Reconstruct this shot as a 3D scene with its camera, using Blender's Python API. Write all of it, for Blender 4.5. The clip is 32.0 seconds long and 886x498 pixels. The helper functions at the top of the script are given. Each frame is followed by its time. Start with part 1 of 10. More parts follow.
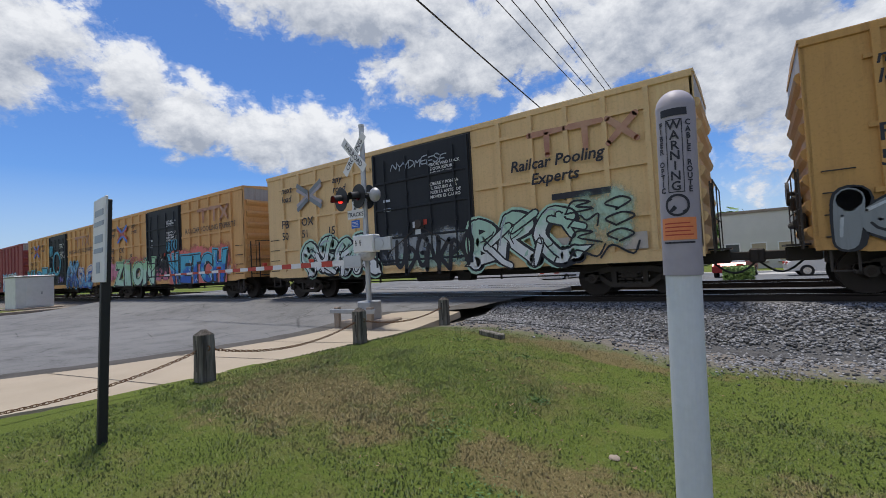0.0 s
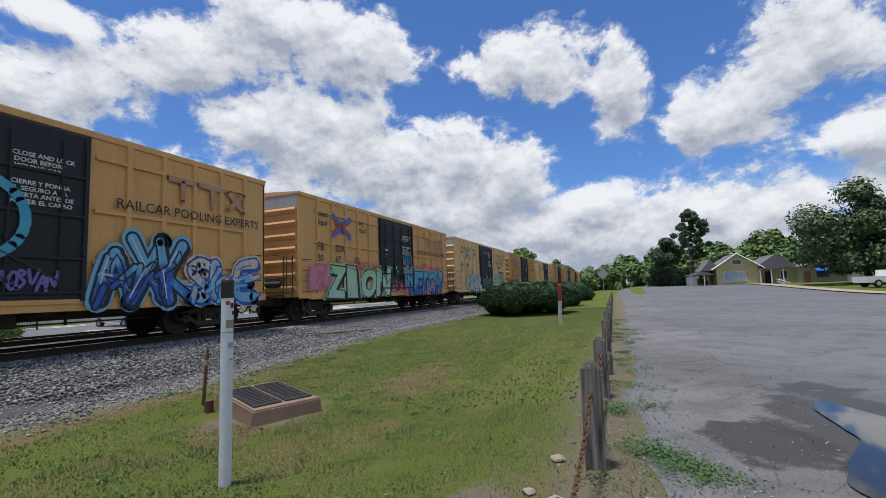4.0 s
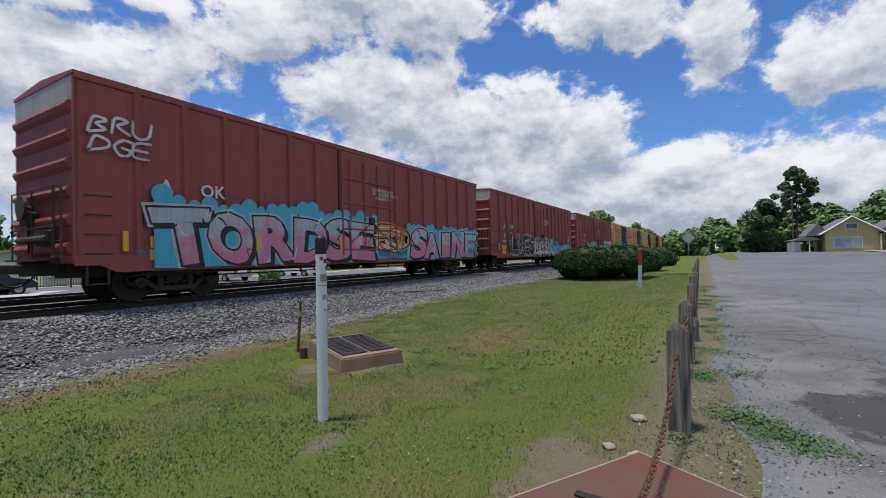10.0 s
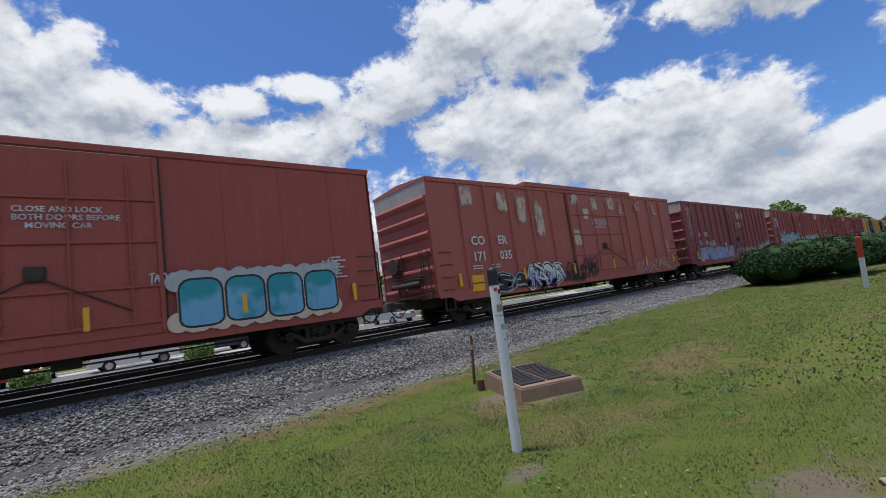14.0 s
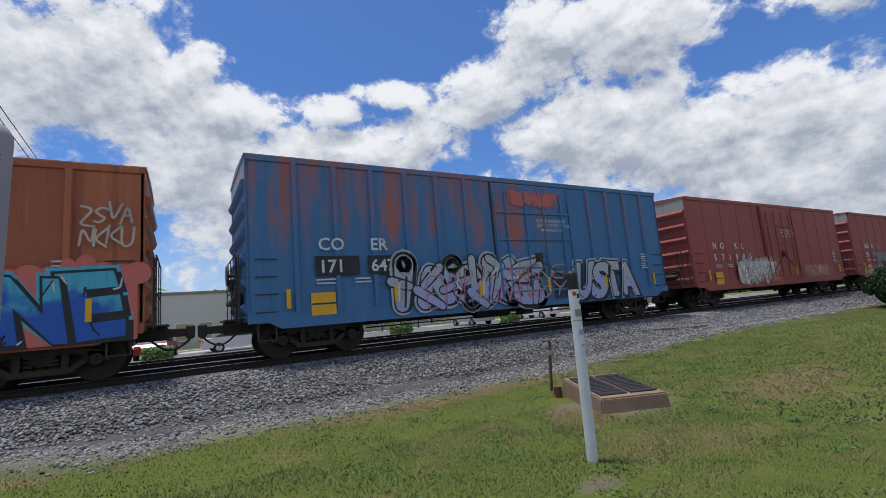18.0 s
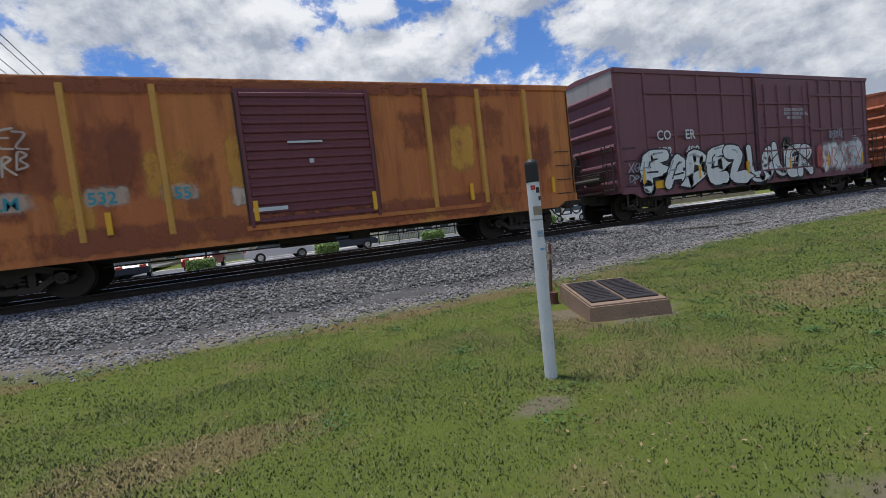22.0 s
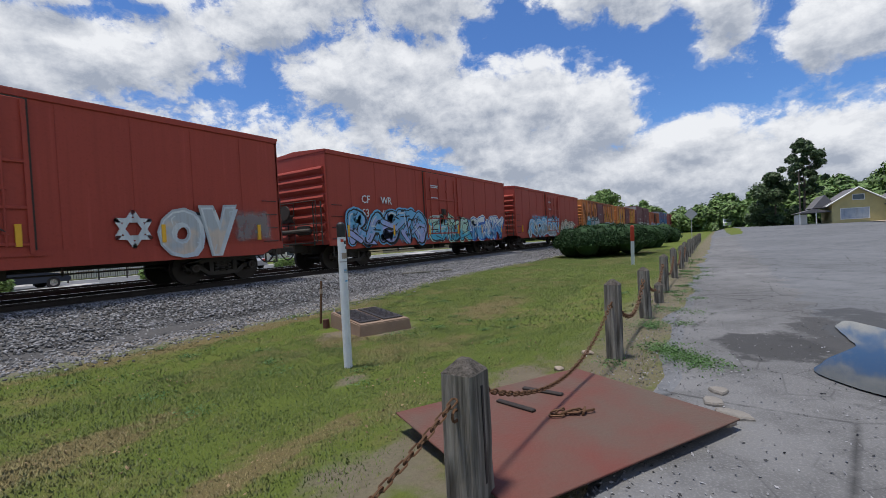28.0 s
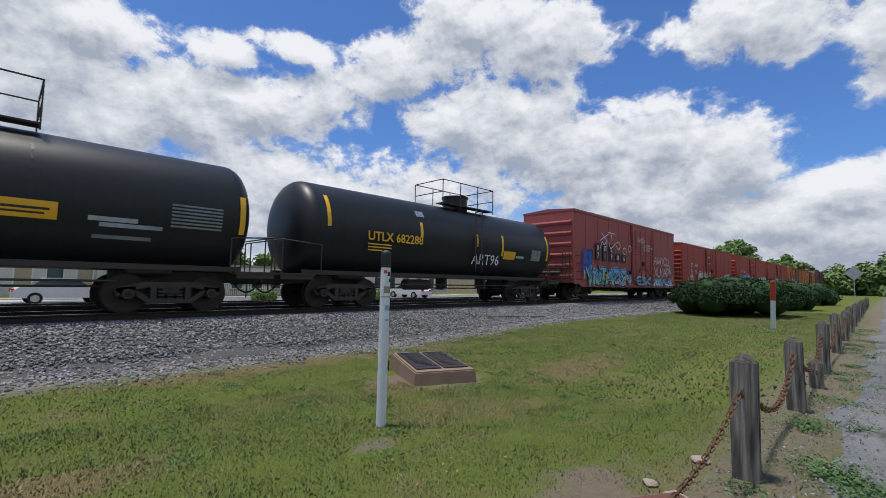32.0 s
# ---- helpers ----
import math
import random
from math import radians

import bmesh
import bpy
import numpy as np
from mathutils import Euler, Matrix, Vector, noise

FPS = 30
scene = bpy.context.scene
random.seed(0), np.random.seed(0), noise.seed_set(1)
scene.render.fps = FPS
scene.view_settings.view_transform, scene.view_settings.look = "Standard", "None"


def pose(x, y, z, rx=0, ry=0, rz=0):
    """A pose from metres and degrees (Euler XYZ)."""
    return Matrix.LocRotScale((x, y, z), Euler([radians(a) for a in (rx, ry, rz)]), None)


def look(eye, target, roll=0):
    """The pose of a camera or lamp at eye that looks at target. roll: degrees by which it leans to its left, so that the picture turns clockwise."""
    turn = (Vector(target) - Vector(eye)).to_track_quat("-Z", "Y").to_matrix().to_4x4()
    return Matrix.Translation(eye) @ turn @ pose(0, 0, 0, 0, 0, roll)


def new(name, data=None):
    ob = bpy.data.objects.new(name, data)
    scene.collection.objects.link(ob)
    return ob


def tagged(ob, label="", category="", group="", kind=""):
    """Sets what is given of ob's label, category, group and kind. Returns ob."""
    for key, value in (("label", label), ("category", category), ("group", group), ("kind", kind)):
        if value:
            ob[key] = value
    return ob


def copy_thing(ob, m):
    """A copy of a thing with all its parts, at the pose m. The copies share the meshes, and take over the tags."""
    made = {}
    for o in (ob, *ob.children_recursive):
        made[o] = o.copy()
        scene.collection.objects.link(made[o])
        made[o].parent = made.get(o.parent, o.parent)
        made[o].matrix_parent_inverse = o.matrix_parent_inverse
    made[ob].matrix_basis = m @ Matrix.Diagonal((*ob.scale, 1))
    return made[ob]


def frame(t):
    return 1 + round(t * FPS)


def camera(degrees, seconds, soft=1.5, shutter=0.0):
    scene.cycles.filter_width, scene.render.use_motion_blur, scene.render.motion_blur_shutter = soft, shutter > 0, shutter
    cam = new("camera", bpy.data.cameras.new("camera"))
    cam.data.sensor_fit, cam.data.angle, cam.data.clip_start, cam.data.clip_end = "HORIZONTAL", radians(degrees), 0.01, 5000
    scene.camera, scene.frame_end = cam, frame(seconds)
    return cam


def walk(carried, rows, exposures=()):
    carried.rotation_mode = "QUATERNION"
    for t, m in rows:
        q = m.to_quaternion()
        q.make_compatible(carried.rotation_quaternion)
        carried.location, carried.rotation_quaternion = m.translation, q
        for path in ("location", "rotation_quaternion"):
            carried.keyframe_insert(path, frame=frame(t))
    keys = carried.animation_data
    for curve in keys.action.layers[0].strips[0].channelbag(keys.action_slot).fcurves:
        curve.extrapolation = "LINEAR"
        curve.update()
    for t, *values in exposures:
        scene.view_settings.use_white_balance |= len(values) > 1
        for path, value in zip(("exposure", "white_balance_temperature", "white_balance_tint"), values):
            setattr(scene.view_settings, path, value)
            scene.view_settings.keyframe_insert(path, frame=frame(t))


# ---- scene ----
cam = camera(89.55, 32.0, soft=0.45, shutter=0.05)
PATH = [
    (0, pose(-0.459, 0.158, 1.563, 92.22, 3.05, 34.93)),
    (0.5, pose(-0.402, 0.167, 1.553, 92.09, 2.19, 23.95)),
    (1, pose(-0.384, 0.162, 1.551, 92.32, 1.07, 15.53)),
    (1.5, pose(-0.374, 0.113, 1.533, 92.70, -1.61, 7.58)),
    (2, pose(-0.288, 0.215, 1.558, 93.20, 0.43, -8.14)),
    (2.5, pose(0.020, 0.344, 1.576, 93.26, 1.44, -31.84)),
    (3, pose(0.059, 0.044, 1.590, 94.18, 1.70, -53.71)),
    (3.5, pose(0.132, -0.032, 1.567, 94.74, 2.26, -64.86)),
    (4, pose(0.187, -0.004, 1.545, 95.43, 2.14, -68.34)),
    (4.5, pose(0.153, -0.004, 1.551, 95.99, 1.99, -68.73)),
    (6.5, pose(0.170, -0.096, 1.562, 97.41, 0.05, -71.70)),
    (7, pose(0.140, -0.091, 1.561, 97.74, -0.68, -71.63)),
    (7.5, pose(0.143, -0.083, 1.555, 96.36, -0.98, -70.65)),
    (8, pose(0.130, -0.090, 1.547, 93.59, -0.73, -68.74)),
    (8.5, pose(0.124, -0.076, 1.525, 93.03, 0.39, -67.86)),
    (9, pose(0.091, -0.031, 1.496, 91.33, 0.20, -65.19)),
    (9.5, pose(0.077, 0.010, 1.489, 90.84, 0.52, -64.20)),
    (10, pose(0.078, 0.049, 1.505, 90.94, 1.32, -59.28)),
    (10.5, pose(0.076, 0.083, 1.496, 93.61, 1.28, -53.81)),
    (11, pose(0.102, 0.090, 1.510, 94.83, 2.52, -55.01)),
    (11.5, pose(0.075, 0.149, 1.512, 95.10, 3.02, -54.92)),
    (12, pose(0.007, 0.171, 1.520, 95.84, 4.84, -52.80)),
    (12.5, pose(-0.063, 0.174, 1.512, 96.41, 6.27, -47.99)),
    (13, pose(-0.054, 0.160, 1.498, 96.23, 6.94, -46.78)),
    (13.5, pose(-0.068, 0.170, 1.504, 96.00, 7.46, -45.51)),
    (14, pose(-0.125, 0.215, 1.494, 96.28, 7.72, -40.27)),
    (14.5, pose(-0.158, 0.248, 1.498, 97.39, 6.96, -30.82)),
    (16.5, pose(-0.198, 0.175, 1.458, 97.42, 2.69, -34.18)),
    (17, pose(-0.267, 0.103, 1.474, 97.69, 5.87, -29.32)),
    (17.5, pose(-0.255, 0.115, 1.465, 97.89, 4.04, -28.34)),
    (18, pose(-0.148, 0.128, 1.452, 97.77, 4.66, -30.05)),
    (18.5, pose(-0.101, 0.108, 1.466, 97.49, 4.79, -36.09)),
    (19, pose(-0.021, 0.053, 1.459, 98.91, 2.87, -40.72)),
    (19.5, pose(0.003, 0.130, 1.435, 98.29, 3.14, -39.52)),
    (20, pose(0.095, 0.199, 1.405, 100.06, 3.16, -38.89)),
    (20.5, pose(0.460, 0.232, 1.378, 97.73, 1.26, -27.69)),
    (21, pose(0.878, 0.313, 1.324, 93.43, 3.94, -27.43)),
    (21.5, pose(1.136, 0.317, 1.307, 89.84, 6.47, -26.96)),
    (22, pose(1.182, 0.318, 1.305, 86.40, 6.54, -23.92)),
    (22.5, pose(1.135, 0.375, 1.311, 92.05, 1.00, -19.06)),
    (23, pose(1.118, 0.404, 1.303, 91.89, -1.07, -19.17)),
    (23.5, pose(1.115, 0.317, 1.337, 93.60, -1.59, -25.40)),
    (24, pose(0.970, 0.113, 1.353, 95.52, -1.04, -35.73)),
    (24.5, pose(0.674, -0.173, 1.325, 94.70, 0.09, -47.96)),
    (25, pose(0.084, -0.396, 1.289, 84.21, -0.88, -59.89)),
    (25.5, pose(-0.454, -0.582, 1.322, 81.15, 0.27, -59.15)),
    (27.5, pose(-0.907, -0.789, 1.435, 85.81, 2.90, -58.09)),
    (28, pose(-0.915, -0.756, 1.429, 88.97, 3.14, -58.17)),
    (28.5, pose(-0.877, -0.744, 1.400, 91.70, 2.00, -57.71)),
    (29, pose(-0.631, -0.791, 1.413, 93.17, 0.09, -58.25)),
    (29.5, pose(-0.487, -0.669, 1.413, 93.76, -0.35, -63.84)),
    (30, pose(-0.299, -0.706, 1.411, 94.79, 0.29, -57.36)),
    (30.5, pose(-0.087, -0.685, 1.381, 95.00, -0.81, -53.57)),
    (31, pose(0.068, -0.601, 1.369, 95.13, -1.31, -53.88)),
    (31.5, pose(0.301, -0.597, 1.392, 95.18, -3.20, -46.14)),
    (32, pose(0.367, -0.507, 1.381, 94.44, -0.88, -44.94)),
]
walk(cam, PATH)

TRAIN_SPEED = 11.666
TRACK_Y = 13.02
RAIL_TOP = 0.58
SUN_DIR = Vector((-0.14, 0.12, 0.98)).normalized()

# ------------------------------------------------------------------ sky and sun
def node(nt, kind, **values):
    n = nt.nodes.new(kind)
    for k, v in values.items():
        if k.startswith("in_"):
            key = k[3:]
            n.inputs[int(key) if key.isdigit() else key].default_value = v
    return n


def mth(nt, op, a, b=None, c=None, clamp=False):
    n = nt.nodes.new("ShaderNodeMath")
    n.operation, n.use_clamp = op, clamp
    for i, v in enumerate((a, b, c)):
        if v is None:
            continue
        if isinstance(v, (int, float)):
            n.inputs[i].default_value = v
        else:
            nt.links.new(v, n.inputs[i])
    return n.outputs[0]


def ramp(nt, fac, stops, smooth=False):
    n = nt.nodes.new("ShaderNodeValToRGB")
    cr = n.color_ramp
    cr.interpolation = "EASE" if smooth else "LINEAR"
    while len(cr.elements) < len(stops):
        cr.elements.new(0.5)
    for e, (p, c) in zip(cr.elements, stops):
        e.position = p
        e.color = (c, c, c, 1) if isinstance(c, (int, float)) else (*c, 1)
    nt.links.new(fac, n.inputs[0])
    return n.outputs[0]


def mixc(nt, fac, a, b, blend="MIX"):
    n = nt.nodes.new("ShaderNodeMix")
    n.data_type, n.blend_type = "RGBA", blend
    for sock, v in ((n.inputs[0], fac), (n.inputs[6], a), (n.inputs[7], b)):
        if isinstance(v, (int, float)):
            sock.default_value = v
        elif isinstance(v, tuple):
            sock.default_value = (*v, 1)
        else:
            nt.links.new(v, sock)
    return n.outputs[2]


def make_world():
    w = bpy.data.worlds.new("sky")
    scene.world = w
    w.use_nodes = True
    nt = w.node_tree
    nt.nodes.clear()
    out = nt.nodes.new("ShaderNodeOutputWorld")
    bg = nt.nodes.new("ShaderNodeBackground")
    bg.inputs["Strength"].default_value = 0.1
    nt.links.new(bg.outputs[0], out.inputs[0])
    sky = nt.nodes.new("ShaderNodeTexSky")
    sky.sky_type = "NISHITA"
    sky.sun_disc = False
    sky.sun_elevation = math.asin(SUN_DIR.z)
    sky.sun_rotation = math.atan2(SUN_DIR.x, SUN_DIR.y)
    sky.air_density, sky.dust_density, sky.ozone_density = 1.0, 0.6, 2.2
    tc = nt.nodes.new("ShaderNodeTexCoord")
    sep = nt.nodes.new("ShaderNodeSeparateXYZ")
    nt.links.new(tc.outputs["Generated"], sep.inputs[0])
    x, y, z = sep.outputs
    # bearing and height in degrees
    comb = nt.nodes.new("ShaderNodeCombineXYZ")
    nt.links.new(mth(nt, "DEGREES", mth(nt, "ARCTAN2", x, y)), comb.inputs[0])
    nt.links.new(mth(nt, "DEGREES", mth(nt, "ARCSINE", z)), comb.inputs[1])

    def vec(op, a, b=None, c=None):
        n = nt.nodes.new("ShaderNodeVectorMath")
        n.operation = op
        for i, v in enumerate((a, b, c)):
            if isinstance(v, tuple):
                n.inputs[i].default_value = v
            elif v is not None:
                nt.links.new(v, n.inputs[i])
        return n.outputs["Value"] if op == "LENGTH" else n.outputs[0]

    def puffs(p):
        """Cauliflower relief: rounded cells on rounded cells, broken up by finer noise."""
        q = vec("MULTIPLY", p, (0.075, 0.105, 0))
        bend = node(nt, "ShaderNodeTexNoise", in_Scale=5.0, in_Detail=4.0, in_Roughness=0.6)
        nt.links.new(q, bend.inputs["Vector"])
        q2 = vec("MULTIPLY_ADD", bend.outputs[1], (0.16, 0.16, 0), q)
        cell = node(nt, "ShaderNodeTexVoronoi", in_Scale=3.4, in_Detail=4.0, in_Roughness=0.62, in_Lacunarity=2.3)
        cell.normalize = True
        nt.links.new(q2, cell.inputs["Vector"])
        puff = node(nt, "ShaderNodeTexNoise", in_Scale=2.6, in_Detail=11.0, in_Roughness=0.62, in_Distortion=0.25)
        nt.links.new(q, puff.inputs["Vector"])
        a = mth(nt, "MULTIPLY", mth(nt, "SUBTRACT", puff.outputs[0], 0.5), 1.9)
        return mth(nt, "ADD", a, mth(nt, "MULTIPLY", mth(nt, "SUBTRACT", 0.36, cell.outputs["Distance"]), 1.1))

    def field(shift):
        p = vec("ADD", comb.outputs[0], (0, shift, 0))
        near = None
        for az, el, ra, re in CUMULUS + HIGH_AND_FILL_CLOUDS:
            d = vec("LENGTH", vec("MULTIPLY_ADD", p, (1 / ra / 1.25, 1 / re / 1.25, 0), (-az / ra / 1.25, -el / re / 1.25, 0)))
            near = d if near is None else mth(nt, "SMOOTH_MIN", near, d, 0.35)
        body = mth(nt, "SUBTRACT", 1.0, mth(nt, "MINIMUM", near, 1.75))
        q = vec("MULTIPLY", p, (0.075, 0.105, 0))
        wide = node(nt, "ShaderNodeTexNoise", in_Scale=0.55, in_Detail=3.0, in_Roughness=0.5)
        nt.links.new(q, wide.inputs["Vector"])
        n = mth(nt, "ADD", puffs(p), mth(nt, "MULTIPLY", mth(nt, "SUBTRACT", wide.outputs[0], 0.52), 1.1))
        return mth(nt, "ADD", mth(nt, "MULTIPLY", body, 0.95), n)

    here = field(0.0)
    above = field(2.6)
    crisp = mth(nt, "SUBTRACT", puffs(vec("ADD", comb.outputs[0], (0.25, 0.75, 0))), puffs(comb.outputs[0]))
    cover = ramp(nt, mth(nt, "ADD", mth(nt, "MULTIPLY", here, 0.5), 0.5), ((0.44, 0.0), (0.52, 0.28), (0.575, 0.8), (0.65, 1.0)))
    # bright crowns, grey bases: denser above than here means shade
    slope = mth(nt, "SUBTRACT", above, here)
    deep = mth(nt, "ADD", mth(nt, "MULTIPLY", above, 0.34), mth(nt, "MULTIPLY", slope, 0.26))
    deep = mth(nt, "ADD", deep, mth(nt, "MULTIPLY", crisp, 0.24))
    shade = ramp(nt, mth(nt, "ADD", deep, 0.35), ((0.12, 0.0), (0.42, 0.42), (0.8, 1.0)))
    lit = mixc(nt, shade, (8.5, 8.7, 9.1), (3.6, 4.05, 4.95))
    haze = ramp(nt, z, ((0.0, 0.8), (0.2, 0.0)))
    blue = mixc(nt, 1.0, sky.outputs[0], (0.60, 0.90, 1.35), "MULTIPLY")
    base = mixc(nt, haze, blue, (5.3, 6.4, 7.9))
    col = mixc(nt, cover, base, lit)
    nt.links.new(col, bg.inputs["Color"])


# cloud masses: bearing, height and half-widths in degrees
CUMULUS = [(-69.0, 20.5, 3.3, 2.5), (-63.9, 18.0, 5.6, 3.5), (-57.3, 16.4, 4.6, 3.0), (-50.3, 16.1, 4.8, 3.5), (-44.6, 13.9, 4.1, 2.7), (-19.1, 18.4, 5.0, 2.3), (1.0, 19.1, 6.4, 5.6), (7.1, 14.6, 5.1, 6.6),
           (14.0, 18.8, 6.0, 3.8), (22.0, 20.2, 6.3, 3.9), (29.6, 22.2, 5.8, 2.7), (47.4, 20.2, 6.3, 3.9), (54.7, 18.1, 8.1, 4.7), (62.7, 16.0, 7.7, 5.4), (70.5, 16.6, 4.0, 4.5), (76.2, 12.6, 5.4, 5.1), (66.7, 10.1, 9.9, 3.5), (30, 9, 26, 6), (92, 5.5, 30, 4.5)]
HIGH_AND_FILL_CLOUDS = [(-32.6, 24.3, 7.4, 4.3), (-24.1, 27.5, 9.4, 5.1), (-42.8, 31.2, 13.1, 3.2), (-9.0, 26.6, 10.0, 6.0), (5.5, 24.6, 5.8, 2.5), (38.9, 26.2, 6.5, 3.0), (47.7, 31.7, 6.8, 2.8), (58.9, 29.1, 7.3, 3.5), (80.5, 27.1, 7.0, 3.3),
               (91.8, 22.6, 3.1, 4.3), (98.8, 18.2, 2.2, 2.8), (103.0, 18.7, 5.9, 3.2), (110.6, 22.4, 5.6, 4.3), (113.0, 13.5, 3.2, 2.2), (86.9, 9.6, 4.5, 2.4), (81.9, 7.4, 7, 2.8), (99.6, 8.4, 4.5, 1.8), (105.0, 7.5, 5, 1.8), (-85, 22, 9, 5), (130, 16, 14, 5), (-120, 20, 18, 6), (165, 24, 16, 7), (18, 25, 4, 1.6), (26, 27, 5, 1.6), (34, 24.5, 4, 1.8),
               # unseen clouds behind the camera, added to brighten the train's near sides
               (138, 32, 14, 8), (160, 11, 15, 6), (-172, 19, 15, 8), (-150, 33, 16, 9), (-140, 13, 15, 6), (-112, 35, 14, 7), (-176, 44, 20, 8), (-104, 12, 12, 5), (172, 33, 10, 6), (146, 20, 10, 6)]
make_world()
sun_data = bpy.data.lights.new("sun", "SUN")
sun_data.energy, sun_data.angle, sun_data.color = 4.2, radians(7), (1.0, 0.945, 0.86)
sun = new("sun", sun_data)
sun.matrix_world = look(SUN_DIR * 60, (0, 0, 0))

# ------------------------------------------------------------------ materials
def material(name, color, rough=0.6, metal=0.0, second=None, scale=3.0, amount=0.5, bump=0.1, bump_scale=40.0, spec=0.4, grime=None, grime_scale=0.8, island=0.0, random_ob=0.0):
    """Procedural surface: two colours mixed by noise at two scales, optional streaks of grime, fine relief."""
    m = bpy.data.materials.new(name)
    m.use_nodes = True
    nt = m.node_tree
    bs = nt.nodes["Principled BSDF"]
    bs.inputs["Roughness"].default_value = rough
    bs.inputs["Metallic"].default_value = metal
    bs.inputs["Specular IOR Level"].default_value = spec
    tc = nt.nodes.new("ShaderNodeTexCoord")
    second = second or tuple(c * 0.72 for c in color)
    n1 = node(nt, "ShaderNodeTexNoise", in_Scale=scale, in_Detail=6.0, in_Roughness=0.6)
    n2 = node(nt, "ShaderNodeTexNoise", in_Scale=bump_scale, in_Detail=4.0)
    nt.links.new(tc.outputs["Object"], n1.inputs["Vector"])
    nt.links.new(tc.outputs["Object"], n2.inputs["Vector"])
    f = ramp(nt, n1.outputs[0], ((0.35, 0.0), (0.68, amount)))
    col = mixc(nt, f, color, second)
    col = mixc(nt, mth(nt, "MULTIPLY", n2.outputs[0], 0.22), col, tuple(c * 0.45 for c in color))
    if grime:
        mp = nt.nodes.new("ShaderNodeMapping")
        mp.inputs["Scale"].default_value = (3.0, 3.0, 0.25)
        n3 = node(nt, "ShaderNodeTexNoise", in_Scale=grime_scale, in_Detail=7.0, in_Roughness=0.65)
        nt.links.new(tc.outputs["Object"], mp.inputs[0])
        nt.links.new(mp.outputs[0], n3.inputs["Vector"])
        col = mixc(nt, ramp(nt, n3.outputs[0], ((0.5, 0.0), (0.75, 0.75))), col, grime)
    if island or random_ob:
        src = nt.nodes.new("ShaderNodeNewGeometry").outputs["Random Per Island"] if island else nt.nodes.new("ShaderNodeObjectInfo").outputs["Random"]
        k = island or random_ob
        v = mth(nt, "ADD", mth(nt, "MULTIPLY", src, 2 * k), 1 - k)
        cc = nt.nodes.new("ShaderNodeCombineColor")
        for i in range(3):
            nt.links.new(v, cc.inputs[i])
        col = mixc(nt, 1.0, col, cc.outputs[0], "MULTIPLY")
    nt.links.new(col, bs.inputs["Base Color"])
    if bump:
        b = node(nt, "ShaderNodeBump", in_Strength=bump, in_Distance=0.02)
        nt.links.new(n2.outputs[0], b.inputs["Height"])
        nt.links.new(b.outputs[0], bs.inputs["Normal"])
    return m


def emitter(name, color, strength):
    m = material(name, color, 0.3, bump=0)
    bs = m.node_tree.nodes["Principled BSDF"]
    bs.inputs["Emission Color"].default_value = (*color, 1)
    bs.inputs["Emission Strength"].default_value = strength
    return m


def worn_spots(nt, pos, wobble, spots):
    """A mask of dried-out patches with ragged outlines."""
    out = None
    for cx, cy, rx, ry in spots:
        n = nt.nodes.new("ShaderNodeVectorMath")
        n.operation = "MULTIPLY_ADD"
        nt.links.new(pos, n.inputs[0])
        n.inputs[1].default_value, n.inputs[2].default_value = (1 / rx, 1 / ry, 0), (-cx / rx, -cy / ry, 0)
        ln = nt.nodes.new("ShaderNodeVectorMath")
        ln.operation = "LENGTH"
        nt.links.new(n.outputs[0], ln.inputs[0])
        d = mth(nt, "ADD", ln.outputs["Value"], mth(nt, "MULTIPLY", mth(nt, "SUBTRACT", wobble, 0.5), 2.4))
        f = ramp(nt, d, ((0.4, 0.85), (1.0, 0.0)), True)
        out = f if out is None else mth(nt, "MAXIMUM", out, f)
    return out


BARE = ((1.5, 1.15, 1.0, 0.5), (0.75, 0.55, 0.8, 0.5), (3.3, 1.05, 0.9, 0.4), (6.0, 4.75, 0.9, 0.35), (5.25, 5.6, 0.5, 0.5), (3.25, 3.3, 0.35, 0.25))
WORN = ((-4.5, 3.5, 1.9, 1.2), (-1.9, 3.6, 1.2, 0.6), (0.5, 4.2, 1.3, 0.55), (1.2, 2.2, 1.2, 0.4), (-1.4, 1.2, 1.2, 0.5), (5.4, 5.3, 1.1, 1.0), (8.8, 4.0, 2.4, 0.8), (2.6, 0.9, 1.6, 0.5), (4.5, 7.9, 4.0, 0.5), (-3.0, 7.8, 2.5, 0.5))


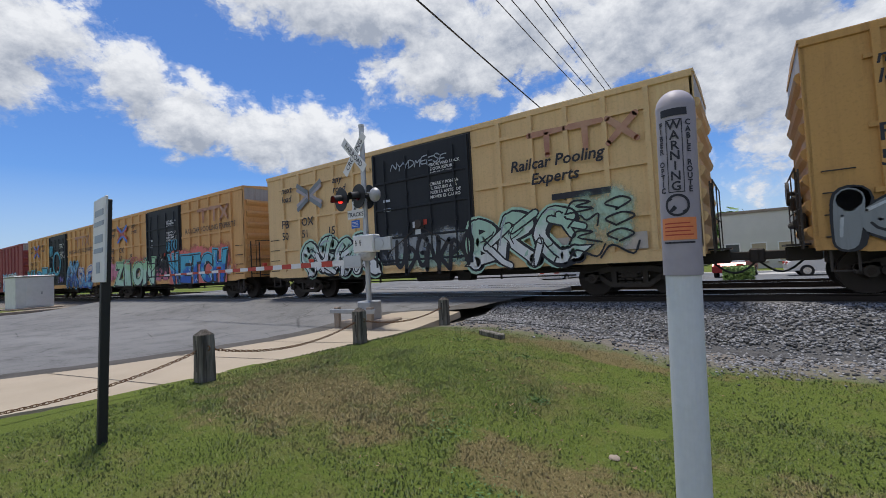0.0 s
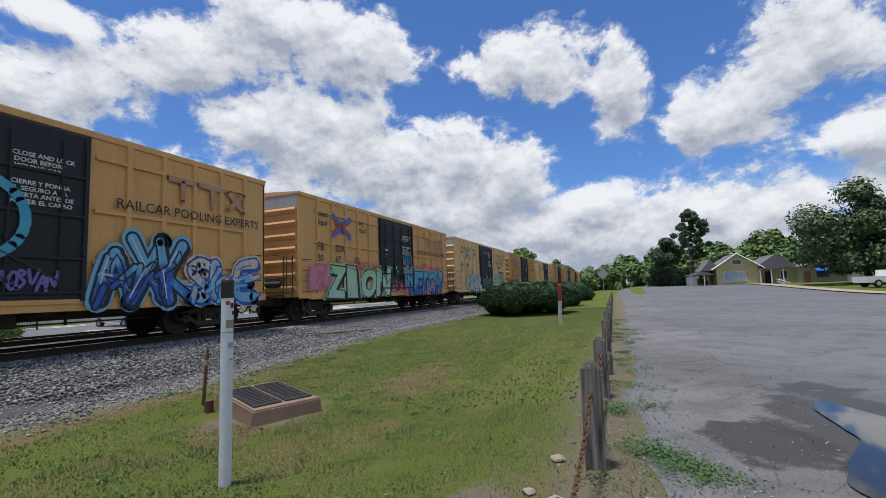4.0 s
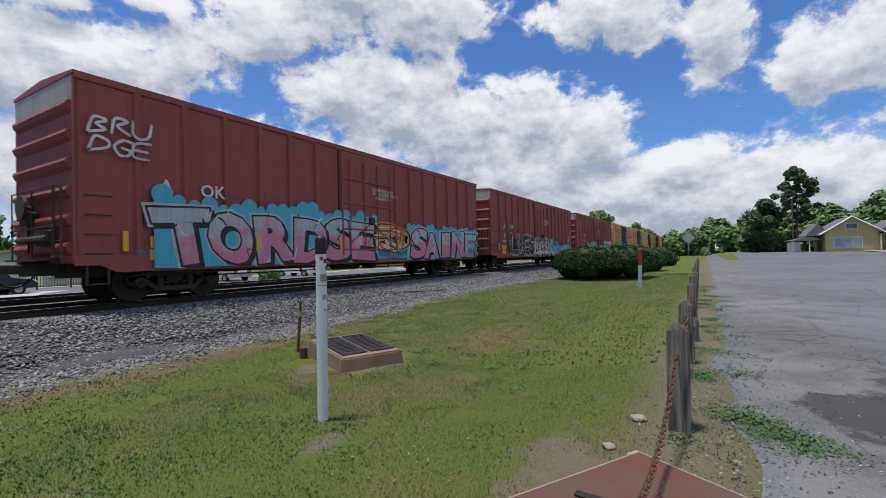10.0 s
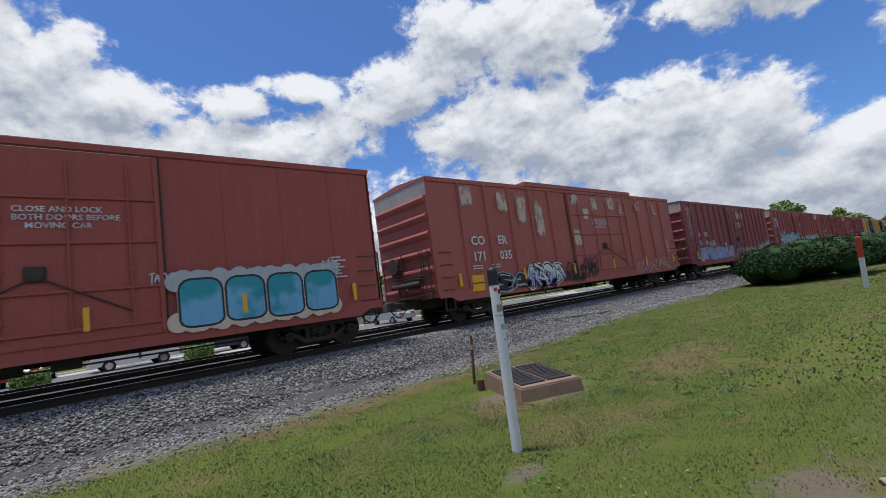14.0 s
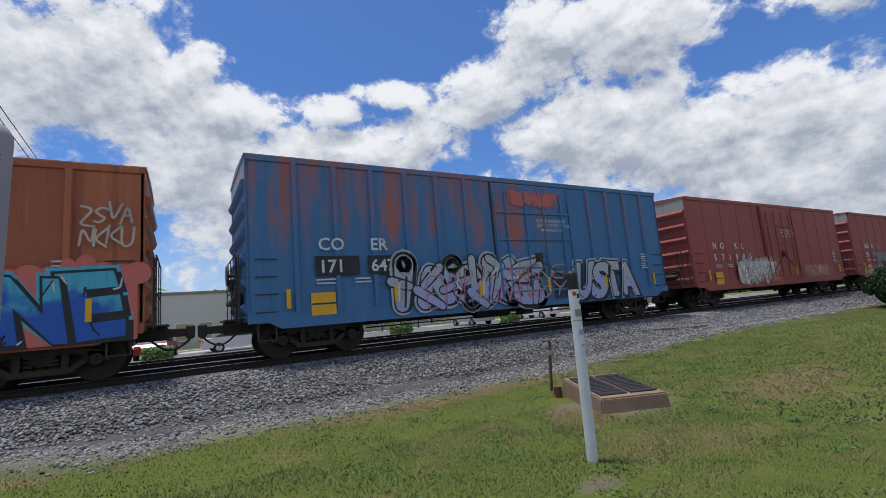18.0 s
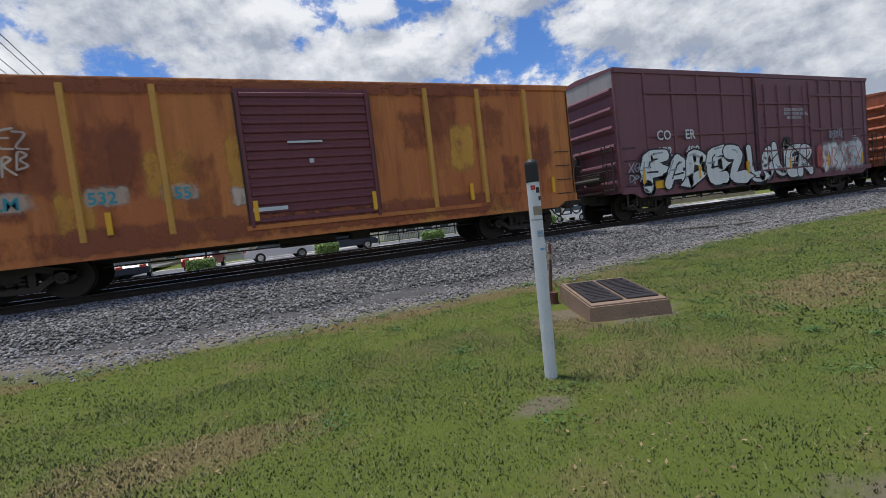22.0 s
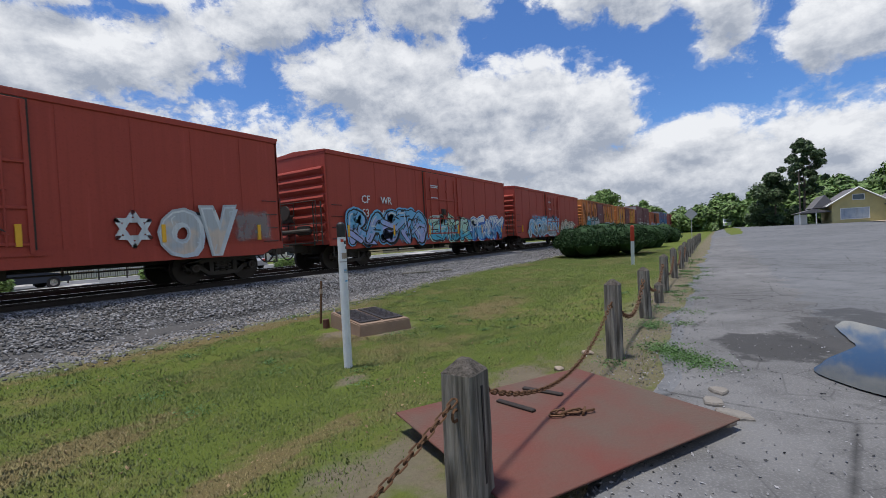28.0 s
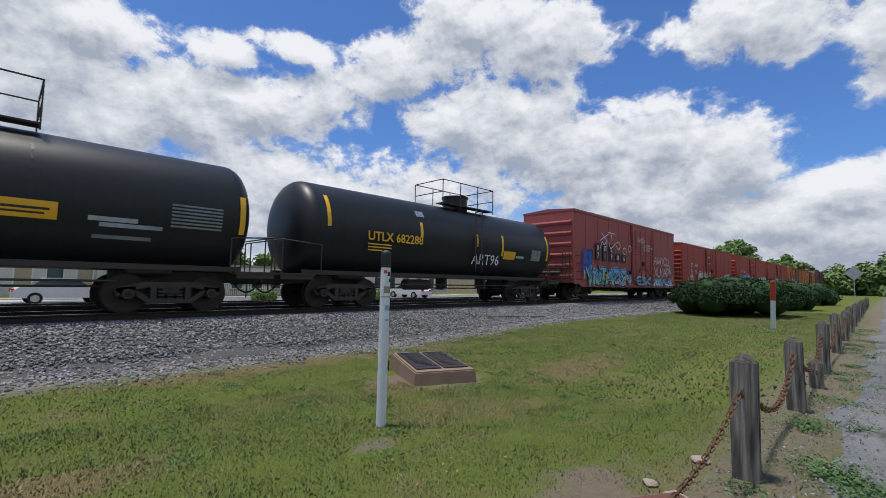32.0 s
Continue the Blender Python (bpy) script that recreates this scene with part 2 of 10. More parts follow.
def ground_material():
    """Lawn soil: green and straw patches, bare dirt along the fence and gravel dust by the ballast."""
    m = bpy.data.materials.new("lawn_soil")
    m.use_nodes = True
    nt = m.node_tree
    bs = nt.nodes["Principled BSDF"]
    bs.inputs["Roughness"].default_value = 0.95
    bs.inputs["Specular IOR Level"].default_value = 0.1
    geo = nt.nodes.new("ShaderNodeNewGeometry")
    sep = nt.nodes.new("ShaderNodeSeparateXYZ")
    nt.links.new(geo.outputs["Position"], sep.inputs[0])
    pos = geo.outputs["Position"]
    patch = node(nt, "ShaderNodeTexNoise", in_Scale=0.42, in_Detail=5.0, in_Roughness=0.6)
    mid = node(nt, "ShaderNodeTexNoise", in_Scale=2.2, in_Detail=6.0, in_Roughness=0.65)
    fine = node(nt, "ShaderNodeTexNoise", in_Scale=26.0, in_Detail=5.0, in_Roughness=0.7)
    for n in (patch, mid, fine):
        nt.links.new(pos, n.inputs["Vector"])
    green = mixc(nt, mid.outputs[0], (0.092, 0.128, 0.024), (0.122, 0.153, 0.033))
    straw = mixc(nt, fine.outputs[0], (0.22, 0.165, 0.085), (0.12, 0.09, 0.045))
    f = ramp(nt, mth(nt, "ADD", mth(nt, "MULTIPLY", patch.outputs[0], 0.6), mth(nt, "MULTIPLY", mid.outputs[0], 0.4)), ((0.50, 0.0), (0.68, 0.85)))
    f = mth(nt, "MAXIMUM", f, worn_spots(nt, pos, mid.outputs[0], WORN))
    col = mixc(nt, f, green, straw)
    col = mixc(nt, ramp(nt, fine.outputs[0], ((0.45, 0.0), (0.8, 0.4))), col, (0.06, 0.07, 0.022))
    wob = mth(nt, "MULTIPLY", mth(nt, "SUBTRACT", mid.outputs[0], 0.5), 1.4)
    yy = mth(nt, "ADD", sep.outputs[1], wob)
    dirt = mixc(nt, fine.outputs[0], (0.22, 0.185, 0.14), (0.12, 0.10, 0.075))
    nearfence = ramp(nt, mth(nt, "MULTIPLY", mth(nt, "ABSOLUTE", mth(nt, "SUBTRACT", yy, 0.25)), 1.0), ((0.25, 0.85), (0.75, 0.0)))
    eastward = ramp(nt, mth(nt, "ADD", mth(nt, "MULTIPLY", sep.outputs[0], 0.1), 0.5), ((0.42, 0.0), (0.57, 1.0)))
    col = mixc(nt, mth(nt, "MAXIMUM", mth(nt, "MULTIPLY", nearfence, eastward), worn_spots(nt, pos, mid.outputs[0], BARE)), col, dirt)
    bed = ramp(nt, mth(nt, "MULTIPLY", mth(nt, "ADD", yy, 0.0), 0.1), ((0.79, 0.0), (0.88, 1.0)))
    past = ramp(nt, mth(nt, "MULTIPLY", sep.outputs[1], 0.01), ((0.235, 1.0), (0.25, 0.0)))
    col = mixc(nt, mth(nt, "MULTIPLY", bed, past), col, mixc(nt, fine.outputs[0], (0.24, 0.215, 0.19), (0.12, 0.11, 0.10)))
    nt.links.new(col, bs.inputs["Base Color"])
    b = node(nt, "ShaderNodeBump", in_Strength=0.9, in_Distance=0.04)
    nt.links.new(fine.outputs[0], b.inputs["Height"])
    nt.links.new(b.outputs[0], bs.inputs["Normal"])
    return m


def grass_material():
    m = bpy.data.materials.new("grass_blades")
    m.use_nodes = True
    nt = m.node_tree
    bs = nt.nodes["Principled BSDF"]
    bs.inputs["Roughness"].default_value = 0.6
    bs.inputs["Specular IOR Level"].default_value = 0.25
    geo = nt.nodes.new("ShaderNodeNewGeometry")
    pos = geo.outputs["Position"]
    patch = node(nt, "ShaderNodeTexNoise", in_Scale=0.42, in_Detail=5.0, in_Roughness=0.6)
    mid = node(nt, "ShaderNodeTexNoise", in_Scale=2.2, in_Detail=6.0, in_Roughness=0.65)
    for n in (patch, mid):
        nt.links.new(pos, n.inputs["Vector"])
    f = ramp(nt, mth(nt, "ADD", mth(nt, "MULTIPLY", patch.outputs[0], 0.6), mth(nt, "MULTIPLY", mid.outputs[0], 0.4)), ((0.50, 0.0), (0.68, 0.85)))
    f = mth(nt, "MAXIMUM", f, worn_spots(nt, pos, mid.outputs[0], WORN))
    r = geo.outputs["Random Per Island"]
    # single dry blades among the green and green ones among the dry
    f = mth(nt, "ADD", f, mth(nt, "MULTIPLY", ramp(nt, r, ((0.72, 0.0), (1.0, 1.0))), mth(nt, "ADD", mth(nt, "MULTIPLY", patch.outputs[0], 1.2), -0.15)), clamp=True)
    f = mth(nt, "MULTIPLY", f, ramp(nt, r, ((0.0, 0.25), (0.25, 1.0))))
    green = mixc(nt, r, (0.070, 0.110, 0.021), (0.113, 0.150, 0.032))
    straw = mixc(nt, r, (0.27, 0.205, 0.10), (0.20, 0.17, 0.065))
    nt.links.new(mixc(nt, f, green, straw), bs.inputs["Base Color"])
    # shading normals bent upward, so flat blades are lit as if facing the sky
    up = nt.nodes.new("ShaderNodeVectorMath")
    up.operation = "MULTIPLY_ADD"
    nt.links.new(geo.outputs["Normal"], up.inputs[0])
    up.inputs[1].default_value, up.inputs[2].default_value = (0.5, 0.5, 0.5), (0, 0, 1)
    nm = nt.nodes.new("ShaderNodeVectorMath")
    nm.operation = "NORMALIZE"
    nt.links.new(up.outputs[0], nm.inputs[0])
    nt.links.new(nm.outputs[0], bs.inputs["Normal"])
    return m


def asphalt_material(name, light, dark, crack=True, damp=False):
    m = bpy.data.materials.new(name)
    m.use_nodes = True
    nt = m.node_tree
    bs = nt.nodes["Principled BSDF"]
    bs.inputs["Roughness"].default_value = 0.9
    bs.inputs["Specular IOR Level"].default_value = 0.25
    pos = nt.nodes.new("ShaderNodeNewGeometry").outputs["Position"]
    big = node(nt, "ShaderNodeTexNoise", in_Scale=0.16, in_Detail=5.0, in_Roughness=0.6)
    mid = node(nt, "ShaderNodeTexNoise", in_Scale=1.3, in_Detail=7.0, in_Roughness=0.7)
    fine = node(nt, "ShaderNodeTexNoise", in_Scale=60.0, in_Detail=3.0)
    for n in (big, mid, fine):
        nt.links.new(pos, n.inputs["Vector"])
    dark_tone = tuple(dark)
    col = mixc(nt, ramp(nt, big.outputs[0], ((0.35, 0.0), (0.65, 1.0))), light, dark)
    col = mixc(nt, ramp(nt, mid.outputs[0], ((0.47, 0.0), (0.72, 0.75))), col, tuple(c * 0.55 for c in dark))
    col = mixc(nt, ramp(nt, fine.outputs[0], ((0.5, 0.0), (0.7, 0.4))), col, tuple(c * 1.35 for c in light))
    if crack:
        warp = mixc(nt, 0.12, pos, node(nt, "ShaderNodeTexNoise", in_Scale=1.4, in_Detail=4.0).outputs[1])
        vo = node(nt, "ShaderNodeTexVoronoi", in_Scale=0.55)
        vo.feature = "DISTANCE_TO_EDGE"
        nt.links.new(warp, vo.inputs["Vector"])
        cr = ramp(nt, vo.outputs[0], ((0.0, 0.75), (0.012, 0.0)))
        cr = mth(nt, "MULTIPLY", cr, ramp(nt, mid.outputs[0], ((0.42, 0.0), (0.55, 1.0))))
        col = mixc(nt, cr, col, (0.03, 0.03, 0.03))
        vf = node(nt, "ShaderNodeTexVoronoi", in_Scale=2.3)
        vf.feature = "DISTANCE_TO_EDGE"
        nt.links.new(warp, vf.inputs["Vector"])
        cf = mth(nt, "MULTIPLY", ramp(nt, vf.outputs[0], ((0.0, 0.6), (0.02, 0.0))), ramp(nt, big.outputs[0], ((0.5, 0.0), (0.58, 1.0))))
        col = mixc(nt, cf, col, (0.05, 0.05, 0.05))
    if damp:
        # muddy stain and wet rim round the puddle, with a ragged outline
        for (cx, cy, rx, ry), dark, w in (((5.8, -2.35, 2.6, 1.0), 0.42, 0.85), ((5.35, -1.2, 0.72, 0.6), 0.38, 0.9)):
            n = nt.nodes.new("ShaderNodeVectorMath")
            n.operation = "MULTIPLY_ADD"
            nt.links.new(pos, n.inputs[0])
            n.inputs[1].default_value, n.inputs[2].default_value = (1 / rx, 1 / ry, 0), (-cx / rx, -cy / ry, 0)
            ln = nt.nodes.new("ShaderNodeVectorMath")
            ln.operation = "LENGTH"
            nt.links.new(n.outputs[0], ln.inputs[0])
            d = mth(nt, "ADD", ln.outputs["Value"], mth(nt, "MULTIPLY", mth(nt, "SUBTRACT", mid.outputs[0], 0.5), 2.2))
            f = ramp(nt, d, ((0.75, w), (1.0, 0.0)), True)
            col = mixc(nt, f, col, tuple(c * dark for c in dark_tone))
    nt.links.new(col, bs.inputs["Base Color"])
    b = node(nt, "ShaderNodeBump", in_Strength=0.35, in_Distance=0.01)
    nt.links.new(fine.outputs[0], b.inputs["Height"])
    nt.links.new(b.outputs[0], bs.inputs["Normal"])
    return m


def grain_material(name):
    """Grey weathered wood: long vertical grain, dark checks, bleached ridges."""
    m = bpy.data.materials.new(name)
    m.use_nodes = True
    nt = m.node_tree
    bs = nt.nodes["Principled BSDF"]
    bs.inputs["Roughness"].default_value = 0.9
    bs.inputs["Specular IOR Level"].default_value = 0.15
    tc = nt.nodes.new("ShaderNodeTexCoord")
    outs = []
    for sc, det in (((34, 34, 1.6), 5.0), ((9, 9, 0.8), 3.0), ((3, 3, 3), 4.0)):
        mp = nt.nodes.new("ShaderNodeMapping")
        mp.inputs["Scale"].default_value = sc
        nt.links.new(tc.outputs["Object"], mp.inputs[0])
        n = node(nt, "ShaderNodeTexNoise", in_Scale=1.0, in_Detail=det, in_Roughness=0.6)
        nt.links.new(mp.outputs[0], n.inputs["Vector"])
        outs.append(n.outputs[0])
    col = ramp(nt, outs[0], ((0.3, (0.06, 0.056, 0.05)), (0.5, (0.185, 0.172, 0.15)), (0.72, (0.31, 0.295, 0.26))))
    col = mixc(nt, ramp(nt, outs[1], ((0.5, 0.0), (0.62, 0.75))), col, (0.045, 0.04, 0.035))
    col = mixc(nt, ramp(nt, outs[2], ((0.5, 0.0), (0.75, 0.5))), col, (0.11, 0.115, 0.085))
    nt.links.new(col, bs.inputs["Base Color"])
    b = node(nt, "ShaderNodeBump", in_Strength=0.9, in_Distance=0.02)
    nt.links.new(outs[0], b.inputs["Height"])
    nt.links.new(b.outputs[0], bs.inputs["Normal"])
    return m


M = {}
M["ground"] = ground_material()
M["grass"] = grass_material()
M["asphalt"] = asphalt_material("weathered_asphalt", (0.155, 0.16, 0.168), (0.122, 0.126, 0.132), True, True)
M["apron"] = asphalt_material("cracked_apron", (0.185, 0.184, 0.184), (0.115, 0.114, 0.114), True, True)
M["street"] = asphalt_material("street_asphalt", (0.17, 0.17, 0.172), (0.125, 0.125, 0.127))
M["walk"] = material("sidewalk_concrete", (0.37, 0.31, 0.235), 0.9, second=(0.28, 0.235, 0.175), scale=1.5, bump_scale=60)
M["pale_lot"] = material("car_park_concrete", (0.46, 0.44, 0.41), 0.9, second=(0.34, 0.33, 0.31), scale=0.7, bump_scale=50)
M["concrete"] = material("concrete", (0.33, 0.27, 0.215), 0.9, second=(0.20, 0.16, 0.125), scale=4, bump=0.4)
M["stone"] = material("ballast_stone", (0.20, 0.20, 0.208), 0.85, second=(0.06, 0.058, 0.058), scale=9.0, bump=0.3, island=0.85)
M["bedding"] = material("ballast_bed", (0.095, 0.093, 0.094), 0.95, second=(0.04, 0.04, 0.041), scale=14, bump=1.0, bump_scale=30)
M["rail"] = material("rail_steel", (0.035, 0.027, 0.023), 0.7, 0.3, bump=0.2)
M["railtop"] = material("rail_running_surface", (0.55, 0.55, 0.55), 0.28, 0.95, bump=0.02, amount=0.2)
M["tie"] = material("creosoted_tie", (0.032, 0.027, 0.024), 0.9, second=(0.06, 0.052, 0.045), scale=6, random_ob=0.3)
M["water"] = material("puddle_water", (0.02, 0.022, 0.02), 0.03, bump=0.0, spec=0.6, amount=0.0)
M["damp"] = asphalt_material("damp_asphalt", (0.10, 0.094, 0.088), (0.055, 0.05, 0.046), False)
M["rim"] = asphalt_material("stained_asphalt", (0.125, 0.122, 0.118), (0.09, 0.087, 0.083), False)
M["timber"] = grain_material("weathered_timber")
M["endgrain"] = material("split_end_grain", (0.12, 0.105, 0.09), 0.95, second=(0.03, 0.026, 0.022), scale=22, amount=1.0, bump=1.0, bump_scale=55)
M["chain"] = material("rusty_chain", (0.16, 0.085, 0.045), 0.75, 0.5, second=(0.08, 0.05, 0.035), scale=30)
M["rustplate"] = material("rusted_plate", (0.15, 0.048, 0.036), 0.75, 0.2, second=(0.115, 0.082, 0.062), scale=1.6, amount=1.0, bump=0.25)
M["white_plastic"] = material("white_plastic", (0.70, 0.73, 0.77), 0.45, second=(0.55, 0.58, 0.6), scale=5, bump=0.03)
M["grey_plastic"] = material("grey_plastic", (0.36, 0.39, 0.43), 0.5, second=(0.30, 0.32, 0.36), scale=5, bump=0.05)
M["pinkgrey"] = material("faded_sleeve", (0.36, 0.33, 0.37), 0.55, second=(0.46, 0.42, 0.45), scale=7, bump=0.05)
M["black"] = material("black_rubber", (0.02, 0.021, 0.022), 0.55, bump=0.1)
M["ink"] = material("black_ink", (0.03, 0.03, 0.04), 0.6, bump=0.0)
M["orange"] = material("orange_label", (0.80, 0.24, 0.08), 0.5, second=(0.7, 0.3, 0.14), bump=0.0)
M["red"] = material("red_paint", (0.52, 0.06, 0.035), 0.5, bump=0.05)
M["faded_red"] = material("sun_bleached_red", (0.44, 0.20, 0.14), 0.6, second=(0.56, 0.34, 0.22), scale=2.5, amount=0.9, bump=0.0)
M["blue"] = material("blue_sign", (0.02, 0.13, 0.55), 0.4, bump=0.0)
M["white"] = material("white_paint", (0.78, 0.78, 0.77), 0.5, second=(0.62, 0.62, 0.6), scale=3, bump=0.03)
M["aluminium"] = material("aluminium", (0.52, 0.53, 0.54), 0.42, 0.7, bump=0.05)
M["galv"] = material("galvanised_steel", (0.42, 0.43, 0.44), 0.5, 0.5, bump=0.05, scale=8)
M["yellow"] = material("yellow_reflector", (0.85, 0.46, 0.03), 0.45, bump=0.0)
M["lampred"] = emitter("lit_red_lens", (0.95, 0.03, 0.02), 2.2)
M["darkglass"] = material("dark_lens", (0.06, 0.006, 0.006), 0.15, bump=0.0)
M["slab"] = material("pale_broken_concrete", (0.23, 0.21, 0.185), 0.9, second=(0.14, 0.13, 0.115), scale=6, bump=0.5)
M["bronze"] = material("bronze_plaque", (0.055, 0.05, 0.05), 0.5, 0.5, bump=0.35, bump_scale=60)
M["sand"] = asphalt_material("sandy_dirt", (0.25, 0.225, 0.19), (0.18, 0.165, 0.14), False)
M["straw"] = material("dry_thatch", (0.20, 0.14, 0.075), 0.9, second=(0.29, 0.22, 0.12), scale=5, island=0.4)
M["plaque"] = material("stained_concrete", (0.25, 0.175, 0.125), 0.9, second=(0.14, 0.095, 0.07), scale=3, bump=0.4)
M["weed"] = material("broadleaf_weeds", (0.07, 0.15, 0.035), 0.6, second=(0.04, 0.09, 0.02), scale=3, bump=0.0, island=0.3)
M["iron"] = material("truck_iron", (0.06, 0.052, 0.047), 0.8, 0.1, second=(0.07, 0.055, 0.045), scale=4, bump=0.2)
M["wheel"] = material("wheel_steel", (0.045, 0.035, 0.03), 0.6, 0.4, bump=0.1)
M["leaf"] = material("tree_leaves", (0.12, 0.20, 0.05), 0.6, second=(0.065, 0.12, 0.028), scale=0.6, bump=0.0, island=0.4)
M["leaf_oak"] = material("oak_leaves", (0.075, 0.125, 0.042), 0.6, second=(0.038, 0.07, 0.024), scale=0.6, bump=0.0, island=0.4)
M["leaf_dark"] = material("pine_leaves", (0.055, 0.095, 0.032), 0.6, second=(0.03, 0.058, 0.02), scale=0.6, bump=0.0, island=0.4)
M["leaf_light"] = material("light_leaves", (0.14, 0.23, 0.055), 0.6, second=(0.08, 0.15, 0.035), scale=0.6, bump=0.0, island=0.4)
M["needle"] = material("juniper_needles", (0.026, 0.055, 0.02), 0.75, second=(0.013, 0.03, 0.011), scale=1.2, bump=0.0, island=0.45, spec=0.15)
M["bark"] = material("bark", (0.12, 0.095, 0.075), 0.9, bump=0.7, bump_scale=12)
M["housewall"] = material("yellow_siding", (0.60, 0.51, 0.24), 0.8, bump=0.1, scale=1)
M["roof"] = material("grey_shingles", (0.17, 0.165, 0.17), 0.9, second=(0.12, 0.115, 0.12), scale=3, bump=0.5, bump_scale=15)
M["tanwall"] = material("tan_stucco", (0.46, 0.38, 0.27), 0.85, bump=0.1, scale=1)
M["stucco"] = material("white_stucco", (0.66, 0.65, 0.61), 0.85, second=(0.56, 0.55, 0.52), scale=0.8, bump=0.1)
M["glass"] = material("window_glass", (0.06, 0.08, 0.10), 0.08, bump=0.0, amount=0.1, spec=0.7)
M["brickred"] = material("red_brick", (0.30, 0.13, 0.09), 0.85, bump=0.3, scale=4)
M["tyre"] = material("tyre_rubber", (0.02, 0.02, 0.02), 0.85, bump=0.1)
M["chrome"] = material("bright_metal", (0.6, 0.6, 0.6), 0.2, 0.95, bump=0.0)
M["cable"] = material("power_cable", (0.03, 0.03, 0.03), 0.7, bump=0.0)
SPRAY_RGB = {}
for nm, c in (("g_white", (0.72, 0.74, 0.74)), ("g_black", (0.028, 0.028, 0.034)), ("g_green", (0.33, 0.58, 0.34)), ("g_teal", (0.03, 0.30, 0.38)),
              ("g_blue", (0.03, 0.12, 0.48)), ("g_sky", (0.16, 0.42, 0.66)), ("g_pink", (0.62, 0.22, 0.33)), ("g_red", (0.55, 0.05, 0.05)), ("g_coral", (0.62, 0.16, 0.14)),
              ("g_purple", (0.22, 0.16, 0.46)), ("g_silver", (0.42, 0.46, 0.50)), ("g_cream", (0.62, 0.52, 0.44)), ("g_grey", (0.25, 0.27, 0.28)), ("g_cyan", (0.08, 0.42, 0.58)), ("g_lilac", (0.36, 0.40, 0.66)), ("g_orange", (0.66, 0.25, 0.06)), ("g_mint", (0.42, 0.62, 0.50)), ("g_rose", (0.55, 0.30, 0.26)), ("g_rust", (0.30, 0.088, 0.042)), ("g_amber", (0.72, 0.38, 0.07))):
    SPRAY_RGB[nm] = c
    M[nm] = material(nm.replace("g_", "spray_"), c, 0.6, second=tuple(v * k for v, k in zip(c, (0.62, 0.72, 0.85))), scale=1.3, amount=0.9, bump=0.0, grime=tuple(v * 0.35 + 0.03 for v in c), grime_scale=0.9)


# ------------------------------------------------------------------ mesh helpers
def obj(name, bm, mat, parent=None, label="", smooth=False):
    me = bpy.data.meshes.new(name)
    bm.to_mesh(me)
    bm.free()
    for m in mat if isinstance(mat, (list, tuple)) else (mat,):
        me.materials.append(m)
    if smooth:
        me.polygons.foreach_set("use_smooth", [True] * len(me.polygons))
    ob = new(name, me)
    if parent:
        ob.parent = parent
    if label:
        tagged(ob, label)
    return ob


def part(name, bm, mat, parent, label="", smooth=False):
    return obj(name, bm, mat, parent, label, smooth)


def again(ob, m, parent=None):
    """Another piece on the same mesh."""
    o = new(ob.name.split(".")[0], ob.data)
    o.parent = parent or ob.parent
    o.matrix_basis = m
    if "label" in ob:
        o["label"] = ob["label"]
    return o


def thing(name, m, label, category, group="", kind=""):
    e = new(name)
    e.empty_display_size = 0.2
    e.matrix_basis = m
    return tagged(e, label, category, group, kind)


def box(bm, x0, y0, z0, x1, y1, z1, bevel=0.0, mat=0):
    r = bmesh.ops.create_cube(bm, size=1.0)
    vs = r["verts"]
    for v in vs:
        v.co = Vector(((x0 + x1) / 2 + v.co.x * (x1 - x0), (y0 + y1) / 2 + v.co.y * (y1 - y0), (z0 + z1) / 2 + v.co.z * (z1 - z0)))
    fs = {f for v in vs for f in v.link_faces}
    for f in fs:
        f.material_index = mat
    if bevel:
        es = list({e for f in fs for e in f.edges})
        bmesh.ops.bevel(bm, geom=es, offset=bevel, segments=1, affect="EDGES", material=mat)
    return vs


def cyl(bm, a, b, r0, r1=None, seg=12, mat=0, caps=True):
    a, b = Vector(a), Vector(b)
    d = b - a
    q = d.to_track_quat("Z", "Y").to_matrix().to_4x4()
    n0 = len(bm.faces)
    r = bmesh.ops.create_cone(bm, cap_ends=caps, segments=seg, radius1=r0, radius2=r0 if r1 is None else r1, depth=d.length,
                              matrix=Matrix.Translation((a + b) / 2) @ q)
    for v in r["verts"]:
        for f in v.link_faces:
            f.material_index = mat
    return r["verts"]


def ball(bm, c, r, seg=12, rings=8, scale=(1, 1, 1), mat=0):
    rr = bmesh.ops.create_uvsphere(bm, u_segments=seg, v_segments=rings, radius=r,
                                   matrix=Matrix.Translation(c) @ Matrix.Diagonal((*scale, 1)))
    for v in rr["verts"]:
        for f in v.link_faces:
            f.material_index = mat


def prism(bm, pts, y0, y1, mat=0):
    """A flat outline in x and z, drawn out along y."""
    a = [bm.verts.new((x, y0, z)) for x, z in pts]
    b = [bm.verts.new((x, y1, z)) for x, z in pts]
    fs = [bm.faces.new(a), bm.faces.new(b[::-1])]
    n = len(pts)
    for i in range(n):
        fs.append(bm.faces.new((a[i], b[i], b[(i + 1) % n], a[(i + 1) % n])))
    for f in fs:
        f.material_index = mat
    bmesh.ops.recalc_face_normals(bm, faces=fs)


def B():
    return bmesh.new()


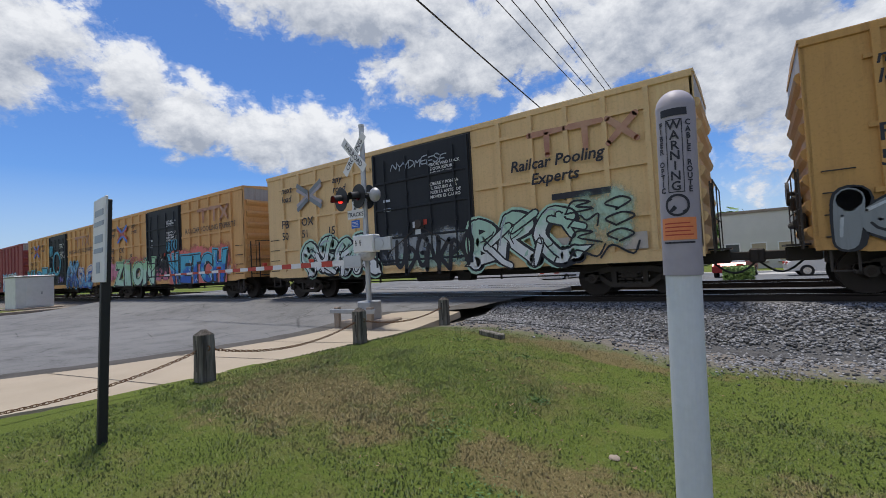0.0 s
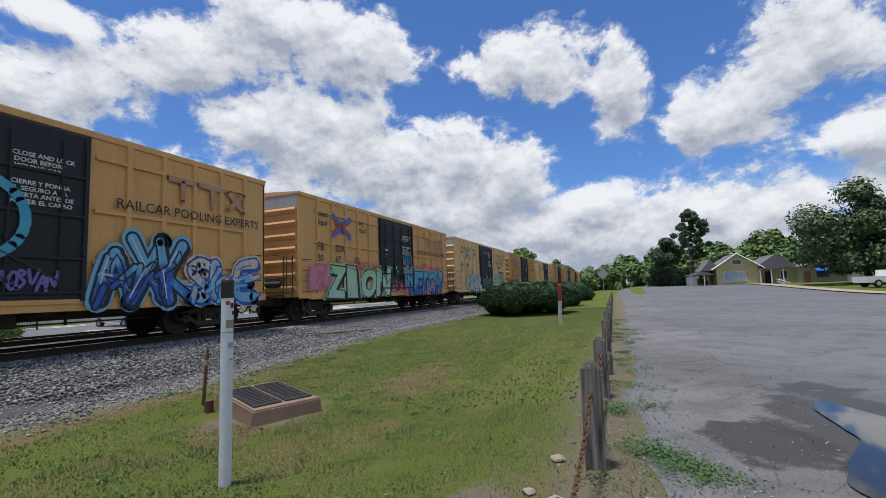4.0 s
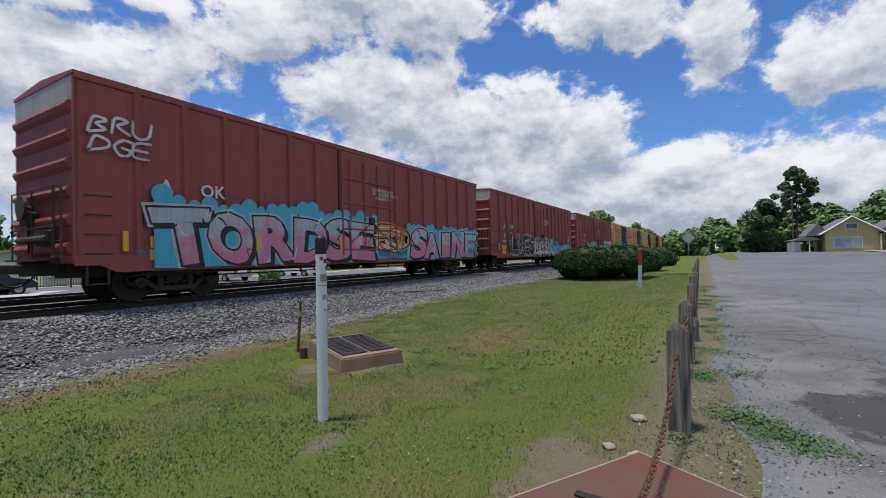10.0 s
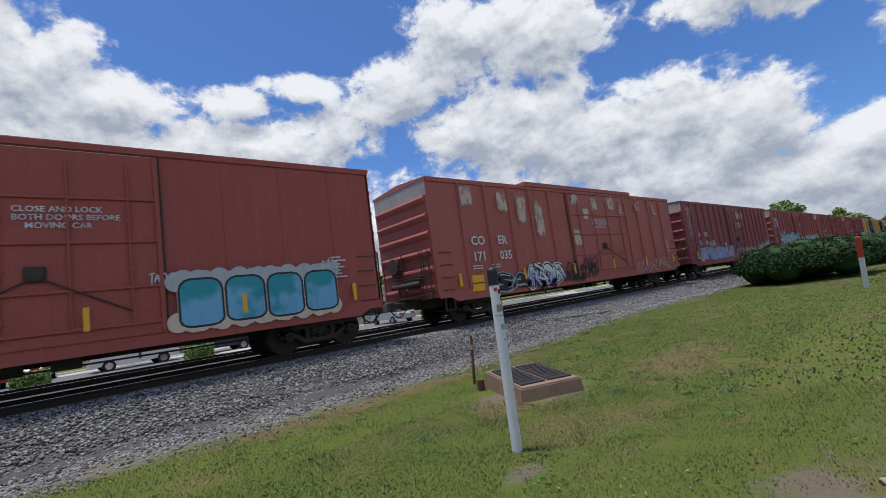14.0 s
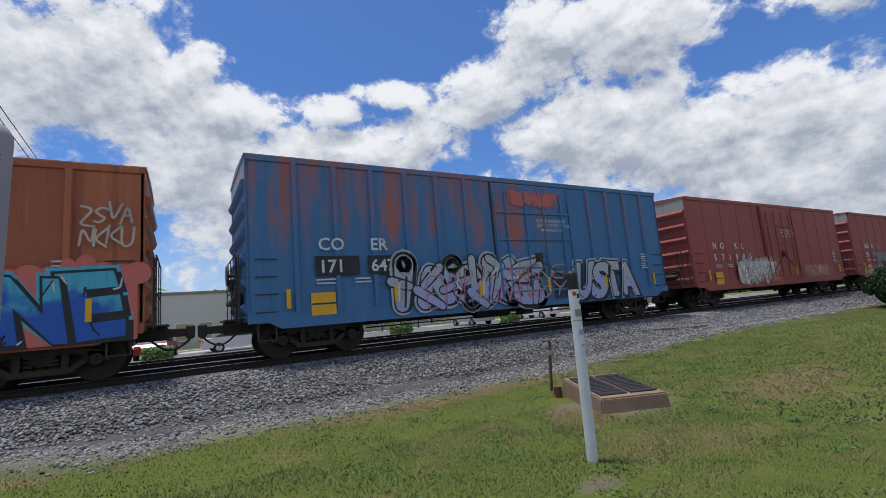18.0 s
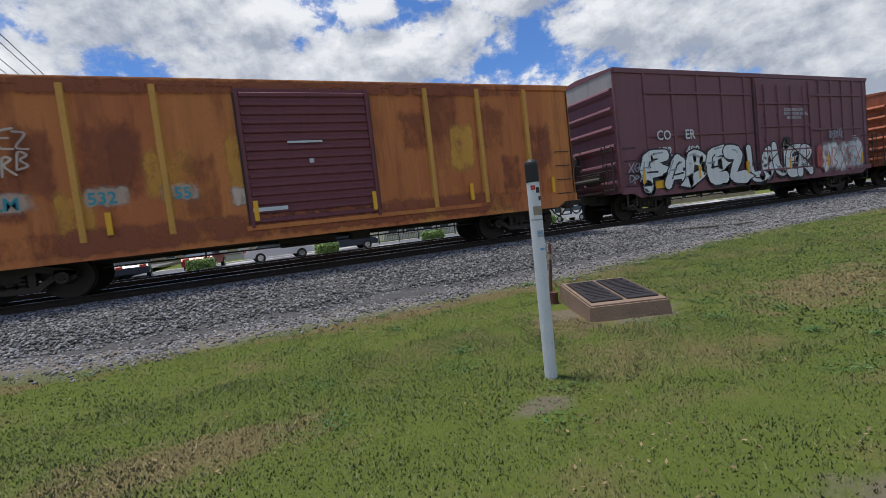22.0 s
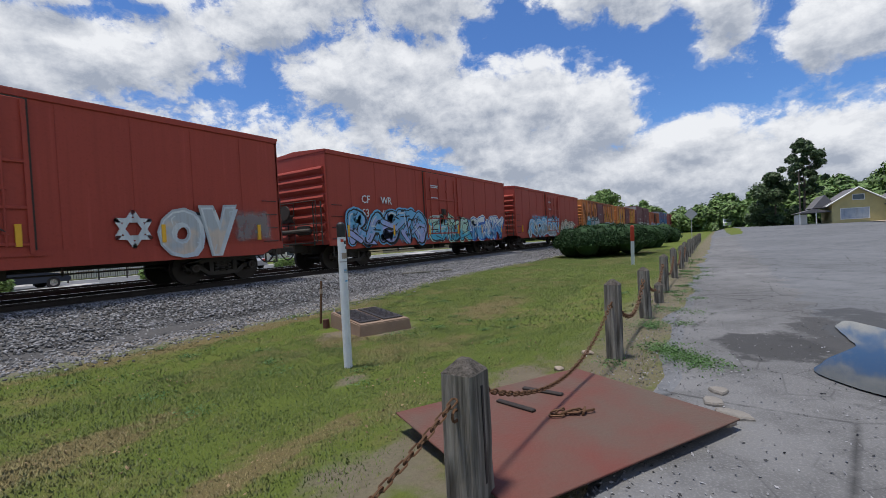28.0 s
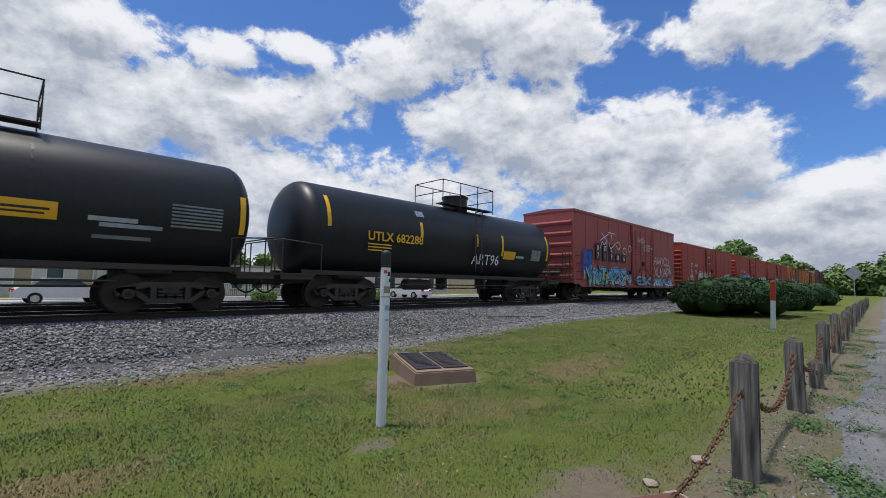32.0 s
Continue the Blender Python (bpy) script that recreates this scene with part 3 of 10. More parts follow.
def lettering(text, size, mat, parent, x, y, z, rx=90, rz=0, align="LEFT", bold=0.0, name="lettering", label="", shear=0.0, ry=0):
    cu = bpy.data.curves.new("text", "FONT")
    cu.body, cu.size, cu.align_x, cu.offset, cu.shear = text, size, align, bold, shear
    cu.resolution_u = 2
    cu.space_line = 1.0
    tmp = bpy.data.objects.new("tmp", cu)
    me = bpy.data.meshes.new_from_object(tmp)
    bpy.data.objects.remove(tmp)
    bpy.data.curves.remove(cu)
    me.materials.append(mat)
    o = new(name, me)
    o.parent = parent
    o.matrix_basis = pose(x, y, z, rx, ry, rz)
    tagged(o, label, kind="stuff" if len(text) > 1 else "")
    return o


def raw(name, verts, faces, mat, parent=None):
    me = bpy.data.meshes.new(name)
    me.from_pydata(verts, [], faces)
    me.materials.append(mat)
    o = new(name, me)
    o.parent = parent
    return o


def leaf_mesh(name, centers, normals, size, mat, parent, rng, tri=True, flat=0.55):
    """Many small leaves: one triangle or quad each, turned roughly along the given normals."""
    n = len(centers)
    nn = normals + rng.normal(0, flat, (n, 3))
    nn /= np.linalg.norm(nn, axis=1)[:, None] + 1e-9
    t = np.cross(nn, rng.normal(0, 1, (n, 3)))
    t /= np.linalg.norm(t, axis=1)[:, None] + 1e-9
    b = np.cross(nn, t)
    s = size * rng.uniform(0.6, 1.35, n)[:, None]
    k = 4
    v = np.empty((n, k, 3))
    v[:, 0], v[:, 1], v[:, 2], v[:, 3] = centers - t * s, centers - b * s * 0.5, centers + t * s, centers + b * s * 0.5
    me = bpy.data.meshes.new(name)
    me.vertices.add(n * k)
    me.vertices.foreach_set("co", v.reshape(-1))
    me.loops.add(n * k)
    me.loops.foreach_set("vertex_index", np.arange(n * k, dtype=np.int32))
    me.polygons.add(n)
    me.polygons.foreach_set("loop_start", np.arange(0, n * k, k, dtype=np.int32))
    me.update()
    me.validate()
    me.materials.append(mat)
    o = new(name, me)
    o.parent = parent
    return o


def S(x):
    x = min(1.0, max(0.0, x))
    return x * x * (3 - 2 * x)


def lawn_edge(y):
    """Where the lawn meets the sidewalk."""
    return float(np.interp(y, (-20, 0, 1.4, 2.3, 3.6, 8.4, 9.6, 12, 60), (-10.0, -7.7, -7.3, -7.0, -6.93, -6.68, -6.6, -5.8, -5.8)))


def road_edge(y):
    return float(np.interp(y, (-20, 0, 1.9, 3.1, 4.6, 6.0, 8.2, 9.4, 10.0, 12, 60), (-14.5, -10.9, -10.1, -9.5, -9.1, -8.85, -9.0, -8.6, -6.7, -5.9, -5.9)))


def gz(x, y):
    """Height of the ground."""
    dip = 0.27 * S((y - 0.7) / 2.6) * S((x + 4.0) / 3.2) * (1 - S((x - 7) / 9)) * (1 - S((y - 8.5) / 2.0))
    left = 0.20 * S((-x - 1.5) / 4.5) * S((y + 1) / 3) * (1 - S((y - 20) / 6))
    z = max(left, 0.40 * S((y - 9.2) / 2.2) * (1 - S((y - 19.5) / 3.0))) - dip
    z -= 0.10 * S((y - 20) / 6.0)
    z += 0.85 * S((x - 45) / 45) * (1 - S((y + 3) / 4))
    return z


def street_z(x, y):
    return 0.16 + 0.41 * S((y - 7) / 5) * (1 - S((y - 19.0) / 9.0))


# ------------------------------------------------------------------ ground, roads, track
def sheet(name, xs, ys, zf, mat, label, category, kind="structure", keep=None):
    verts, faces, idx = [], [], {}
    for j, y in enumerate(ys):
        for i, x in enumerate(xs):
            idx[i, j] = len(verts)
            verts.append((x, y, zf(x, y)))
    for j in range(len(ys) - 1):
        for i in range(len(xs) - 1):
            cx, cy = (xs[i] + xs[i + 1]) / 2, (ys[j] + ys[j + 1]) / 2
            if keep is None or keep(cx, cy):
                faces.append((idx[i, j], idx[i + 1, j], idx[i + 1, j + 1], idx[i, j + 1]))
    o = raw(name, verts, faces, mat)
    o.data.polygons.foreach_set("use_smooth", [True] * len(o.data.polygons))
    return tagged(o, label, category, kind=kind)


def span(a, b, step):
    n = max(1, round((b - a) / step))
    return [a + (b - a) * i / n for i in range(n + 1)]


def lot_edge(x):
    return -0.06 + 0.10 * math.sin(x * 1.1) + 0.07 * math.sin(x * 2.7 + 1) + 0.35 * S((x - 40) / 30) - 0.55 * max(0.0, 1.4 - x)


def ground_z(x, y):
    z = gz(x, y)
    if -36 < x < lawn_edge(y):
        z += (min(z, street_z(x, y)) - 0.16 - z) * S((lawn_edge(y) - x) / 0.6)
    elif y < lot_edge(x):
        z -= 0.03
    return z + 0.02 * noise.noise(Vector((x * 1.3, y * 1.3, 0)))


gx = [-3000, -900, -300, -120, -60, -40] + span(-30, 30, 0.5) + span(32, 110, 3) + [140, 200, 400, 1000, 3000]
gy = [-3000, -900, -300, -120, -60, -35] + span(-28, -6, 2) + span(-5.5, 24, 0.4) + span(26, 60, 4) + [90, 160, 400, 1000, 3000]
sheet("ground", gx, gy, ground_z, M["ground"], "mown lawn with green and straw-coloured patches", "lawn")


def lot():
    xs = span(-2.5, 12, 0.15) + span(12.5, 30, 0.5) + span(32, 140, 2.5) + [180, 250, 400]
    verts, faces = [], []
    offs = [0, 0.12, 0.5, 1.5, 4, 9, 16, 22]
    for x in xs:
        e = lot_edge(x) + 0.05 * noise.noise(Vector((x * 5, 0, 3)))
        for o in offs:
            y = e - o * 1.0
            z = gz(x, y) + (0.012 if o else -0.03)
            verts.append((x, y, z))
    n = len(offs)
    for i in range(len(xs) - 1):
        for j in range(n - 1):
            a = i * n + j
            faces.append((a, a + 1, a + n + 1, a + n))
    o = raw("parking_lot", verts, faces, M["asphalt"])
    tagged(o, "wide grey weathered asphalt lot with cracked edge", "pavement", kind="structure")


def apron():
    """Older, paler and more broken surfacing along the fence."""
    xs = span(-2.4, 14, 0.2) + span(14.5, 60, 1.0)
    verts, faces = [], []
    for x in xs:
        e = lot_edge(x) + 0.06 * noise.noise(Vector((x * 4, 0, 3)))
        far = -2.2 + 0.08 * noise.noise(Vector((x * 0.8, 2, 0))) + 0.03 * noise.noise(Vector((x * 5, 2, 0)))
        for k in (0, 0.1, 0.35, 0.7, 1.0):
            y = e + (far - e) * k
            verts.append((x, y, gz(x, y) + 0.017 + 0.006 * noise.noise(Vector((x * 2, y * 2, 0))) - (0.045 if k == 0 else 0.008 if k == 1 else 0)))
    for i in range(len(xs) - 1):
        for j in range(4):
            a = i * 5 + j
            faces.append((a, a + 1, a + 6, a + 5))
    tagged(raw("apron", verts, faces, M["apron"]), "pale broken asphalt strip along the timber fence", "pavement", kind="structure")


lot()
apron()
# far verge and pavement beside the houses
sheet("far_pavement", span(40, 140, 5), [-21.2, -19.2], lambda x, y: gz(x, y) + 0.10, M["walk"], "pale concrete footpath along the far side of the lot", "pavement")


def band(name, ys, cols, zf, mat, label, category, skirt=0.0):
    """A paved strip between two edge lines."""
    verts, faces = [], []
    for y in ys:
        row = cols(y)
        for i, x in enumerate(row):
            verts.append((x, y, zf(x, y) - (skirt if i in (0, len(row) - 1) else 0)))
    n = len(row)
    for j in range(len(ys) - 1):
        for i in range(n - 1):
            a = j * n + i
            faces.append((a, a + 1, a + n + 1, a + n))
    return tagged(raw(name, verts, faces, mat), label, category, kind="structure")


def street():
    wob = lambda y, k: 0.10 * noise.noise(Vector((y * 0.9, k, 0))) + 0.05 * noise.noise(Vector((y * 4, k, 2)))
    ys = span(-20, 60, 0.25)
    band("crossing_street", ys, lambda y: [-34.0, -27, -19, min(-13, road_edge(y) - 0.6), road_edge(y) - 0.4 + wob(y, 1)], street_z, M["street"], "grey asphalt street rising over the level crossing", "road")
    band("street_verge", span(-20, 12.2, 0.3), lambda y: [road_edge(y) - 0.75, road_edge(y) - 0.3, road_edge(y) + 0.15], lambda x, y: street_z(x, y) + 0.006 + 0.012 * noise.noise(Vector((x * 3, y * 3, 0))), M["damp"], "crumbled dark strip between street and sidewalk", "verge")
    w = band("sidewalk", span(-12, 9.6, 0.3), lambda y: [road_edge(y) - 0.02, road_edge(y) + 0.01, (road_edge(y) + lawn_edge(y)) / 2, lawn_edge(y) - 0.01 + 0.4 * wob(y, 5), lawn_edge(y) + 0.02 + 0.4 * wob(y, 5)], lambda x, y: street_z(x, y) + 0.03, M["walk"], "tan concrete sidewalk beside the street", "pavement", 0.14)
    for y in (-2.2, 0.2, 2.4, 4.1, 5.7, 7.2, 8.5):
        bm = B()
        a, b = Vector((road_edge(y) + 0.03, y, street_z(0, y) + 0.031)), Vector((lawn_edge(y + 0.5) - 0.03, y + 0.5, street_z(0, y + 0.5) + 0.031))
        d = (b - a).normalized().cross(Vector((0, 0, 1))) * 0.012
        bm.faces.new([bm.verts.new(p + Vector((0, 0, 0.003))) for p in (a - d, b - d, b + d, a + d)])
        part("expansion_joint", bm, M["iron"], w)
    bm = B()
    box(bm, -34.3, -20, -0.1, -34, 10.5, 0.32, 0.02)
    tagged(obj("kerb", bm, M["concrete"]), "pale concrete kerb on the far side of the street", "kerb", kind="structure")


street()


def puddle():
    def patch(name, pts, z, mat, label, category):
        """A flat patch with a wavering outline through the given corners."""
        out = []
        n = len(pts)
        for i in range(n):
            p0, p1, p2, p3 = (Vector((*pts[(i + k) % n], 0)) for k in (-1, 0, 1, 2))
            for k in range(6):
                f = k / 6
                q = p1 + 0.5 * f * ((p2 - p0) + f * ((2 * p0 - 5 * p1 + 4 * p2 - p3) + f * (3 * p1 - p0 - 3 * p2 + p3)))
                w = noise.noise_vector(q * 2.2) * 0.09
                out.append((q.x + w.x, q.y + w.y, z))
        bm = B()
        bm.faces.new([bm.verts.new(p) for p in out])
        bmesh.ops.triangulate(bm, faces=bm.faces)
        bmesh.ops.recalc_face_normals(bm, faces=bm.faces)
        if bm.faces[:][0].normal.z < 0:
            bmesh.ops.reverse_faces(bm, faces=bm.faces)
        tagged(obj(name, bm, mat), label, category, kind="structure")

    patch("puddle", [(7.15, -2.22), (7.0, -2.03), (6.0, -1.96), (5.4, -1.92), (4.8, -1.55), (4.3, -1.5), (3.7, -1.9), (3.5, -2.5), (4.4, -3.0), (5.6, -2.8), (6.6, -2.5)], 0.032, M["water"], "still puddle mirroring the sky on worn asphalt", "puddle")


puddle()


def ballast():
    """Bed under the two tracks and its loose stones."""
    xs = span(-6.0, 40, 0.6) + span(43, 260, 6)
    prof = [(9.0, -0.3), (9.5, -0.02), (10.5, 0.18), (11.35, 0.37), (12.0, 0.42), (14.0, 0.42), (15.3, 0.38), (16.4, 0.42), (19.0, 0.42), (21.5, 0.0)]
    fine = span(9.0, 12.0, 0.25) + [13.0, 14.0, 14.6, 15.3, 16.4, 17.5, 19.0, 20.2, 21.5]
    lie = [(y, float(np.interp(y, [p[0] for p in prof], [p[1] for p in prof]))) for y in fine]
    verts, faces = [], []
    for x in xs:
        for y, z in lie:
            b = gz(x, y)
            verts.append((x, y + 0.1 * noise.noise(Vector((x, y, 0))), max(z - 0.04, b + 0.025) if 9.2 < y < 21 else b - 0.06))
    n = len(lie)
    for i in range(len(xs) - 1):
        for j in range(n - 1):
            a = i * n + j
            faces.append((a, a + n, a + n + 1, a + 1))
    o = raw("ballast_bed", verts, faces, M["bedding"])
    tagged(o, "dark grey ballast bed under the tracks", "ballast", kind="structure")
    # stones: a few shapes scattered as one mesh
    rng = np.random.default_rng(4)
    shapes = []
    for k in range(8):
        bm = B()
        bmesh.ops.create_icosphere(bm, subdivisions=1, radius=1.0)
        for v in bm.verts:
            v.co *= 1 + 0.45 * noise.noise(v.co * 1.7 + Vector((k * 9, 0, 0)))
            v.co.z *= 0.7
        bm.verts.index_update()
        shapes.append((np.array([v.co[:] for v in bm.verts]), np.array([[v.index for v in f.verts] for f in bm.faces])))
        bm.free()
    V, F, base = [], [], 0
    count, near = 56000, 51000
    for i in range(count):
        x = -6.3 + 32.3 * rng.uniform(0, 1) ** 1.15 if i < near else rng.uniform(26, 60)
        toe = 8.8 + 0.5 * S((-x - 0.5) / 4.5) + 0.3 * noise.noise(Vector((x * 0.6, 0, 0))) + 0.12 * noise.noise(Vector((x * 2.4, 3, 0)))
        y = toe + (11.7 - toe) * rng.uniform(0, 1) ** 0.9
        if rng.uniform() < 0.1:
            y = toe + 0.2 - abs(rng.normal(0, 0.4))
        zz = np.interp(y, [p[0] for p in prof[:6]], [p[1] for p in prof[:6]]) - 0.02
        zz = max(zz, gz(x, y) + (0.03 if y > 9.3 else 0.0)) + rng.uniform(0, 0.015)
        s = rng.uniform(0.012, 0.036) * (1.0 if i < near else 1.6)
        a = rng.uniform(0, 6.28)
        ca, sa = math.cos(a), math.sin(a)
        v, f = shapes[i % 8]
        w = v * s * rng.uniform(0.7, 1.3, 3)
        V.append(np.stack([w[:, 0] * ca - w[:, 1] * sa + x, w[:, 0] * sa + w[:, 1] * ca + y, w[:, 2] + zz], 1))
        F.append(f + base)
        base += len(v)
    V, F = np.concatenate(V), np.concatenate(F)
    me = bpy.data.meshes.new("ballast_stones")
    me.vertices.add(len(V))
    me.vertices.foreach_set("co", V.reshape(-1))
    me.loops.add(F.size)
    me.loops.foreach_set("vertex_index", F.reshape(-1).astype(np.int32))
    me.polygons.add(len(F))
    me.polygons.foreach_set("loop_start", np.arange(0, F.size, 3, dtype=np.int32))
    me.update()
    me.validate()
    me.materials.append(M["stone"])
    tagged(new("ballast_stones", me), "loose grey and pinkish crushed stones", "gravel", kind="stuff")


ballast()


def track(cy, name, label):
    t = thing(name, pose(0, cy, 0), label, "railway track", "railway tracks", "structure")
    prof = [(-0.036, 0), (0.036, 0), (0.036, -0.035), (0.009, -0.05), (0.009, -0.15), (0.07, -0.172), (0.07, -0.185), (-0.07, -0.185), (-0.07, -0.172), (-0.009, -0.15), (-0.009, -0.05), (-0.036, -0.035)]
    for side in (-0.755, 0.755):
        bm = B()
        a = [bm.verts.new((-260, side + x, RAIL_TOP + z)) for x, z in prof]
        b = [bm.verts.new((420, side + x, RAIL_TOP + z)) for x, z in prof]
        for i in range(len(prof)):
            f = bm.faces.new((a[i], a[(i + 1) % len(prof)], b[(i + 1) % len(prof)], b[i]))
            f.material_index = 1 if i == 0 else 0
        bmesh.ops.recalc_face_normals(bm, faces=bm.faces)
        part("rail", bm, [M["rail"], M["railtop"]], t)
    bm = B()
    box(bm, -0.115, -1.3, RAIL_TOP - 0.185 - 0.18, 0.115, 1.3, RAIL_TOP - 0.187, 0.012)
    tie = part("tie", bm, M["tie"], t)
    tie.location.x = -6.5
    for i in range(1, 130):
        x = -6.5 + i * 0.5
        again(tie, pose(x, random.uniform(-0.03, 0.03), 0, 0, 0, random.uniform(-1, 1)))
    bm = B()
    for i in range(0, 300):
        x = 58.5 + i * 0.6
        box(bm, x - 0.115, -1.3, RAIL_TOP - 0.36, x + 0.115, 1.3, RAIL_TOP - 0.187)
    tagged(part("far_ties", bm, M["tie"], t), kind="stuff")


track(TRACK_Y, "near_track", "railway track with steel rails on dark timber ties")
track(TRACK_Y + 4.3, "second_track", "second railway track behind the first, on timber ties")


def crossing_panels():
    t = thing("crossing_surface", pose(0, 0, 0), "dark rubber and timber crossing panels between the rails", "crossing", kind="structure")
    for cy in (TRACK_Y, TRACK_Y + 4.3):
        for a, b in ((-1.6, -0.85), (-0.66, 0.66), (0.85, 2.7)):
            bm = B()
            box(bm, -34, cy + a, 0.3, -6.1, cy + b, RAIL_TOP - 0.012, 0.01)
            part("panel", bm, M["street"], t)


crossing_panels()


def grass():
    rng = np.random.default_rng(11)

    def field(n, x0, x1, y0, y1, h, w, name):
        x, y = rng.uniform(x0, x1, n), rng.uniform(y0, y1, n)
        edge = np.array([lot_edge(a) + 0.12 if a > -2.4 else -9 for a in x])
        dens = np.array([noise.noise(Vector((a * 1.1, b * 1.1, 4))) for a, b in zip(x, y)])
        bare = np.exp(-((y - 0.3) / 0.55) ** 2) * np.clip((x + 0.8) * 0.6, 0, 1) * 0.85
        for cx, cy, rx, ry in BARE:
            bare = np.maximum(bare, 0.85 * np.exp(-(((x - cx) / rx) ** 2 + ((y - cy) / ry) ** 2) * 1.6))
        keep = (y > edge) & (rng.uniform(0, 1, n) > np.maximum(bare, 0)) & (dens > -0.62) & (y < 8.35 + 0.6 * dens) & (x > np.array([lawn_edge(b) + 0.06 for b in y])) & ~((x > 0.9) & (x < 3.5) & (y < 1.1)) & ~((abs(x - 6.05) < 0.8) & (abs(y - 5.45) < 0.8))
        x, y = x[keep], y[keep]
        n = len(x)
        z = np.array([ground_z(a, b) for a, b in zip(x, y)])
        a = rng.uniform(0, 6.28, n)
        hh = h * rng.uniform(0.5, 1.4, n)
        lean = rng.normal(0, 0.55, (n, 2)) * hh[:, None]
        v = np.empty((n, 3, 3))
        dx, dy = np.cos(a) * w, np.sin(a) * w
        v[:, 0] = np.stack([x - dx, y - dy, z - 0.01], 1)
        v[:, 1] = np.stack([x + dx, y + dy, z - 0.01], 1)
        v[:, 2] = np.stack([x + lean[:, 0], y + lean[:, 1], z + hh], 1)
        me = bpy.data.meshes.new(name)
        me.vertices.add(n * 3)
        me.vertices.foreach_set("co", v.reshape(-1))
        me.loops.add(n * 3)
        me.loops.foreach_set("vertex_index", np.arange(n * 3, dtype=np.int32))
        me.polygons.add(n)
        me.polygons.foreach_set("loop_start", np.arange(0, n * 3, 3, dtype=np.int32))
        me.update()
        me.validate()
        me.materials.append(M["grass"])
        tagged(new(name, me), "short mown grass blades, green with dry patches", "grass", kind="stuff")

    field(230000, -6.5, 6.5, -0.8, 6.0, 0.018, 0.006, "near_grass")
    field(120000, -7.5, 14, 2.5, 9.4, 0.022, 0.011, "lawn_grass")
    field(60000, 6.5, 34, 0.2, 9.0, 0.028, 0.022, "far_grass")


grass()


def tufts():
    """Darker clumps of weeds and clover scattered in the lawn and at the edge of the lot."""
    rng = np.random.default_rng(31)
    spots = [(4.9 - 0.15 * k + rng.uniform(-0.12, 0.12), -0.05 - 0.13 * (k % 5) + rng.uniform(-0.08, 0.08)) for k in range(5) for _ in range(4)] + [(rng.uniform(1.6, 22), rng.uniform(0.0, 0.35)) for _ in range(40)] + [(rng.uniform(4.5, 18), rng.uniform(-0.35, 0.0)) for _ in range(14)] + [ (3.5, 3.4), (5.6, 4.5), (7.0, 4.6)] + [(rng.uniform(-5, 12), rng.uniform(1.0, 8.5)) for _ in range(45)]
    C, N = [], []
    for x, y in spots:
        m = int(rng.uniform(90, 200))
        r = rng.uniform(0.05, 0.16)
        p = np.stack([x + rng.normal(0, r, m), y + rng.normal(0, r, m), np.zeros(m)], 1)
        p[:, 2] = [gz(a, b) + rng.uniform(0.015, 0.05) for a, b, _ in p]
        C.append(p)
        N.append(np.tile([0, 0, 1.0], (m, 1)))
    o = leaf_mesh("lawn_weeds", np.concatenate(C), np.concatenate(N), 0.014, M["weed"], None, rng)
    tagged(o, "small broad-leaved weeds scattered in the lawn", "weeds", kind="stuff")
    # dead clippings lying in the grass
    m = 5200
    x, y = rng.uniform(-6, 9, m), rng.uniform(0.5, 8.4, m)
    lump = np.array([noise.noise(Vector((a * 0.8 + 7, b * 0.8, 2))) + 0.6 * noise.noise(Vector((a * 3, b * 3, 5))) for a, b in zip(x, y)])
    k = (lump > 0.18) & (x > np.array([lawn_edge(b) + 0.1 for b in y]))
    x, y = x[k], y[k]
    p = np.stack([x, y, [gz(a, b) + 0.03 for a, b in zip(x, y)]], 1)
    o = leaf_mesh("dry_clippings", p, np.tile([0, 0, 1.0], (len(x), 1)), 0.016, M["straw"], None, rng)
    tagged(o, "dry brown clippings and thatch lying on the lawn", "dry grass", kind="stuff")


tufts()


def grit():
    """Loose chips and pebbles along the broken edge of the lot and on the bare dirt."""
    rng = np.random.default_rng(8)
    n = 5200
    x = 1.2 + 16 * rng.uniform(0, 1, n) ** 1.4
    y = np.where(rng.uniform(0, 1, n) < 0.55, rng.normal(-0.1, 0.28, n), rng.uniform(-2.2, 0.6, n))
    c = np.stack([x, y, np.array([gz(a, b) for a, b in zip(x, y)]) + 0.024], 1)
    o = leaf_mesh("loose_grit", c, np.tile([0, 0, 1.0], (n, 1)), 0.013, M["stone"], None, rng, flat=0.5)
    tagged(o, "loose stone chips along the edge of the asphalt", "gravel", kind="stuff")


grit()


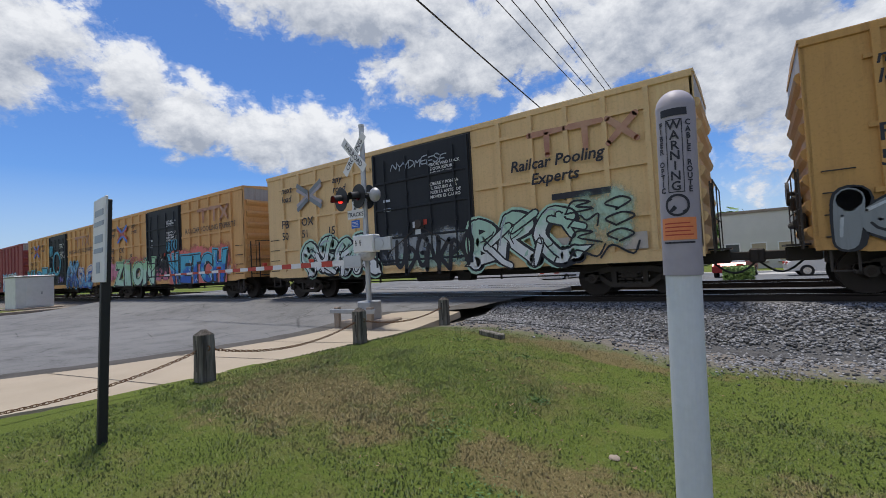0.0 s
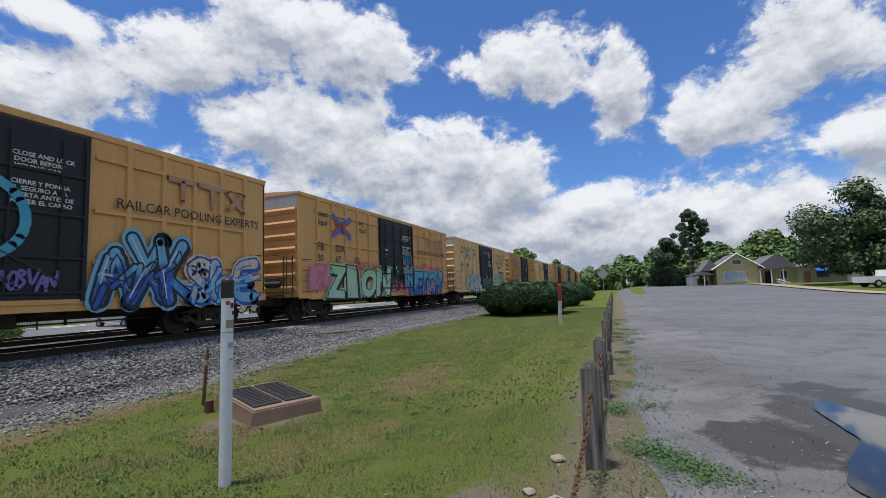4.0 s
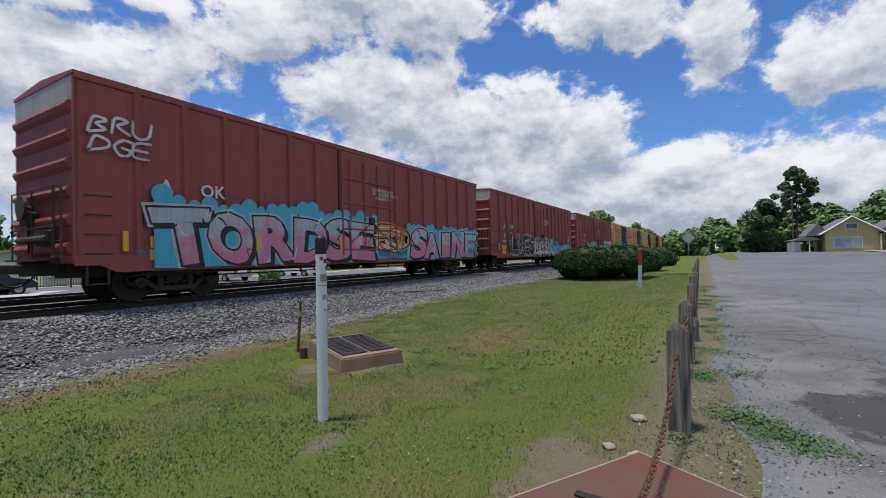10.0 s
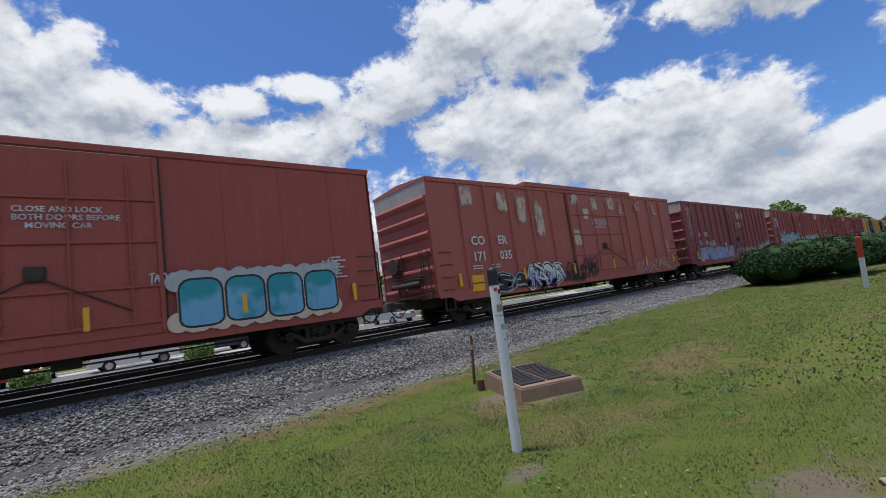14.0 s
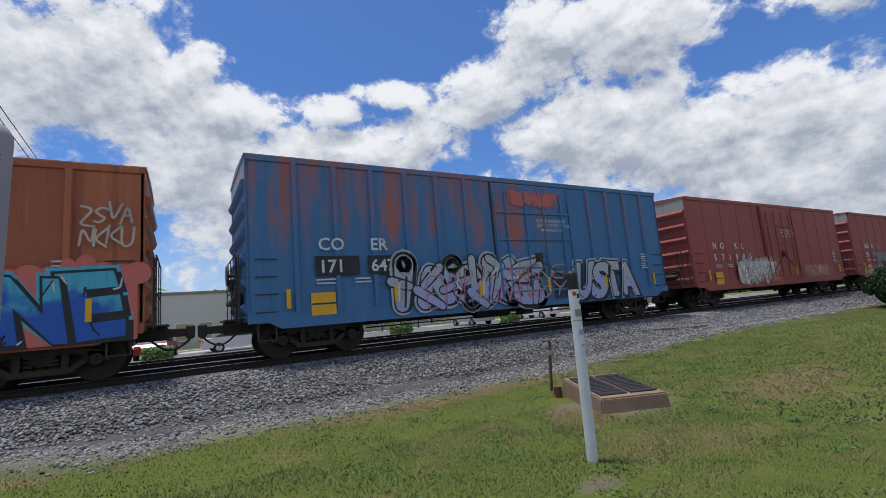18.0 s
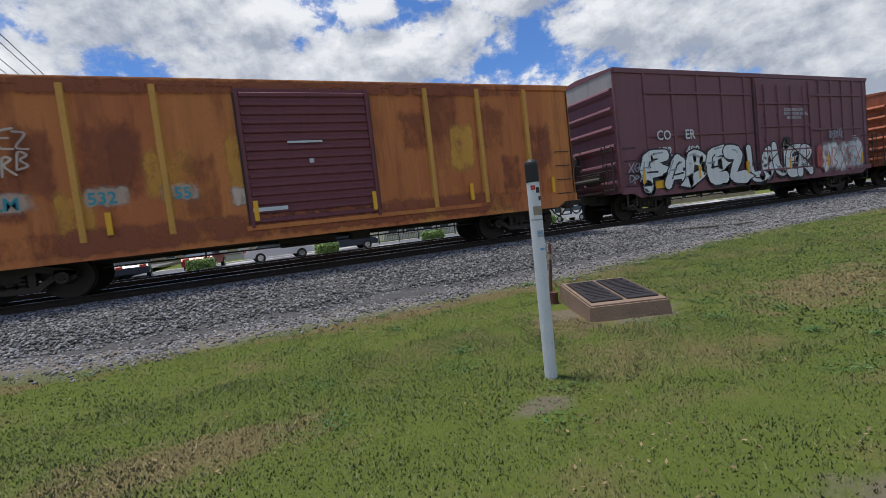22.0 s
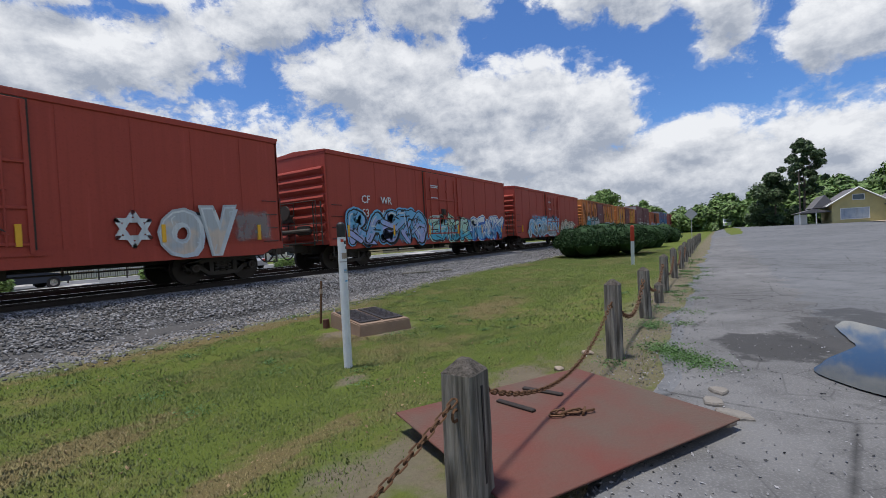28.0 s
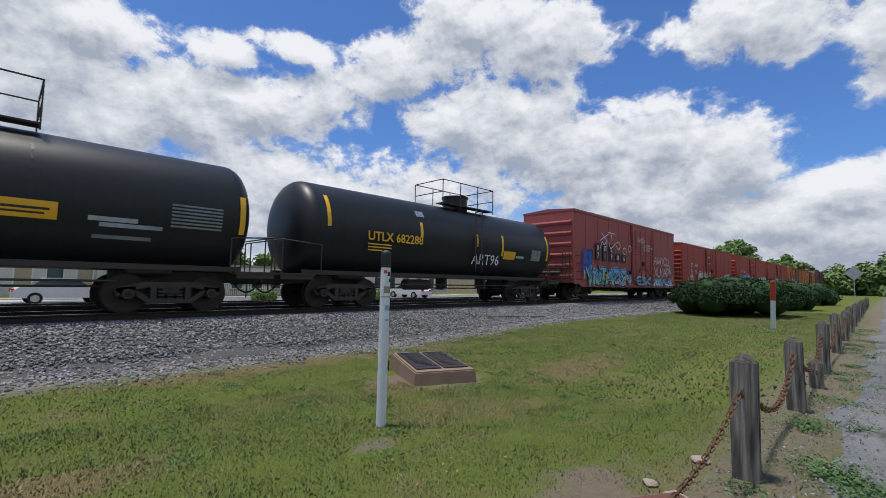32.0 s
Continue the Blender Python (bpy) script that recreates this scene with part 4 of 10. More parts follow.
# ------------------------------------------------------------------ the train
def paint(name, base, rust=(0.16, 0.055, 0.025), rusty=0.35, fade=(0.5, 0.42, 0.36), faded=0.1, scale=0.5, rough=0.6, panels=None, zone=None):
    """Old car paint: streaks of rust running down, faded blotches, dust."""
    m = bpy.data.materials.new(name)
    m.use_nodes = True
    nt = m.node_tree
    bs = nt.nodes["Principled BSDF"]
    bs.inputs["Roughness"].default_value = rough
    bs.inputs["Specular IOR Level"].default_value = 0.3
    tc = nt.nodes.new("ShaderNodeTexCoord")
    oi = nt.nodes.new("ShaderNodeObjectInfo")
    mp = nt.nodes.new("ShaderNodeMapping")
    mp.inputs["Scale"].default_value = (2.6, 2.6, 0.35)
    nt.links.new(tc.outputs["Object"], mp.inputs[0])
    streak = node(nt, "ShaderNodeTexNoise", in_Scale=scale * 2, in_Detail=8.0, in_Roughness=0.66)
    blot = node(nt, "ShaderNodeTexNoise", in_Scale=scale, in_Detail=7.0, in_Roughness=0.62)
    fine = node(nt, "ShaderNodeTexNoise", in_Scale=18.0, in_Detail=5.0)
    nt.links.new(mp.outputs[0], streak.inputs["Vector"])
    nt.links.new(tc.outputs["Object"], blot.inputs["Vector"])
    nt.links.new(tc.outputs["Object"], fine.inputs["Vector"])
    col = mixc(nt, blot.outputs[0], base, tuple(c * 0.78 for c in base))
    if panels:
        sp = nt.nodes.new("ShaderNodeSeparateXYZ")
        nt.links.new(tc.outputs["Object"], sp.inputs[0])
        step = mth(nt, "FLOOR", mth(nt, "MULTIPLY", mth(nt, "ADD", sp.outputs[0], 40.0), 1 / 1.42))
        wn = nt.nodes.new("ShaderNodeTexWhiteNoise")
        wn.noise_dimensions = "1D"
        nt.links.new(step, wn.inputs["W"])
        col = mixc(nt, mth(nt, "MULTIPLY", wn.outputs["Value"], mth(nt, "ADD", blot.outputs[0], 0.3)), col, panels)
    lo = 0.68 - 0.35 * rusty
    worn = ramp(nt, streak.outputs[0], ((lo, 0.0), (lo + 0.2, min(1.0, 0.35 + rusty))))
    if zone:
        # the top coat has failed only over the rear upper part of the side
        zs = nt.nodes.new("ShaderNodeSeparateXYZ")
        nt.links.new(tc.outputs["Object"], zs.inputs[0])
        wob = mth(nt, "MULTIPLY", mth(nt, "SUBTRACT", streak.outputs[0], 0.5), 3.0)
        back_end = ramp(nt, mth(nt, "ADD", mth(nt, "MULTIPLY", mth(nt, "SUBTRACT", zs.outputs[0], zone[0]), 0.3), 0.5), ((0.3, 1.0), (0.7, 0.0)))
        high = ramp(nt, mth(nt, "ADD", mth(nt, "MULTIPLY", mth(nt, "ADD", mth(nt, "SUBTRACT", zs.outputs[2], zone[1]), wob), 0.5), 0.5), ((0.35, 0.0), (0.75, 1.0)))
        worn = mth(nt, "MULTIPLY", worn, mth(nt, "MULTIPLY", back_end, high))
    col = mixc(nt, worn, col, rust)
    lo = 0.72 - 0.3 * faded
    col = mixc(nt, ramp(nt, blot.outputs[0], ((lo, 0.0), (lo + 0.12, min(0.85, 2.5 * faded)))), col, fade)
    col = mixc(nt, ramp(nt, fine.outputs[0], ((0.52, 0.0), (0.75, 0.35))), col, tuple(c * 0.5 for c in base))
    mp2 = nt.nodes.new("ShaderNodeMapping")
    mp2.inputs["Scale"].default_value = (7.0, 7.0, 0.22)
    nt.links.new(tc.outputs["Object"], mp2.inputs[0])
    runs = node(nt, "ShaderNodeTexNoise", in_Scale=1.0, in_Detail=5.0, in_Roughness=0.7)
    nt.links.new(mp2.outputs[0], runs.inputs["Vector"])
    col = mixc(nt, ramp(nt, runs.outputs[0], ((0.5, 0.0), (0.78, 0.4))), col, tuple(c * 0.55 for c in base))
    col = mixc(nt, ramp(nt, runs.outputs[0], ((0.22, 0.4), (0.42, 0.0))), col, tuple(min(0.8, c * 1.25 + 0.02) for c in base))
    nt.links.new(col, bs.inputs["Base Color"])
    b = node(nt, "ShaderNodeBump", in_Strength=0.12, in_Distance=0.01)
    nt.links.new(fine.outputs[0], b.inputs["Height"])
    nt.links.new(b.outputs[0], bs.inputs["Normal"])
    return m


PT = {
    "tan": paint("tan_yellow_paint", (0.73, 0.41, 0.165), rusty=0.14, faded=0.05),
    "tan_light": paint("pale_tan_paint", (0.8, 0.555, 0.285), rusty=0.08, faded=0.05),
    "tan_dark": paint("dirty_tan_paint", (0.62, 0.35, 0.12), rusty=0.25, faded=0.04),
    "blackdoor": paint("black_door_paint", (0.022, 0.026, 0.033), rusty=0.02, fade=(0.1, 0.1, 0.11), faded=0.05),
    "maroon": paint("maroon_paint", (0.345, 0.088, 0.088), rust=(0.09, 0.03, 0.025), rusty=0.2, faded=0.02),
    "maroon2": paint("dark_maroon_paint", (0.28, 0.072, 0.077), rust=(0.08, 0.028, 0.025), rusty=0.25, faded=0.03),
    "oxide": paint("chalky_oxide_paint", (0.44, 0.13, 0.112), rust=(0.16, 0.05, 0.035), rusty=0.2, fade=(0.45, 0.30, 0.27), faded=0.18),
    "oxide2": paint("oxide_red_paint", (0.385, 0.095, 0.085), rusty=0.1, faded=0.03),
    "blue": paint("patchy_blue_paint", (0.075, 0.207, 0.425), rust=(0.42, 0.13, 0.075), rusty=0.7, faded=0.02, scale=0.35, zone=(1.5, 3.0)),
    "rust": paint("rusted_brown_paint", (0.52, 0.17, 0.085), panels=(0.26, 0.07, 0.045), rust=(0.09, 0.028, 0.018), rusty=0.45, fade=(0.34, 0.14, 0.06), faded=0.3),
    "rustdoor": paint("burnt_rust_paint", (0.11, 0.035, 0.028), rust=(0.14, 0.04, 0.02), rusty=0.4, faded=0.0),
    "purple": paint("dark_plum_paint", (0.215, 0.094, 0.114), rust=(0.08, 0.034, 0.04), rusty=0.12, faded=0.02),
    "ochre": paint("ochre_paint", (0.62, 0.235, 0.068), panels=(0.42, 0.115, 0.05), rust=(0.22, 0.06, 0.026), rusty=0.5, fade=(0.66, 0.36, 0.07), faded=0.4),
    "ochre_post": paint("yellow_ochre_paint", (0.66, 0.35, 0.085), rust=(0.26, 0.08, 0.03), rusty=0.35, faded=0.05),
    "plumdoor": paint("plum_door_paint", (0.185, 0.06, 0.075), rusty=0.12, faded=0.02),
    "red": paint("bright_oxide_red_paint", (0.4, 0.066, 0.046), rust=(0.2, 0.045, 0.03), rusty=0.1, faded=0.02),
    "tank": paint("black_tank_paint", (0.018, 0.021, 0.024), rust=(0.05, 0.05, 0.05), rusty=0.12, fade=(0.08, 0.08, 0.08), faded=0.05, rough=0.42),
    "roofmetal": paint("galvanised_roof_paint", (0.42, 0.40, 0.38), rusty=0.35, faded=0.05),
}
SIDE = 1.62

GLYPH = {
    "A": [[(0, 0), (0.5, 1), (1, 0)], [(0.2, 0.38), (0.8, 0.38)]], "S": [[(1, 0.85), (0.5, 1), (0.05, 0.75), (0.5, 0.5), (0.95, 0.28), (0.5, 0), (0, 0.15)]],
    "O": [[(0.5, 0), (0, 0.5), (0.5, 1), (1, 0.5), (0.5, 0)]], "E": [[(1, 1), (0, 0.95), (0.05, 0), (1, 0.03)], [(0, 0.5), (0.8, 0.52)]],
    "R": [[(0, 0), (0.05, 1), (0.85, 0.8), (0.1, 0.45), (1, 0)]], "N": [[(0, 0), (0.05, 1), (0.95, 0), (1, 1)]], "Z": [[(0, 1), (1, 0.95), (0, 0.05), (1, 0)]],
    "K": [[(0, 0), (0, 1)], [(0.95, 1), (0.05, 0.45), (1, 0)]], "T": [[(0, 1), (1, 1)], [(0.5, 1), (0.5, 0)]], "U": [[(0, 1), (0.05, 0.2), (0.5, 0), (0.95, 0.2), (1, 1)]],
    "C": [[(1, 0.85), (0.5, 1), (0, 0.5), (0.5, 0), (1, 0.15)]], "F": [[(1, 1), (0, 0.95), (0.05, 0)], [(0, 0.5), (0.8, 0.52)]], "P": [[(0, 0), (0.05, 1), (0.9, 0.75), (0.1, 0.42)]], "X": [[(0, 0), (1, 1)], [(0, 1), (1, 0)]],
    "G": [[(1, 0.85), (0.5, 1), (0, 0.5), (0.5, 0), (0.95, 0.1), (0.95, 0.45), (0.55, 0.45)]], "I": [[(0.5, 0), (0.5, 1)]], "D": [[(0, 0), (0, 1), (0.9, 0.7), (0.9, 0.3), (0, 0)]], "W": [[(0, 1), (0.25, 0), (0.5, 0.7), (0.75, 0), (1, 1)]],
    "Y": [[(0, 1), (0.5, 0.5), (1, 1)], [(0.5, 0.5), (0.5, 0)]], "L": [[(0, 1), (0, 0), (1, 0)]], "H": [[(0, 0), (0, 1)], [(1, 0), (1, 1)], [(0, 0.5), (1, 0.5)]], "V": [[(0, 1), (0.5, 0), (1, 1)]], "M": [[(0, 0), (0.15, 1), (0.5, 0.35), (0.85, 1), (1, 0)]], "B": [[(0, 0), (0, 1), (0.85, 0.78), (0.1, 0.52), (0.95, 0.25), (0, 0)]],
}


def ribbon(pts, w, rng):
    """An outline polygon round a polyline, with swelling width."""
    L, Rr = [], []
    n = len(pts)
    for i, p in enumerate(pts):
        a = Vector(pts[max(0, i - 1)])
        b = Vector(pts[min(n - 1, i + 1)])
        d = (b - a).normalized() if (b - a).length > 1e-6 else Vector((1, 0))
        q = Vector((-d.y, d.x)) * w * (0.85 + 0.3 * rng.random())
        L.append(Vector(p) + q)
        Rr.append(Vector(p) - q)
    return L, Rr


def smooth_line(pts):
    out = [pts[0]]
    for a, b in zip(pts, pts[1:]):
        for k in (0.25, 0.5, 0.75):
            out.append((a[0] + (b[0] - a[0]) * k, a[1] + (b[1] - a[1]) * k))
        out.append(b)
    for _ in range(2):
        out = [out[0]] + [((out[i - 1][0] + 2 * out[i][0] + out[i + 1][0]) / 4, (out[i - 1][1] + 2 * out[i][1] + out[i + 1][1]) / 4) for i in range(1, len(out) - 1)] + [out[-1]]
    return out


def strip(bm, pts, w, depth, rng):
    """A painted stroke: quads along the line and round ends."""
    L, Rr = ribbon(pts, w, rng)
    va = [bm.verts.new((p.x, depth, p.y)) for p in L]
    vb = [bm.verts.new((p.x, depth, p.y)) for p in Rr]
    for i in range(len(pts) - 1):
        bm.faces.new((vb[i], vb[i + 1], va[i + 1], va[i]))
    for p in (pts[0], pts[-1]):
        disc(bm, p[0], p[1], w, depth)


def disc(bm, x, z, r, depth, n=10, squash=1.0):
    bm.faces.new([bm.verts.new((x + r * math.cos(i / n * math.tau), depth, z + r * squash * math.sin(i / n * math.tau))) for i in range(n)])


def shard(bm, pts, depth):
    bm.faces.new([bm.verts.new((x, depth, z)) for x, z in pts])


SPRAY = {}


def spray(low, high, za, zb):
    """Spray paint fading from one colour into another up the letters, weathered in streaks."""
    key = (low, high, round(za, 1), round(zb, 1))
    if key in SPRAY:
        return SPRAY[key]
    m = bpy.data.materials.new("sprayed_letters")
    m.use_nodes = True
    nt = m.node_tree
    bs = nt.nodes["Principled BSDF"]
    bs.inputs["Roughness"].default_value = 0.55
    bs.inputs["Specular IOR Level"].default_value = 0.3
    tc = nt.nodes.new("ShaderNodeTexCoord")
    sp = nt.nodes.new("ShaderNodeSeparateXYZ")
    nt.links.new(tc.outputs["Object"], sp.inputs[0])
    soft = node(nt, "ShaderNodeTexNoise", in_Scale=1.5, in_Detail=3.0, in_Roughness=0.55)
    nt.links.new(tc.outputs["Object"], soft.inputs["Vector"])
    f = mth(nt, "ADD", mth(nt, "MULTIPLY", mth(nt, "SUBTRACT", sp.outputs[2], za), 1 / (zb - za)), mth(nt, "MULTIPLY", mth(nt, "SUBTRACT", soft.outputs[0], 0.5), 2.2))
    col = mixc(nt, ramp(nt, f, ((0.3, 0.0), (0.72, 1.0)), True), SPRAY_RGB[low], SPRAY_RGB[high])
    mp = nt.nodes.new("ShaderNodeMapping")
    mp.inputs["Scale"].default_value = (7, 7, 0.5)
    nt.links.new(tc.outputs["Object"], mp.inputs[0])
    runs = node(nt, "ShaderNodeTexNoise", in_Scale=1.0, in_Detail=6.0, in_Roughness=0.7)
    nt.links.new(mp.outputs[0], runs.inputs["Vector"])
    col = mixc(nt, ramp(nt, runs.outputs[0], ((0.5, 0.0), (0.75, 0.5))), col, tuple(c * 0.45 + 0.015 for c in SPRAY_RGB[low]))
    nt.links.new(col, bs.inputs["Base Color"])
    SPRAY[key] = m
    return m


def haze_paint(name, rgb, strength, grain):
    """A thin, patchy film of spray or chalking paint that lets the car's own paint through."""
    key = (name, strength, grain)
    if key in SPRAY:
        return SPRAY[key]
    m = bpy.data.materials.new("thin_" + name)
    m.use_nodes = True
    nt = m.node_tree
    bs = nt.nodes["Principled BSDF"]
    bs.inputs["Roughness"].default_value = 0.7
    bs.inputs["Base Color"].default_value = (*rgb, 1)
    out = nt.nodes["Material Output"]
    tc = nt.nodes.new("ShaderNodeTexCoord")
    sp = nt.nodes.new("ShaderNodeSeparateXYZ")
    nt.links.new(tc.outputs["Generated"], sp.inputs[0])
    edge = None
    for k, rate in ((0, 5.0), (2, 4.0)):
        e = mth(nt, "MULTIPLY", mth(nt, "MINIMUM", sp.outputs[k], mth(nt, "SUBTRACT", 1.0, sp.outputs[k])), rate, clamp=True)
        edge = e if edge is None else mth(nt, "MULTIPLY", edge, e)
    mp = nt.nodes.new("ShaderNodeMapping")
    mp.inputs["Scale"].default_value = (1.6, 1.6, 0.9)
    nt.links.new(tc.outputs["Object"], mp.inputs[0])
    n = node(nt, "ShaderNodeTexNoise", in_Scale=max(1.3, grain), in_Detail=7.0, in_Roughness=0.68)
    nt.links.new(mp.outputs[0], n.inputs["Vector"])
    f = mth(nt, "ADD", n.outputs[0], mth(nt, "MULTIPLY", mth(nt, "SUBTRACT", edge, 1.0), 0.4))
    f = mth(nt, "MULTIPLY", ramp(nt, f, ((0.24, 0.0), (0.56, 1.0)), True), strength)
    tr = nt.nodes.new("ShaderNodeBsdfTransparent")
    mx = nt.nodes.new("ShaderNodeMixShader")
    nt.links.new(f, mx.inputs[0])
    nt.links.new(tr.outputs[0], mx.inputs[1])
    nt.links.new(bs.outputs[0], mx.inputs[2])
    nt.links.new(mx.outputs[0], out.inputs["Surface"])
    SPRAY[key] = m
    return m


def wash(car, L, xa, xb, za, zb, colour, strength=0.6, grain=1.6, y=-SIDE - 0.1085):
    bm = B()
    shard(bm, [(xa - L / 2, za), (xb - L / 2, za), (xb - L / 2, zb), (xa - L / 2, zb)], y)
    tagged(part("paint_film", bm, haze_paint(colour, SPRAY_RGB[colour], strength, grain), car), kind="stuff")


def fat_stroke(bm, pts, w, depth, phase, dx=0.0, dz=0.0):
    """A stroke whose width swells and thins along the line, with round ends."""
    n = len(pts)
    rows = []
    for i, p in enumerate(pts):
        a, b = Vector(pts[max(0, i - 1)]), Vector(pts[min(n - 1, i + 1)])
        d = (b - a).normalized() if (b - a).length > 1e-6 else Vector((1, 0))
        q = Vector((-d.y, d.x)) * w * (0.95 + 0.2 * math.sin(phase + i * 0.5))
        c = Vector((p[0] + dx, p[1] + dz))
        rows.append((bm.verts.new((c.x + q.x, depth, c.y + q.y)), bm.verts.new((c.x - q.x, depth, c.y - q.y))))
    for (l0, r0), (l1, r1) in zip(rows, rows[1:]):
        bm.faces.new((r0, r1, l1, l0))
    for i in range(0, n, 2):
        disc(bm, pts[i][0] + dx, pts[i][1] + dz, w * (0.95 + 0.2 * math.sin(phase + i * 0.5)), depth - 0.00003, 12)
    disc(bm, pts[-1][0] + dx, pts[-1][1] + dz, w, depth - 0.00003, 12)


LETTER = {}


def letter_shape(ch, bold):
    """Outline of one heavy capital: points scaled to its own plain width and height, and its faces."""
    key = (ch, round(bold, 3))
    if key not in LETTER:
        cu = bpy.data.curves.new("capital", "FONT")
        cu.body, cu.size, cu.offset, cu.resolution_u = ch, 1.0, bold, 3
        tmp = bpy.data.objects.new("tmp", cu)
        me = bpy.data.meshes.new_from_object(tmp)
        LETTER[key] = ([(v.co.x, v.co.y) for v in me.vertices], [tuple(p.vertices) for p in me.polygons])
        bpy.data.objects.remove(tmp)
        bpy.data.curves.remove(cu)
        bpy.data.meshes.remove(me)
    return LETTER[key]


def block_piece(car, x0, x1, za, zb, word, fill, edge, second, seed, y, keyline):
    """Heavy slab capitals that lean on one another, with a cast shade, keyline, cracks and highlights."""
    rng = random.Random(seed)
    n = len(word)
    w, h = (x1 - x0) / n, zb - za
    key, out, fil, lin, hi = B(), B(), B(), B(), B()
    for i, ch in enumerate(word):
        base, _ = letter_shape(ch, 0.055)
        lo_x, hi_x = min(p[0] for p in base), max(p[0] for p in base)
        lo_z, hi_z = min(p[1] for p in base), max(p[1] for p in base)
        cw, hh = w * rng.uniform(1.0, 1.12) * (0.6 if ch == "I" else 1.0), h * rng.uniform(0.92, 1.06)
        kx, kz = cw / (hi_x - lo_x), hh / (hi_z - lo_z)
        cx, tilt, fan, ph = x0 + w * (i + 0.5), rng.uniform(-0.22, 0.22), rng.uniform(-0.15, 0.25), rng.uniform(0, 6.28)

        def lay(bm, bold, depth, dx=0.0, dz=0.0):
            pts, faces = letter_shape(ch, bold)
            vs = []
            for px, pz in pts:
                u, v = (px - (lo_x + hi_x) / 2) * kx, (pz - lo_z) * kz
                f = v / h - 0.5
                u = u * (1 + fan * f) + tilt * v + 0.05 * w * math.sin(ph + v * 3.1)
                vs.append(bm.verts.new((cx + u + dx, depth, max(za - 0.08, za + v + 0.03 * h * math.sin(ph + u * 2.2) + dz))))
            for q in faces:
                bm.faces.new([vs[k] for k in q])
        d = y - 0.003 - (i % 2) * 0.0012
        g = 0.05 / kz
        if keyline:
            lay(key, 0.055 + 2.2 * g, y - 0.0018 - i * 0.00005)
        lay(out, 0.055 + g, d, 0.09 * min(w, 1.0), -0.06 * h)
        lay(out, 0.055 + g, d - 0.0003)
        lay(fil, 0.055, d - 0.0007)
        for k in range(4):
            px, pz = rng.choice(base)
            u, v = (px - (lo_x + hi_x) / 2) * kx * 0.85, (pz - lo_z) * kz * 0.9 + 0.05 * h
            p = [(cx + u + tilt * v, za + v)]
            for _ in range(2):
                p.append((p[-1][0] + rng.uniform(-0.12, 0.12) * w, min(zb, max(za, p[-1][1] + rng.uniform(-0.16, 0.16) * h))))
            fat_stroke(hi if k % 2 else lin, smooth_line(p), rng.uniform(0.012, 0.022), y - 0.0075 - k * 0.0001, 0.0)
    for nm, bm, mt in (("graffiti_keyline", key, spray(second, second, za, zb)), ("graffiti_outline", out, M[edge]), ("graffiti_fill", fil, spray(fill, second, za, zb)), ("graffiti_line", lin, M[edge]), ("graffiti_highlight", hi, M["g_white" if fill != "g_white" else "g_silver"])):
        if bm.faces:
            tagged(part(nm, bm, mt, car), kind="stuff")
        else:
            bm.free()


